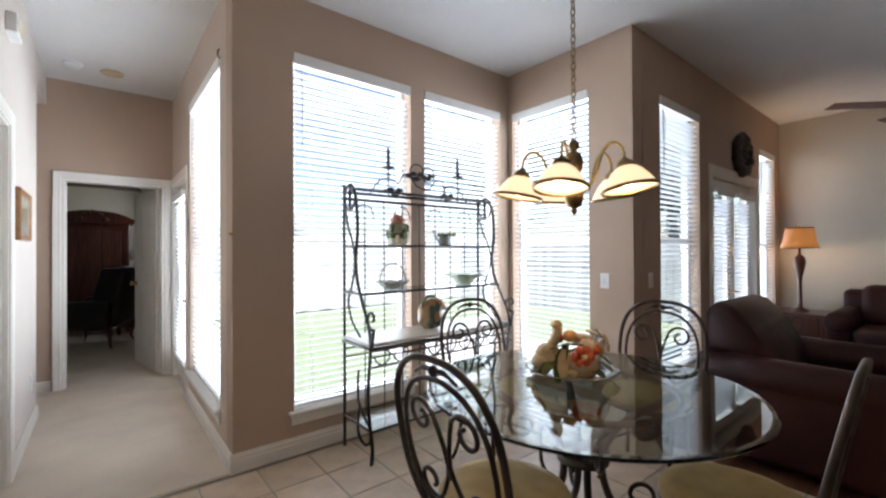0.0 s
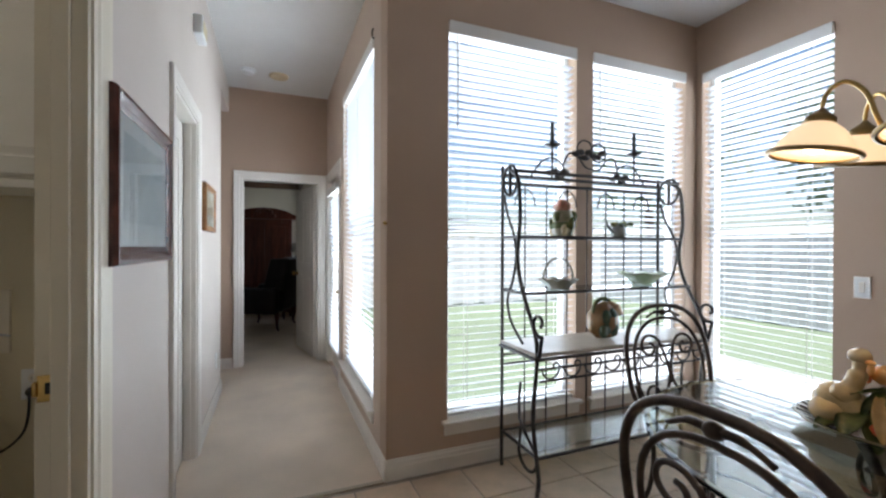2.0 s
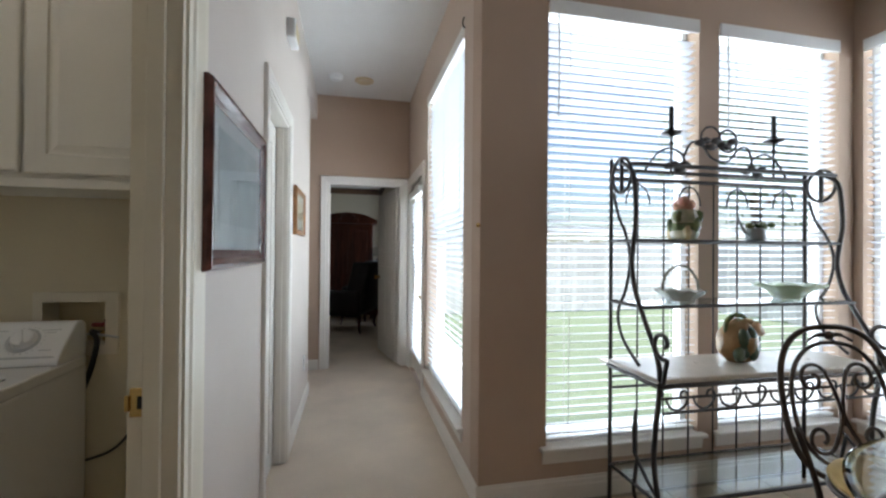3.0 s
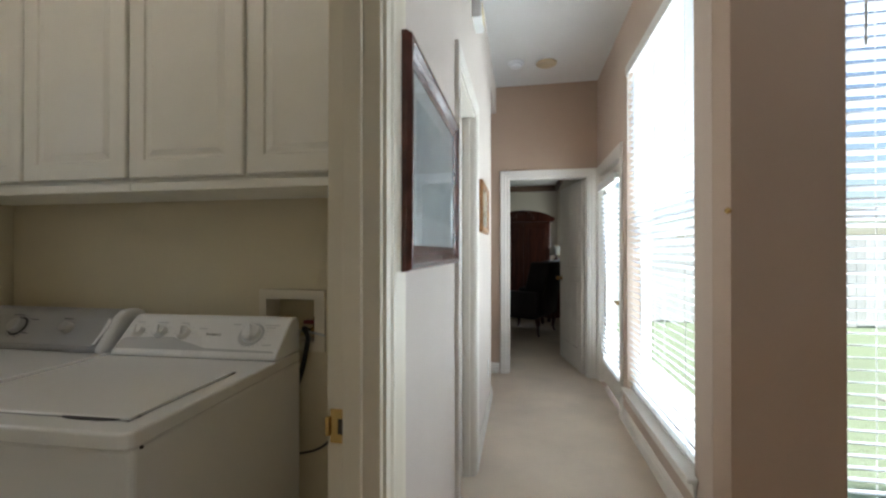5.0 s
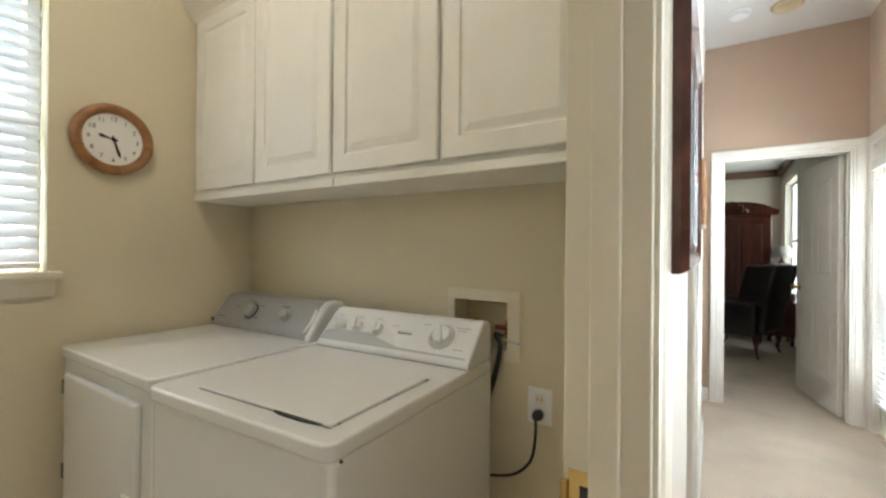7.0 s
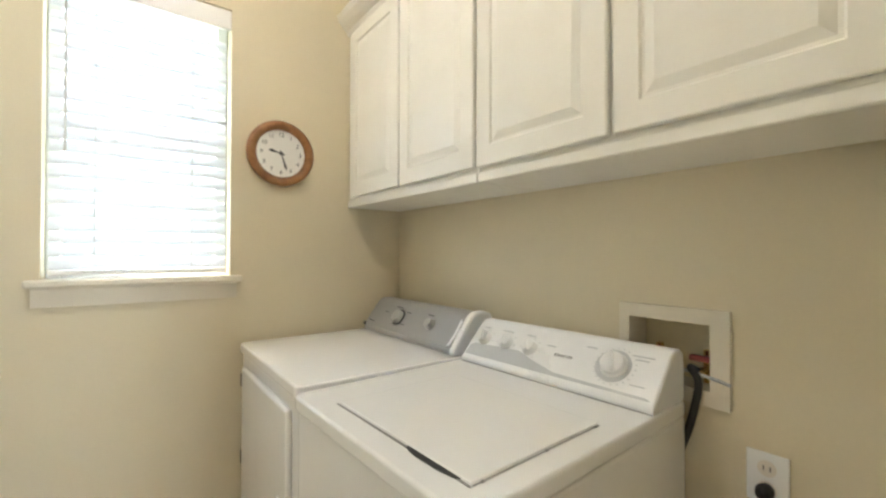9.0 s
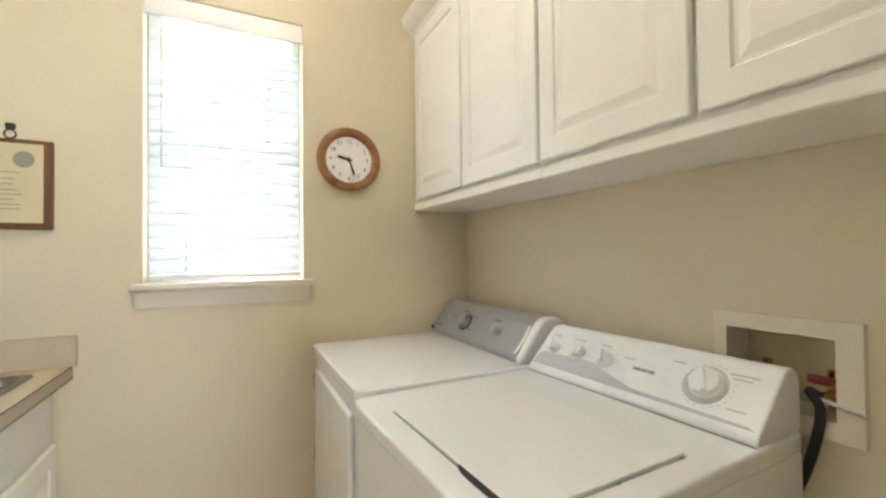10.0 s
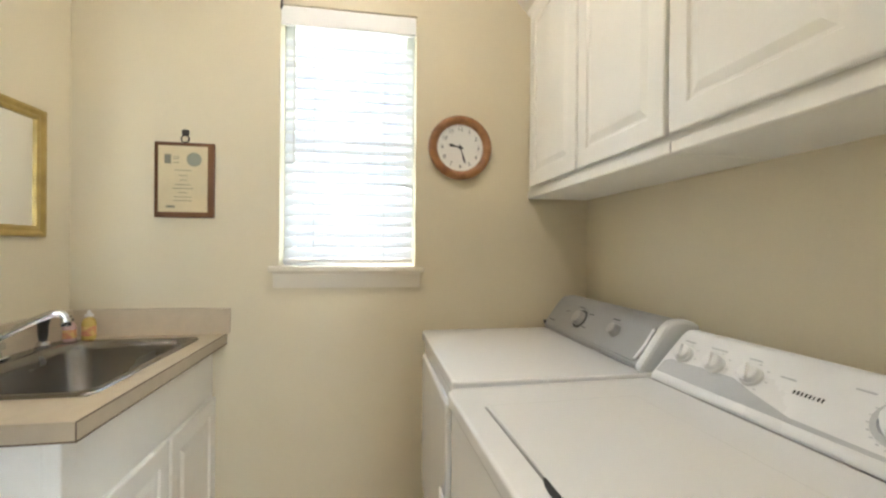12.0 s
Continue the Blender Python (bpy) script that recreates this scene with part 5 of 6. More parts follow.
part("canopy", lathe(bmesh.new(), [(0, H - 1.45 - 0.04), (0.02, H - 1.45 - 0.035), (0.055, H - 1.45 - 0.012), (0.06, H - 1.4501)], 24), BRASS, ch, "", True)

# baker's rack; local x along the wall, y 0 at the rear posts
RX, RY, RW = 0.67, -0.085, 1.24
rk = thing("bakers_rack", (RX, RY, -0.001), 0, "black wrought iron baker's rack with glass and stone shelves", "rack")
FRONT = [(-0.10, 1.71), (-0.165, 1.66), (-0.185, 1.55), (-0.19, 1.42), (-0.175, 1.32), (-0.165, 1.22), (-0.19, 1.10), (-0.25, 0.98), (-0.32, 0.86), (-0.352, 0.76), (-0.345, 0.64), (-0.325, 0.50), (-0.32, 0.36), (-0.345, 0.22), (-0.37, 0.10), (-0.355, 0.008)]
for x in (0.0, RW):
    part("rear_post", tube(bmesh.new(), [(x, 0, 0.004), (x, 0, 1.75)], 0.01013, 8), IRON, rk, "", True)
    part("front_post", tube(bmesh.new(), smooth_line([(x, a, b) for a, b in FRONT], 4), 0.01148, 8), IRON, rk, "", True)
    part("side_ring", tube(bmesh.new(), [(x, -0.085 + 0.072 * math.cos(t), 1.655 + 0.085 * math.sin(t)) for t in [2 * math.pi * j / 24 for j in range(24)]], 0.00877, 7, True), IRON, rk, "", True)
    part("ring_bar", tube(bmesh.new(), [(x, -0.085, 1.57), (x, -0.085, 1.74)], 0.011, 7), IRON, rk, "", True)
    sc = [(x, p[0], p[2]) for p in spiral(-0.37, 0.89, 0.068, 0.015, -110, 230)]
    part("side_scroll", tube(bmesh.new(), smooth_line([(x, -0.37, 0.72), (x, -0.385, 0.79)] + sc, 2), 0.01013, 7), IRON, rk, "", True)
    part("side_scroll", tube(bmesh.new(), smooth_line([(x, -0.02, 1.58), (x, -0.06, 1.46), (x, -0.12, 1.36), (x, -0.15, 1.24), (x, -0.12, 1.10), (x, -0.06, 0.98), (x, -0.10, 0.86), (x, -0.22, 0.76)], 4), 0.0081, 7), IRON, rk, "", True)
    lo = [(x, p[0], p[2]) for p in spiral(-0.27, 0.19, 0.085, 0.085, 20, -200, 16)]
    part("foot_scroll", tube(bmesh.new(), smooth_line([(x, -0.20, 0.55), (x, -0.19, 0.35)] + lo[::-1] + [(x, -0.21, 0.34)], 2), 0.00877, 7), IRON, rk, "", True)
for z, dp, nm in ((0.205, -0.36, "lower"), (1.03, -0.245, "shelf"), (1.335, -0.18, "shelf")):
    bm = bmesh.new()
    for a, b in (((0, 0, z), (RW, 0, z)), ((0, dp, z), (RW, dp, z)), ((0, 0, z), (0, dp, z)), ((RW, 0, z), (RW, dp, z))):
        tube(bm, [a, b], 0.00877, 6)
    part("shelf_frame", bm, IRON, rk)
    part("glass_shelf", box(0.012, RW - 0.012, dp + 0.012, -0.012, z + 0.002, z + 0.009, 0.00135, 1), glass("shelf_glass", (0.86, 0.91, 0.90), 0.09), rk, "clear glass shelf")
part("counter", box(-0.012, RW + 0.012, -0.36, 0.0, 0.715, 0.738, 0.0081, 2), MARBLE, rk, "cream stone counter")
bm = bmesh.new()
for a, b in (((-0.014, 0.003, 0.707), (RW + 0.014, 0.003, 0.707)), ((-0.014, -0.363, 0.707), (RW + 0.014, -0.363, 0.707)), ((-0.014, 0, 0.707), (-0.014, -0.363, 0.707)), ((RW + 0.014, 0, 0.707), (RW + 0.014, -0.363, 0.707))):
    tube(bm, [a, b], 0.010, 7)
part("counter_frame", bm, IRON, rk)
bm = bmesh.new()
for z in (1.70, 1.655):
    for y in ((0.0,) if z < 1.69 else (0.0, -0.16)):
        tube(bm, [(0, y, z), (RW, y, z)], 0.01013, 6)
part("top_rail", bm, IRON, rk)
for k in range(1, 8):
    part("back_bar", tube(bmesh.new(), [(RW * k / 8, 0.0, 0.205), (RW * k / 8, 0.0, 1.655)], 0.00473, 6), IRON, rk, "", True)
for k in (0, 1, 2, 3):
    cx = RW * (2 * k + 1) / 8
    part("back_arch", tube(bmesh.new(), arc(cx, 1.53, 0.07, 0.10, 0, 180, 14), 0.00473, 6), IRON, rk, "", True)
# wine cradle under the counter
bm = bmesh.new()
for z, y in ((0.655, -0.36), (0.60, -0.375), (0.655, -0.02), (0.60, -0.02)):
    tube(bm, [(0.0, y, z), (RW, y, z)], 0.00675, 6)
part("cradle_rail", bm, IRON, rk)
for k in range(9):
    cx = 0.075 + k * (RW - 0.15) / 8
    part("cradle_arc", tube(bmesh.new(), arc(cx, 0.665, 0.055, 0.06, 180, 360, 12, -0.365) + spiral(cx + 0.03, 0.665, 0.025, 0.008, 0, 300, 10, -0.365), 0.0054, 6), IRON, rk, "", True)
# crown
bm = bmesh.new()
mx = RW / 2 + 0.03
tube(bm, arc(mx - 0.05, 1.90, 0.062, 0.062, 0, 360, 20), 0.00607, 6)
tube(bm, arc(mx + 0.06, 1.89, 0.060, 0.060, 0, 360, 20), 0.00607, 6)
tube(bm, smooth_line([(mx - 0.46, 0, 1.70), (mx - 0.38, 0, 1.80), (mx - 0.30, 0, 1.83), (mx - 0.22, 0, 1.79), (mx - 0.24, 0, 1.72), (mx - 0.30, 0, 1.74)], 5), 0.00607, 6)
tube(bm, smooth_line([(mx + 0.46, 0, 1.70), (mx + 0.38, 0, 1.80), (mx + 0.30, 0, 1.83), (mx + 0.22, 0, 1.79), (mx + 0.24, 0, 1.72), (mx + 0.30, 0, 1.74)], 5), 0.00607, 6)
tube(bm, smooth_line([(mx - 0.22, 0, 1.79), (mx - 0.17, 0, 1.87), (mx - 0.10, 0, 1.85), (mx - 0.04, 0, 1.79), (mx + 0.06, 0, 1.78), (mx + 0.13, 0, 1.85), (mx + 0.19, 0, 1.86), (mx + 0.22, 0, 1.79)], 5), 0.00607, 6)
part("crown_scroll", bm, IRON, rk, "", True)
for k, (x, z, n) in enumerate(((mx, 1.87, 7), (mx - 0.25, 1.735, 4), (mx + 0.25, 1.73, 4))):
    bm = bmesh.new()
    for j in range(n):
        blob(bm, (x + 0.035 * (j - n / 2), -0.004, z + 0.018 * math.sin(j * 2.4)), (0.033, 0.014, 0.019), j + k, 0.5)
    part("leaf_ornament", bm, IRON, rk, "", True)
for x in (0.335, 0.995):
    cs = part("candle_holder", lathe(bmesh.new(), [(0.006, 1.70), (0.006, 1.84), (0.014, 1.85), (0.006, 1.86), (0.006, 1.885), (0.046, 1.900), (0.050, 1.908), (0.014, 1.908), (0.015, 1.93), (0, 1.925)], 16, (x, -0.02, 0)), IRON, rk, "", True)
    part("candle", lathe(bmesh.new(), [(0.0135, 1.92), (0.012, 2.035), (0.005, 2.045), (0, 2.05)], 12, (x, -0.02, 0)), mat("dark_wax", (0.03, 0.035, 0.03), 0.4), cs, "dark taper candle", True)

# things on the rack
jr = thing("rooster_jar", (1.065, -0.13, 1.344), 0, "painted ceramic jar with a red fruit lid on the rack shelf", "jar")
part("body", lathe(bmesh.new(), [(0.05, 0), (0.062, 0.02), (0.068, 0.06), (0.062, 0.10), (0.052, 0.125), (0.05, 0.13), (0, 0.13)], 24), mat("jar_glaze", (0.50, 0.42, 0.28), 0.2, hue=(0.25, 0.27, 0.16), scale=22, bump=0.0), jr, "", True)
part("band", lathe(bmesh.new(), [(0.0665, 0.04), (0.0705, 0.05), (0.0705, 0.062), (0.0665, 0.072)], 24), GREEN, jr, "", True)
bm = bmesh.new()
for k in range(5):
    blob(bm, (0.022 * math.cos(k * 1.3), 0.022 * math.sin(k * 1.3), 0.15 + 0.012 * (k % 2)), (0.03, 0.03, 0.026), k, 0.2)
part("lid", bm, mat("faded_rose", (0.55, 0.18, 0.12), 0.3, hue=(0.6, 0.35, 0.22), scale=30), jr, "rose-red fruit lid", True)
part("handle", tube(bmesh.new(), smooth_line([(0.06, 0, 0.10), (0.095, 0, 0.09), (0.09, 0, 0.045), (0.065, 0, 0.03)], 5), 0.006, 7), CREAMY, jr, "", True)
for k in range(9):
    a = 2 * math.pi * k / 9
    part("leaf", blob(bmesh.new(), (0.062 * math.cos(a), 0.062 * math.sin(a), 0.03 + 0.035 * (k % 3)), (0.020, 0.020, 0.030), k + 60, 0.35), GREEN if k % 3 else CREAMY, jr, "", True)
jr.scale = (1.05, 1.05, 1.2)
wc = thing("watering_can_figurine", (1.46, -0.18, 1.344), 0, "small grey watering can figurine on the rack shelf", "figurine")
part("can", lathe(bmesh.new(), [(0.03, 0), (0.034, 0.01), (0.03, 0.045), (0.022, 0.05), (0, 0.05)], 18), mat("pewter", (0.28, 0.29, 0.28), 0.4, metal=0.5), wc, "", True)
part("spout", tube(bmesh.new(), smooth_line([(-0.03, 0, 0.02), (-0.06, 0, 0.045), (-0.085, 0, 0.09)], 4), [0.007] * 5 + [0.005] * 4, 7), mat("pewter_spout", (0.28, 0.29, 0.28), 0.4, metal=0.5), wc, "", True)
bm = bmesh.new()
for k in range(6):
    blob(bm, (-0.03 + 0.02 * k, 0.01 * math.sin(k * 2), 0.06 + 0.014 * math.sin(k * 3.1)), (0.016, 0.012, 0.012), k, 0.4)
part("sprigs", bm, GREEN, wc, "", True)
wc.scale = (1.35, 1.35, 1.35)
bk = thing("porcelain_basket", (0.98, -0.20, 1.039), 0, "white porcelain basket with a tall twisted handle on the rack shelf", "basket")
PORCELAIN = mat("pale_porcelain", (0.52, 0.50, 0.44), 0.25, hue=(0.44, 0.43, 0.36), scale=18, bump=0.0)
bm = lathe(bmesh.new(), [(0.0, 0.004), (0.055, 0.004), (0.055, 0.0), (0.062, 0.0), (0.066, 0.010), (0.080, 0.028), (0.105, 0.050), (0.108, 0.053), (0.102, 0.053), (0.076, 0.034), (0.058, 0.014), (0, 0.010)], 40)
for v in bm.verts:
    if v.co.z > 0.02:
        a = math.atan2(v.co.y, v.co.x)
        v.co.z += 0.006 * math.cos(10 * a) * (v.co.z / 0.05)
        v.co.x *= 1.12
part("bowl", bm, PORCELAIN, bk, "", True)
bm = bmesh.new()
for ph in (0, math.pi):
    tube(bm, [(x + 0.004 * math.cos(i * 1.1 + ph), 0.004 * math.sin(i * 1.1 + ph), z) for i, (x, y, z) in enumerate(arc(0, 0.050, 0.105, 0.125, 0, 180, 40))], 0.0048, 6)
part("handle", bm, mat("bronze_green_glaze", (0.20, 0.19, 0.14), 0.3, hue=(0.34, 0.32, 0.26), scale=30, bump=0.0), bk, "twisted grey-green handle", True)
gbw = thing("glass_bowl", (1.655, -0.19, 1.039), 0, "wide pale green glass bowl with a wavy rim", "bowl")
bm = lathe(bmesh.new(), [(0.0, 0.004), (0.05, 0.004), (0.05, 0), (0.058, 0.0), (0.085, 0.030), (0.115, 0.058), (0.165, 0.076), (0.165, 0.080), (0.112, 0.064), (0.08, 0.036), (0.05, 0.010), (0, 0.010)], 48)
for v in bm.verts:
    if v.co.z > 0.05:
        v.co.z += 0.005 * math.cos(8 * math.atan2(v.co.y, v.co.x))
part("bowl", bm, mat("pale_green_glass", (0.50, 0.56, 0.40), 0.12, hue=(0.40, 0.50, 0.30), scale=15, bump=0.0), gbw, "", True)
bp = thing("rabbit_pot", (1.27, -0.25, 0.738), 0, "brown and green ceramic rabbit pot with a looped handle", "pot")
bm = bmesh.new()
blob(bm, (0, 0, 0.085), (0.105, 0.085, 0.10), 4, 0.25, 3)
for v in bm.verts:
    v.co.z = max(v.co.z, 0.001)
part("body", bm, mat("brown_glaze", (0.36, 0.20, 0.09), 0.2, hue=(0.22, 0.14, 0.06), scale=16, var=0.15), bp, "", True)
bm = bmesh.new()
for k, (x, z, sx, sz) in enumerate(((-0.02, 0.09, 0.05, 0.07), (0.03, 0.06, 0.035, 0.045), (-0.05, 0.045, 0.03, 0.04), (0.02, 0.13, 0.035, 0.03))):
    blob(bm, (x, -0.060, z), (sx, 0.024, sz), k + 20, 0.35)
part("leaves", bm, mat("dark_leaf_glaze", (0.05, 0.085, 0.05), 0.2, hue=(0.09, 0.12, 0.07), scale=24, var=0.2, bump=0.0), bp, "dark green leaves", True)
bm = bmesh.new()
blob(bm, (0.075, -0.025, 0.145), (0.048, 0.038, 0.038), 2, 0.2)
blob(bm, (0.108, -0.035, 0.132), (0.022, 0.020, 0.018), 11, 0.1)
blob(bm, (0.045, -0.02, 0.178), (0.036, 0.014, 0.016), 9, 0.3)
part("rabbit", bm, mat("cream_brown_glaze", (0.50, 0.30, 0.15), 0.2, hue=(0.38, 0.20, 0.10), scale=20), bp, "", True)
bp.scale = (0.95, 0.95, 1.12)
part("handle", tube(bmesh.new(), smooth_line([(-0.075, 0, 0.12), (-0.07, 0, 0.175), (-0.02, 0, 0.205), (0.04, 0, 0.20), (0.07, 0, 0.17)], 5), 0.011, 8), GREEN, bp, "green branch handle", True)


def switch_plate(m, label):
    th = tagged(new("light_switch"), label, "switch")
    th.matrix_world = m
    part("plate", box(-0.036, 0.036, -0.006, 0, -0.058, 0.058, 0.003, 2), PLASTIC, th)
    part("rocker", box(-0.012, 0.012, -0.010, -0.005, -0.028, 0.028, 0.002, 1), TRIM, th)


switch_plate(pose(NOOK_X, -0.975, 1.065, 0, 0, -90), "white light switch on the taupe wall")
switch_plate(pose(2.66, LIV_Y - 0.001, 1.07, 0, 0, 0), "white light switch on the living room wall")
switch_plate(pose(-1.0, 1.62, 0.35, 0, 0, 90), "white cover plate low on the hall wall")


# ---- hall ----
def picture(name, m, w, h, wd, t, frame_mat, mat_mat, art, label, mat_in=0.05, category="picture"):
    th = tagged(new(name), label, category, "hall pictures")
    th.matrix_world = m
    part("frame", frame_ring(bmesh.new(), w, h, wd, t), frame_mat, th)
    part("backing", box(-w / 2 + 0.004, w / 2 - 0.004, -0.006, -0.001, -h / 2 + 0.004, h / 2 - 0.004), BLACK, th)
    part("mount", box(-w / 2 + wd - 0.002, w / 2 - wd + 0.002, -t * 0.55, -0.007, -h / 2 + wd - 0.002, h / 2 - wd + 0.002), mat_mat, th)
    k = wd + mat_in
    part("print", box(-w / 2 + k, w / 2 - k, -t * 0.55 - 0.0012, -t * 0.55 - 0.0002, -h / 2 + k + mat_in * 0.5, h / 2 - k), art, th)
    g = part("glazing", box(-w / 2 + wd - 0.001, w / 2 - wd + 0.001, -t * 0.62 - 0.001, -t * 0.62, -h / 2 + wd - 0.001, h / 2 - wd + 0.001), glass("picture_glass", (0.97, 0.98, 0.98), 0.045), th)
    return th


DARKFRAME = wood("dark_red_frame", (0.06, 0.018, 0.014), (0.13, 0.04, 0.028), 0.25, (4, 4, 4), 5)
# mount and print colours hold the bluish-grey reflection of the picture glass
picture("framed_picture", pose(-1.0, -0.505, 1.468, 0, 0, 90), 0.68, 0.50, 0.055, 0.036, DARKFRAME, mat("reflection_blue_mount", (0.64, 0.69, 0.70), 0.8), mat("reflection_grey_print", (0.36, 0.42, 0.45), 0.8, hue=(0.60, 0.65, 0.65), scale=5, fine=40), "landscape print with pale mount, tinted with a glass reflection, in a dark red wooden frame")
picture("framed_picture", pose(-1.0, 1.13, 1.54, 0, 0, 90), 0.50, 0.32, 0.04, 0.028, OAK, mat("cream_mount", (0.75, 0.70, 0.58), 0.8), mat("warm_print", (0.55, 0.42, 0.27), 0.8, hue=(0.65, 0.58, 0.42), scale=8, fine=50), "small warm-toned print in an oak frame")
bell = thing("door_chime", (-1.0, 0.62, 2.50), 90, "white door chime box high on the hall wall", "door chime")
part("box", box(-0.09, 0.09, -0.05, 0, 0.0, 0.11, 0.008, 3), PLASTIC, bell)
part("grille", box(-0.07, 0.07, -0.053, -0.049, 0.02, 0.09, 0.002, 1), PAPER, bell)
sm = thing("smoke_detector", (-0.79, 2.14, H), 0, "round white smoke detector on the ceiling", "smoke detector")
part("base", lathe(bmesh.new(), [(0.07, 0), (0.07, -0.012), (0.06, -0.016), (0, -0.016)], 28), PLASTIC, sm, "", True)
part("cover", lathe(bmesh.new(), [(0.055, -0.015), (0.054, -0.035), (0.045, -0.042), (0, -0.044)], 28), PLASTIC, sm, "", True)
vd = thing("ceiling_speaker", (-0.52, 2.19, H), 0, "round yellowed ceiling fitting", "ceiling fitting")
part("ring", lathe(bmesh.new(), [(0.09, 0), (0.09, -0.012), (0.075, -0.02), (0.07, -0.014), (0.0, -0.014)], 30), mat("yellowed_plastic", (0.66, 0.54, 0.34), 0.5), vd, "", True)
hk = thing("brass_knob", (-0.010, -0.010, 1.405), 45, "small brass tie-back knob on the wall corner", "knob")
part("knob", lathe(bmesh.new(), [(0.004, 0.0145), (0.004, 0.004), (0.010, -0.002), (0.011, -0.010), (0.006, -0.016), (0, -0.017)], 16, (0, 0, 0), "x"), BRASS, hk, "", True)

# closet door, shut
cd = thing("door_closet", (-1.068, 0.036, 0.006), 0, "white panelled closet door, shut", "door", kind="structure")
ob = panel_door("leaf", 0.617, 1.99, 0.035, cd, TRIM, (0, 0, 0), 90, 0.11)
part("door_knob", lathe(bmesh.new(), [(0.011, 0.0), (0.011, 0.02), (0.026, 0.032), (0.027, 0.05), (0.018, 0.06), (0, 0.062)], 20, (0.0, 0.06, 0.93), "x"), BRASS, cd, "brass knob", True)


def glazed_door(name, m, w, h, label, handle_u, leaf_t=0.04, tilt=-30, blind_at=-0.055, power=20):
    """A door leaf with one long pane and a slatted blind on its room side. Local x along the wall, y outwards."""
    th = tagged(new(name), label, "door", kind="structure")
    th.matrix_world = m
    s = 0.115
    bm = bmesh.new()
    for a in ((0.0, s, 0.0, h), (w - s, w, 0.0, h), (s, w - s, 0.0, 0.22), (s, w - s, h - 0.13, h)):
        bx(bm, a[0], a[1], 0.01, 0.01 + leaf_t, a[2], a[3], 0.003, 1)
    part("leaf", bm, TRIM, th)
    p = part("pane", box(s - 0.005, w - s + 0.005, 0.028, 0.034, 0.215, h - 0.125), PANE, th)
    p.visible_shadow = False
    if handle_u is not None:
        bm = bmesh.new()
        bx(bm, handle_u - 0.018, handle_u + 0.018, 0.004, 0.012, 0.80, 0.96, 0.004, 2)
        tube(bm, smooth_line([(handle_u, 0.008, 0.85), (handle_u, -0.05, 0.85), (handle_u + 0.03, -0.055, 0.85), (handle_u + 0.10, -0.052, 0.845)], 5), 0.009, 8)
        part("lever_handle", bm, BRASS, th, "brass lever handle", True)
        part("deadbolt", lathe(bmesh.new(), [(0.024, 0.012), (0.024, -0.004), (0.018, -0.012), (0, -0.012)], 18, (handle_u, 0, 1.02), "y"), BRASS, th, "", True)
    blind("door_blind", m @ Matrix.Translation((s - 0.03, -0.05, 0)), w - 2 * s + 0.06, 0.20, h - 0.10, tilt, "white slatted blind on a glazed door", False)
    daylight(name + "_daylight", m @ Matrix.Translation((w / 2, 0.12, h / 2 + 0.05)) @ pose(0, 0, 0, -90, 0, 0), w - 2 * s, h - 0.4, power)
    return th


glazed_door("door_patio", pose(0.03, 2.585, 0.012, 0, 0, -90), 0.87, 1.975, "white glazed patio door with a blind, shut", 0.79, power=HALL_P * 0.5)
jambs("jamb_patio_door", "x", 0.0, 0.15, 1.70, 2.60, 2.005)
glazed_door("door_french_left", pose(3.968, LIV_Y + 0.04, 0.012), 0.655, 2.0, "white glazed french door with a blind, shut", 0.60, power=LIV_P * 0.5)
glazed_door("door_french_right", pose(4.627, LIV_Y + 0.04, 0.012), 0.655, 2.0, "white glazed french door with a blind, shut", None, power=LIV_P * 0.5)
jambs("jamb_french_door", "y", LIV_Y, LIV_Y + 0.15, 3.95, 5.30, 2.03)

def panelled_leaf(th, w, h, paint=TRIM):
    """A four-panel door leaf with knobs and hinges; the hinge side is at local x 0."""
    part("leaf", box(0.0, w, 0.0, 0.035, 0.0, h, 0.003, 1), paint, th)
    m = w / 2
    for y in (-0.004, 0.035):
        for u0, u1, z0, z1 in ((0.11, m - 0.04, 0.22, 0.92), (m + 0.04, w - 0.11, 0.22, 0.92), (0.11, m - 0.04, 1.06, h - 0.145), (m + 0.04, w - 0.11, 1.06, h - 0.145)):
            bm = box(u0, u1, y, y + 0.004, z0, z1, 0.001, 1)
            face = (min if y < 0 else max)(bm.faces, key=lambda f: f.calc_center_median().y + (-1 if y < 0 else 1) * f.calc_area())
            bmesh.ops.inset_region(bm, faces=[face], thickness=0.016, depth=0.0)
            bmesh.ops.inset_region(bm, faces=[face], thickness=0.01, depth=-0.005)
            bmesh.ops.inset_region(bm, faces=[face], thickness=0.02, depth=0.004)
            part("panel", bm, paint, th)
    bm = bmesh.new()
    for y, s in ((0.0, -1), (0.035, 1)):
        lathe(bm, [(0.03, y), (0.03, y + s * 0.005), (0.011, y + s * 0.008), (0.011, y + s * 0.03), (0.027, y + s * 0.04), (0.027, y + s * 0.055), (0.015, y + s * 0.064), (0, y + s * 0.065)], 20, (w - 0.067, 0, 0.93), "y")
    part("door_knob", bm, BRASS, th, "brass knob", True)
    for z in (0.2, 1.0, 1.78):
        part("hinge", tube(bmesh.new(), [(-0.004, -0.006, z), (-0.004, -0.006, z + 0.09)], 0.007, 8), BRASS, th)


bd = thing("door_bedroom", (-0.108, 2.79, 0.012), 101, "white panelled bedroom door, standing open", "door", kind="structure")
panelled_leaf(bd, 0.762, 1.975)
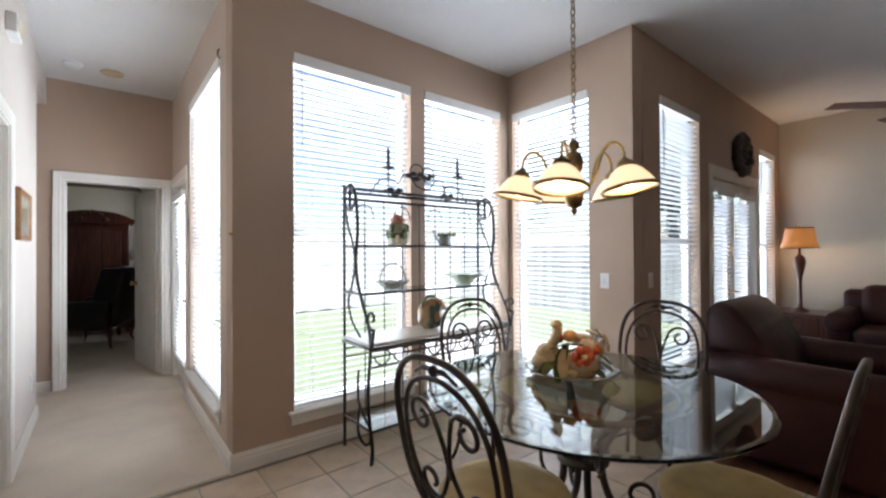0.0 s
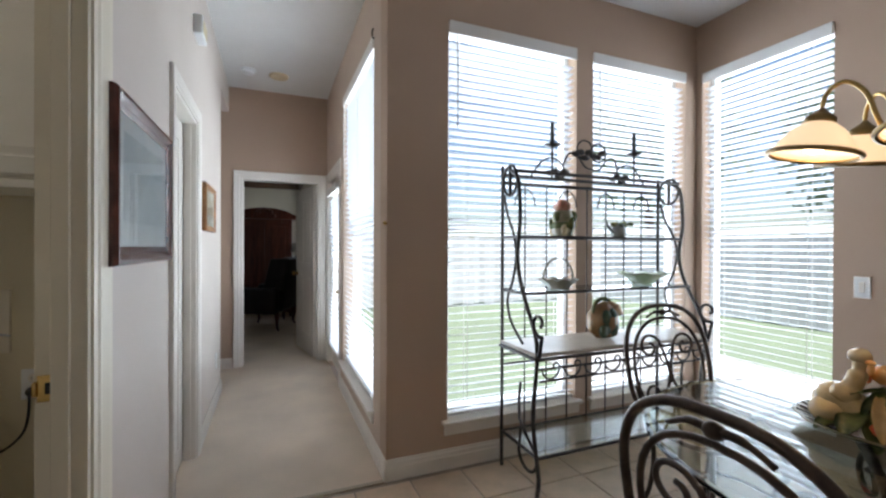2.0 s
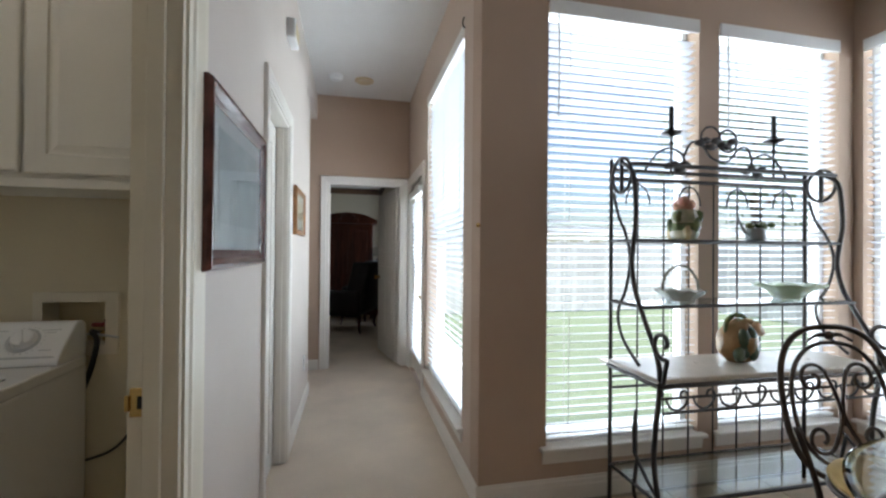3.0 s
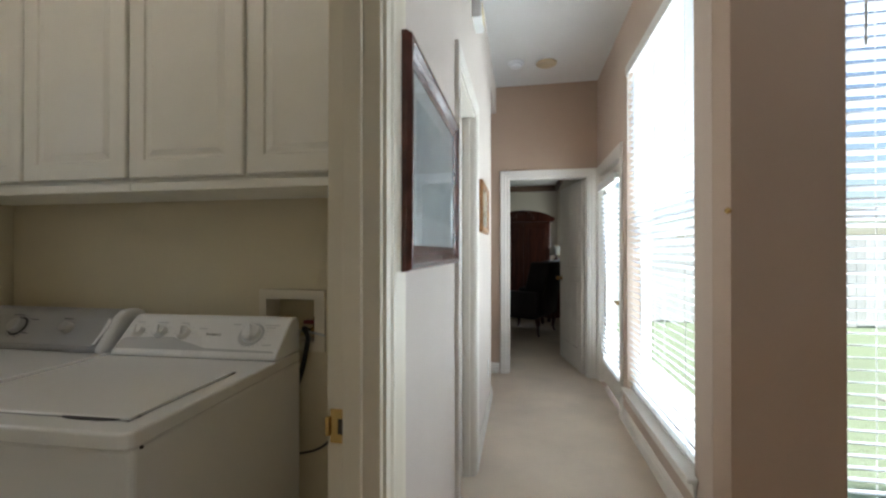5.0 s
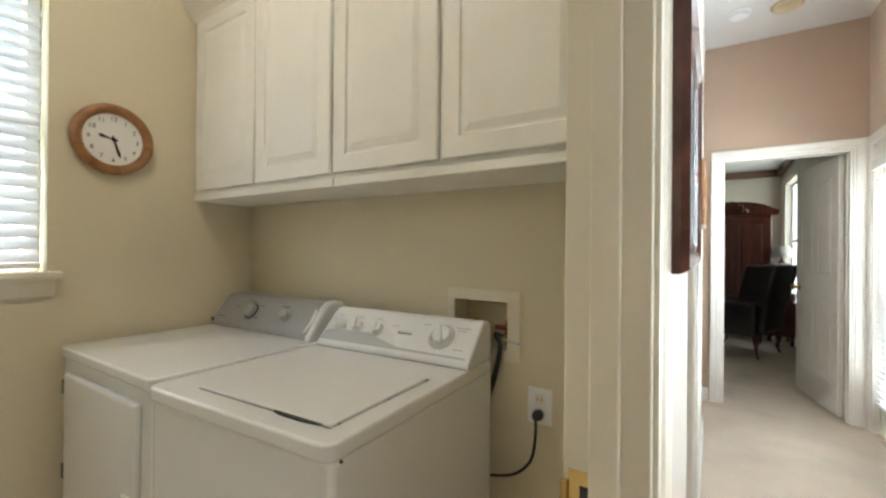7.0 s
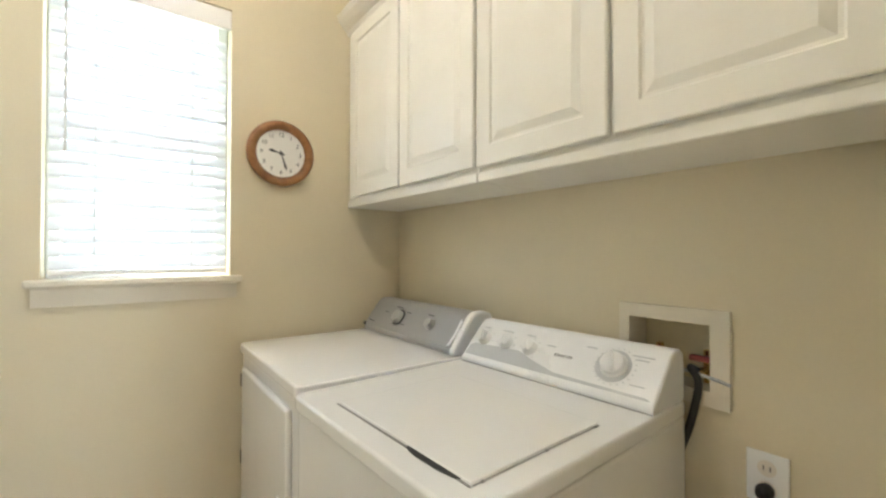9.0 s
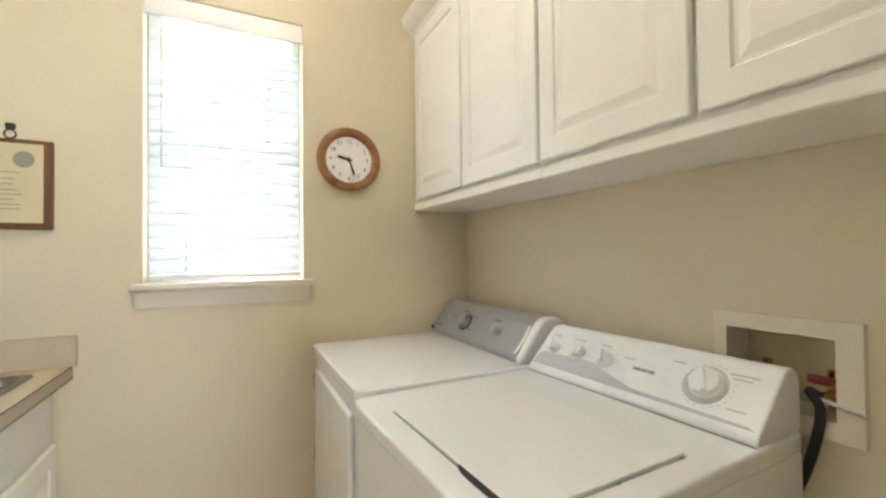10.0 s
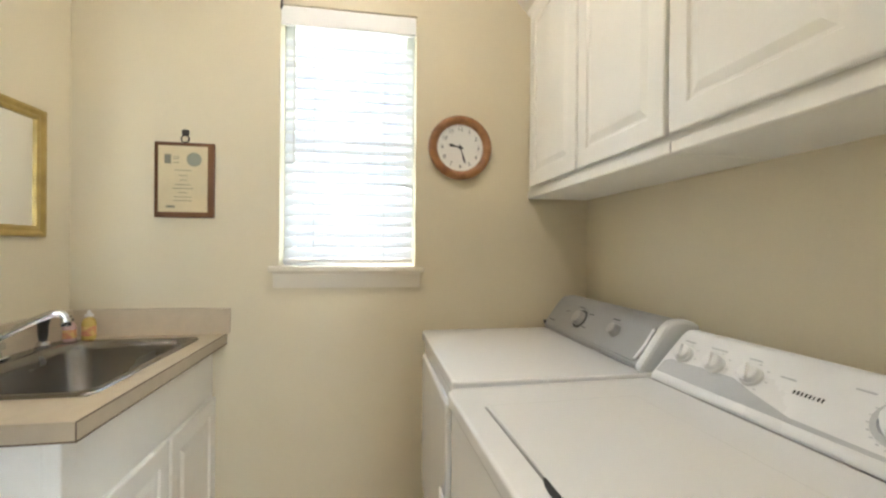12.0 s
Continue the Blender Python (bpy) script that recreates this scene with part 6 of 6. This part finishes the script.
ld = thing("door_laundry", (-1.112, -1.722, 0.012), 188, "cream panelled laundry door, standing open inside the room", "door", kind="structure")
panelled_leaf(ld, 0.775, 2.0, SILL_PAINT)

# ---- bedroom ----
for nm, a in (("trim_crown_north", (-4.0, 0.0, 7.24, 7.3)), ("trim_crown_east", (-0.06, 0.0, 2.81, 7.239))):
    tagged(part(nm, box(*a, 2.50, 2.62, 0.02, 2), wood("walnut_trim", (0.10, 0.05, 0.03), (0.20, 0.11, 0.07))), "brown wooden crown moulding under the bedroom ceiling", "moulding", kind="structure")
ar = thing("armoire", (-0.70, 6.25, -0.0), 0, "dark mahogany armoire with an arched carved crest", "armoire")
part("body", box(-0.46, 0.46, -0.28, 0.30, 0.55, 1.78, 0.008, 2), MAHOGANY, ar)
part("base", box(-0.49, 0.49, -0.31, 0.30, 0.12, 0.55, 0.02, 3), MAHOGANY, ar)
bm = bmesh.new()
prism(bm, [(-0.52, 1.78), (0.52, 1.78), (0.54, 1.84), (0.50, 1.86)] + [(0.48 * math.cos(radians(a)), 1.86 + 0.12 * math.sin(radians(a)) ** 1.5) for a in range(10, 171, 10)] + [(-0.50, 1.86), (-0.54, 1.84)], "y", -0.34, 0.28)
part("crest", bm, MAHOGANY, ar)
bm = bmesh.new()
for k in range(7):
    blob(bm, (0.05 * (k - 3), -0.345, 1.95 - 0.012 * (k - 3) ** 2), (0.035, 0.02, 0.035), k, 0.4)
part("carving", bm, MAHOGANY, ar, "", True)
for u in (-0.445, 0.005):
    ob = panel_door("door", 0.44, 1.16, 0.022, ar, MAHOGANY, (u, -0.303, 0.585), 0, 0.07)
for u in (-0.44, 0.44):
    for v in (-0.26, 0.26):
        part("foot", lathe(bmesh.new(), [(0.02, 0), (0.03, 0.02), (0.022, 0.05), (0.04, 0.10), (0.045, 0.125)], 14, (u, v, 0)), MAHOGANY, ar, "", True)
for z in (0.18, 0.37):
    part("drawer", box(-0.45, 0.45, -0.325, -0.308, z, z + 0.16, 0.006, 2), MAHOGANY, ar)

wcx = thing("wing_chair", (-0.64, 5.02, 0), 66, "black leather wing chair with dark wooden legs", "armchair")
part("seat", box(-0.30, 0.30, -0.30, 0.34, 0.26, 0.46, 0.05, 4), BLACK_LEATHER, wcx, "", True)
part("seat_cushion", box(-0.24, 0.24, -0.20, 0.36, 0.44, 0.56, 0.045, 4), BLACK_LEATHER, wcx, "", True)
bm = box(-0.30, 0.30, -0.36, -0.22, 0.30, 1.14, 0.06, 4)
for v in bm.verts:
    v.co.y -= 0.14 * max(0, v.co.z - 0.4)
    if v.co.z > 0.95:
        v.co.z -= 0.35 * v.co.x ** 2
part("backrest", bm, BLACK_LEATHER, wcx, "", True)
for s in (-1, 1):
    bm = box(s * 0.36 - 0.06, s * 0.36 + 0.06, -0.32, 0.32, 0.26, 0.66, 0.05, 4)
    part("armrest", bm, BLACK_LEATHER, wcx, "", True)
    bm = box(s * 0.33 - 0.035, s * 0.33 + 0.035, -0.38, -0.08, 0.62, 1.10, 0.03, 4)
    for v in bm.verts:
        v.co.y -= 0.10 * max(0, v.co.z - 0.6)
        if v.co.z > 1.0:
            v.co.y -= 0.06
    part("wing", bm, BLACK_LEATHER, wcx, "", True)
    for v in (-0.27, 0.28):
        part("leg", tube(bmesh.new(), smooth_line([(s * 0.30, v, 0.27), (s * 0.33, v * 1.08, 0.18), (s * 0.31, v * 1.05, 0.08), (s * 0.33, v * 1.15, 0.004)], 4), [0.035] * 5 + [0.022] * 4 + [0.016] * 4, 8), MAHOGANY, wcx, "", True)
ns = thing("nightstand", (-0.215, 5.9, 0), 0, "dark mahogany nightstand beside the window", "nightstand")
part("body", box(-0.20, 0.20, -0.20, 0.20, 0.12, 0.70, 0.006, 2), MAHOGANY, ns)
part("drawer", box(-0.18, 0.18, -0.212, -0.199, 0.48, 0.66, 0.004, 2), MAHOGANY, ns)
for u in (-0.17, 0.17):
    for v in (-0.17, 0.17):
        part("leg", box(u - 0.02, u + 0.02, v - 0.02, v + 0.02, 0, 0.125, 0.004, 1), MAHOGANY, ns)
LINEN = mat("linen_shade", (0.62, 0.58, 0.50), 0.8, fine=260, bump=0.2)


def table_lamp(at, label, shade, h=0.72, body=MAHOGANY, sr=0.17, trim=None):
    th = thing("table_lamp", at, 0, label, "lamp")
    part("base", lathe(bmesh.new(), [(0.085, 0), (0.085, 0.015), (0.06, 0.028), (0.024, 0.05), (0.02, 0.10), (0.018, h * 0.34), (0.024, h * 0.40), (0.046, h * 0.50), (0.058, h * 0.58), (0.048, h * 0.635), (0.022, h * 0.66), (0.012, h * 0.68), (0.009, h * 0.95), (0, h * 0.95)], 24), body, th, "", True)
    sd = part("shade", lathe(bmesh.new(), [(sr, h * 0.74), (sr * 0.84, h * 0.83), (sr * 0.72, h * 0.98), (sr * 0.71, h * 0.98), (sr * 0.83, h * 0.83), (sr * 0.985, h * 0.74)], 32), shade, th, "fabric shade", True)
    if trim:
        for r, z in ((sr, 0.742), (sr * 0.72, 0.978)):
            part("trim_band", tube(bmesh.new(), [(r * math.cos(2 * math.pi * i / 32), r * math.sin(2 * math.pi * i / 32), h * z) for i in range(32)], 0.006, 6, True), trim, sd, "dark braid trim", True)
    part("finial", lathe(bmesh.new(), [(0.004, h * 0.94), (0.009, h * 1.0), (0.006, h * 1.03), (0, h * 1.05)], 12), BRASS, th, "", True)
    return th


table_lamp((-0.14, 5.9, 0.70), "table lamp with a pale linen shade on the nightstand", LINEN, 0.66, MAHOGANY, 0.125)

# ---- living room ----
def sofa(at, turn, w, label, name="sofa", reclined=False):
    """A rolled-arm leather sofa; the sitter looks to local -y, the back is at +y."""
    th = thing(name, at, turn, label, "sofa", "leather seating")
    part("base", box(-w / 2 + 0.05, w / 2 - 0.05, -0.42, 0.42, 0.06, 0.32, 0.03, 3), LEATHER, th, "", True)
    n = 1 if w < 1.4 else 2
    cw = (w - 0.44) / n
    for i in range(n):
        x = -w / 2 + 0.22 + i * cw
        part("seat_cushion", box(x + 0.004, x + cw - 0.004, -0.47, 0.22, 0.31, 0.48, 0.05, 4), LEATHER, th, "", True)
        if reclined:
            bm = prism(bmesh.new(), [(0.38, 0.40), (0.46, 0.66), (0.49, 0.86), (0.46, 0.94), (0.38, 0.96), (0.30, 0.91), (0.21, 0.79), (0.13, 0.66), (0.09, 0.55), (0.10, 0.46), (0.15, 0.42)], "x", x - 0.05, x + cw + 0.05, 0.045)
        else:
            bm = box(x + 0.002, x + cw - 0.002, 0.12, 0.36, 0.46, 0.90, 0.09, 5)
            for v in bm.verts:
                v.co.y += 0.22 * (v.co.z - 0.46)
        part("back_cushion", bm, LEATHER, th, "", True)
    bm = box(-w / 2 + 0.06, w / 2 - 0.06, 0.30, 0.50, 0.10, 0.66 if reclined else 0.84, 0.07, 4)
    part("backrest", bm, LEATHER, th, "", True)
    for s in (-1, 1):
        bm = box(s * (w / 2 - 0.12) - 0.10, s * (w / 2 - 0.12) + 0.10, -0.46, 0.46, 0.06, 0.54, 0.03, 3)
        part("armrest", bm, LEATHER, th, "", True)
        part("arm_roll", lathe(bmesh.new(), [(0.0, -0.475), (0.10, -0.475), (0.115, -0.46), (0.115, 0.44), (0.09, 0.47), (0, 0.47)], 20, (s * (w / 2 - 0.12), 0, 0.535), "y"), LEATHER, th, "rolled arm", True)
        for v in (-0.38, 0.38):
            part("foot", lathe(bmesh.new(), [(0.025, 0), (0.035, 0.03), (0.03, 0.065)], 12, (s * (w / 2 - 0.14), v, 0)), MAHOGANY, th, "", True)
    return th


sofa((2.97, -2.09, 0.0), 0, 1.20, "oxblood leather armchair with rolled arms and a leaning pillow back", "leather_armchair", True)
sofa((5.78, -2.62, 0.0), -90, 1.70, "oxblood leather loveseat with rolled arms against the wall", "loveseat")
ot = thing("ottoman", (4.25, -2.35, 0), 0, "oxblood leather ottoman beside the armchair", "ottoman", "leather seating")
part("cushion", box(-0.42, 0.42, -0.32, 0.32, 0.26, 0.46, 0.06, 4), LEATHER, ot, "", True)
part("base", box(-0.40, 0.40, -0.30, 0.30, 0.07, 0.27, 0.03, 3), LEATHER, ot, "", True)
for u in (-0.34, 0.34):
    for v in (-0.25, 0.25):
        part("foot", lathe(bmesh.new(), [(0.025, 0), (0.035, 0.03), (0.03, 0.075)], 12, (u, v, 0)), MAHOGANY, ot, "", True)
stb = thing("end_table", (5.82, -1.52, 0), 0, "dark wooden end table beside the loveseat", "table")
part("top", box(-0.30, 0.30, -0.26, 0.26, 0.545, 0.575, 0.008, 2), MAHOGANY, stb)
part("apron", box(-0.27, 0.27, -0.23, 0.23, 0.32, 0.545), MAHOGANY, stb)
dw = part("drawer", box(-0.282, -0.27, -0.19, 0.19, 0.345, 0.525, 0.004, 1), MAHOGANY, stb)
part("pull", tube(bmesh.new(), [(-0.292, 0.03 * math.cos(t), 0.43 + 0.022 * math.sin(t)) for t in [2 * math.pi * i / 14 for i in range(14)]], 0.004, 6, True), BRASS, dw, "brass ring pull", True)
part("lower_shelf", box(-0.27, 0.27, -0.23, 0.23, 0.16, 0.185, 0.004, 1), MAHOGANY, stb)
for u in (-0.26, 0.26):
    for v in (-0.22, 0.22):
        part("leg", box(u - 0.022, u + 0.022, v - 0.022, v + 0.022, 0, 0.545, 0.005, 1), MAHOGANY, stb)
table_lamp((5.80, -1.50, 0.575), "table lamp with a glowing amber shade and dark turned base", glow("lit_amber_shade", (1.0, 0.40, 0.10), 0.08, (0.42, 0.15, 0.04)), 1.0, MAHOGANY, 0.185, mat("dark_braid", (0.10, 0.045, 0.02), 0.9, var=0.1))
bulb("lamp_bulb", (5.80, -1.50, 1.36), 6.0, (1.0, 0.72, 0.44), 0.10)
bk = thing("book", (5.70, -1.54, 0.185), 0, "closed white book on the end table shelf", "book")
part("cover", box(-0.12, 0.12, -0.16, 0.16, 0, 0.03, 0.003, 1), WHITE, bk)
part("page_block", box(-0.117, 0.123, -0.157, 0.157, 0.004, 0.026), PAPER, bk)
orn = thing("wall_ornament", (4.72, LIV_Y - 0.001, 2.31), 0, "dark carved oval wall ornament above the french doors", "wall ornament")
for k in range(22):
    a = 2 * math.pi * k / 22
    part("leaf", blob(bmesh.new(), (0.19 * math.cos(a), -0.04, 0.18 * math.sin(a)), (0.055, 0.045, 0.06), k, 0.5), IRON, orn, "", True)
for k in range(9):
    part("rosette", blob(bmesh.new(), (0.10 * math.cos(k * 2.2), -0.06, 0.07 * math.sin(k * 1.7)), (0.06, 0.05, 0.045), k + 50, 0.5), IRON, orn, "", True)
fan = thing("ceiling_fan", (5.05, -2.78, 0.06), 0, "dark ceiling fan with five wooden blades, at rest", "ceiling fan")
part("rod", tube(bmesh.new(), [(0, 0, H - 0.06), (0, 0, 2.68)], 0.014, 10), IRON, fan)
part("canopy", lathe(bmesh.new(), [(0.0, H - 0.13), (0.03, H - 0.12), (0.07, H - 0.061)], 20), IRON, fan, "", True)
part("motor", lathe(bmesh.new(), [(0, 2.54), (0.07, 2.55), (0.11, 2.58), (0.11, 2.65), (0.06, 2.69), (0, 2.69)], 24), IRON, fan, "", True)
for k in range(5):
    bm = box(0.20, 0.84, -0.065, 0.065, 2.598, 2.606, 0.003, 1)
    bx(bm, 0.09, 0.24, -0.02, 0.02, 2.60, 2.612)
    ob = part("blade", bm, MAHOGANY, fan)
    ob.matrix_local = pose(0, 0, 0, 8, 0, 136 + 72 * k)


# ---- outside ----
tagged(part("ground", box(-400, 400, -400, 400, -0.5, -0.2), LAWN), "green lawn round the house", "lawn", kind="structure")


def fence(name, at, turn, n):
    th = thing(name, at, turn, "weathered wooden board fence across the lawn, paled blue-grey for haze", "fence")
    for k in range(0, n + 1, 16):
        part("post", box(k * 0.15 - 0.05, k * 0.15 + 0.05, 0.02, 0.12, 0, 1.8), FENCE, th)
    for z in (0.4, 1.4):
        part("rail", box(0, n * 0.15, 0.0, 0.04, z, z + 0.09), FENCE, th)
    me = None
    for k in range(n):
        if me is None:
            ob = part("board", box(0.004, 0.146, -0.02, 0.0, 0.03, 1.75), FENCE, th)
            me = ob.data
        else:
            ob = new("board", me)
            ob.parent = th
        ob.location = (k * 0.15, 0, 0.02 * math.sin(k * 4.7))
    return th


fence("garden_fence", (0.4, 7.6, -0.2), 0, 54)
fence("garden_fence", (8.5, 7.6, -0.2), -90, 64)
fence("garden_fence", (-8.0, -6.0, -0.2), 90, 70)


def leaves(th, name, rnd, count, r, rz, cz, seed, s0, s1):
    """Many small four-cornered leaves in an uneven, gappy mass."""
    verts, faces = [], []
    for k in range(count):
        d = Vector((rnd.gauss(0, 1), rnd.gauss(0, 1), rnd.gauss(0, 1))).normalized() * (rnd.random() ** 0.4)
        bump = 1 + 0.35 * noise.noise(d * 2.3 + Vector((seed, 0, 0)))
        c = Vector((d.x * r, d.y * r, d.z * rz)) * bump + Vector((0, 0, cz))
        u = Vector((rnd.gauss(0, 1), rnd.gauss(0, 1), rnd.gauss(0, 1))).normalized()
        v = u.orthogonal().normalized()
        s = rnd.uniform(s0, s1)
        i = len(verts)
        verts += [c - u * s, c + v * s * 0.5, c + u * s, c - v * s * 0.5 + u.cross(v) * s * 0.2]
        faces.append((i, i + 1, i + 2, i + 3))
    me = bpy.data.meshes.new(name)
    me.from_pydata([tuple(v) for v in verts], [], faces)
    me.materials.append(LEAF)
    ob = new(name, me)
    ob.parent = th
    return ob


def tree(at, h, r, seed):
    """A tapered trunk with limbs and a crown of many leaf clumps."""
    th = thing("tree", at, 0, "leafy garden tree near the board fence", "tree", "garden trees")
    rnd = random.Random(seed)
    bm = tube(bmesh.new(), smooth_line([(0, 0, 0), (0.08, 0.05, h * 0.25), (-0.05, 0.1, h * 0.5), (0.1, 0, h * 0.85)], 4), [0.22 - 0.013 * i for i in range(13)], 8)
    for k in range(7):
        a, z = rnd.uniform(0, 6.28), h * rnd.uniform(0.35, 0.65)
        tube(bm, [(0, 0, z), (0.5 * r * math.cos(a), 0.5 * r * math.sin(a), z + 0.6), (0.9 * r * math.cos(a), 0.9 * r * math.sin(a), z + 1.1)], [0.08, 0.05, 0.02], 6)
    part("trunk", bm, BARK, th)
    leaves(th, "crown", rnd, 4200, r, h * 0.34, h * 0.68, seed, 0.08, 0.20)


tree((11.5, 8.5, -0.2), 7.5, 2.8, 2)
tree((13.5, 3.0, -0.2), 7.0, 2.6, 3)
tagged(part("walkway", box(0.152, 0.95, 1.70, 7.2, -0.26, -0.175, 0.008, 1), CONCRETE), "pale concrete walk outside the patio door", "walkway", kind="structure")
tagged(part("patio", box(2.7, 5.0, -1.03, 3.2, -0.26, -0.17, 0.008, 1), CONCRETE), "pale concrete patio beside the house", "patio", kind="structure")


# ---- floor tiles, one by one ----
tile_mesh = {}


def tile(w, d, seed):
    key = (round(w, 3), round(d, 3), seed)
    if key not in tile_mesh:
        bm = bmesh.new()
        lo, hi, e = -0.02, 0.0, 0.003
        ring0 = [bm.verts.new((x, y, lo)) for x, y in ((0, 0), (w, 0), (w, d), (0, d))]
        ring1 = [bm.verts.new((x, y, hi - e)) for x, y in ((0, 0), (w, 0), (w, d), (0, d))]
        ring2 = [bm.verts.new((x, y, hi)) for x, y in ((e, e), (w - e, e), (w - e, d - e), (e, d - e))]
        for p, q in ((ring0, ring1), (ring1, ring2)):
            for i in range(4):
                bm.faces.new((p[i], p[(i + 1) % 4], q[(i + 1) % 4], q[i]))
        bm.faces.new(ring2)
        me = bpy.data.meshes.new("tile")
        bm.to_mesh(me)
        bm.free()
        me.materials.append(TILE)
        tile_mesh[key] = me
    return tile_mesh[key]


tile_floor = bpy.data.objects["floor"]
PITCH, JOINT = 0.305, 0.008
xs = [0.125 + PITCH * k for k in range(-4, 8)]
ys = [-0.035 - PITCH * k for k in range(-1, 20)]
rng = random.Random(4)
for i, x in enumerate(xs):
    for y in ys:
        x0, x1 = max(x, -1.0) + JOINT / 2, min(x + PITCH, TILE_END) - JOINT / 2
        y0, y1 = y - PITCH + JOINT / 2, min(y, -0.016) - JOINT / 2
        if x1 - x0 < 0.02 or y1 - y0 < 0.012 or y0 < -6:
            continue
        ob = new("tile", tile(x1 - x0, y1 - y0, 0))
        ob.parent = tile_floor
        ob.location = (x0, y0, -0.0008 + rng.uniform(-0.0008, 0.0004))
        ob.rotation_euler = (rng.uniform(-0.001, 0.001), rng.uniform(-0.001, 0.001), rng.uniform(-0.003, 0.003))
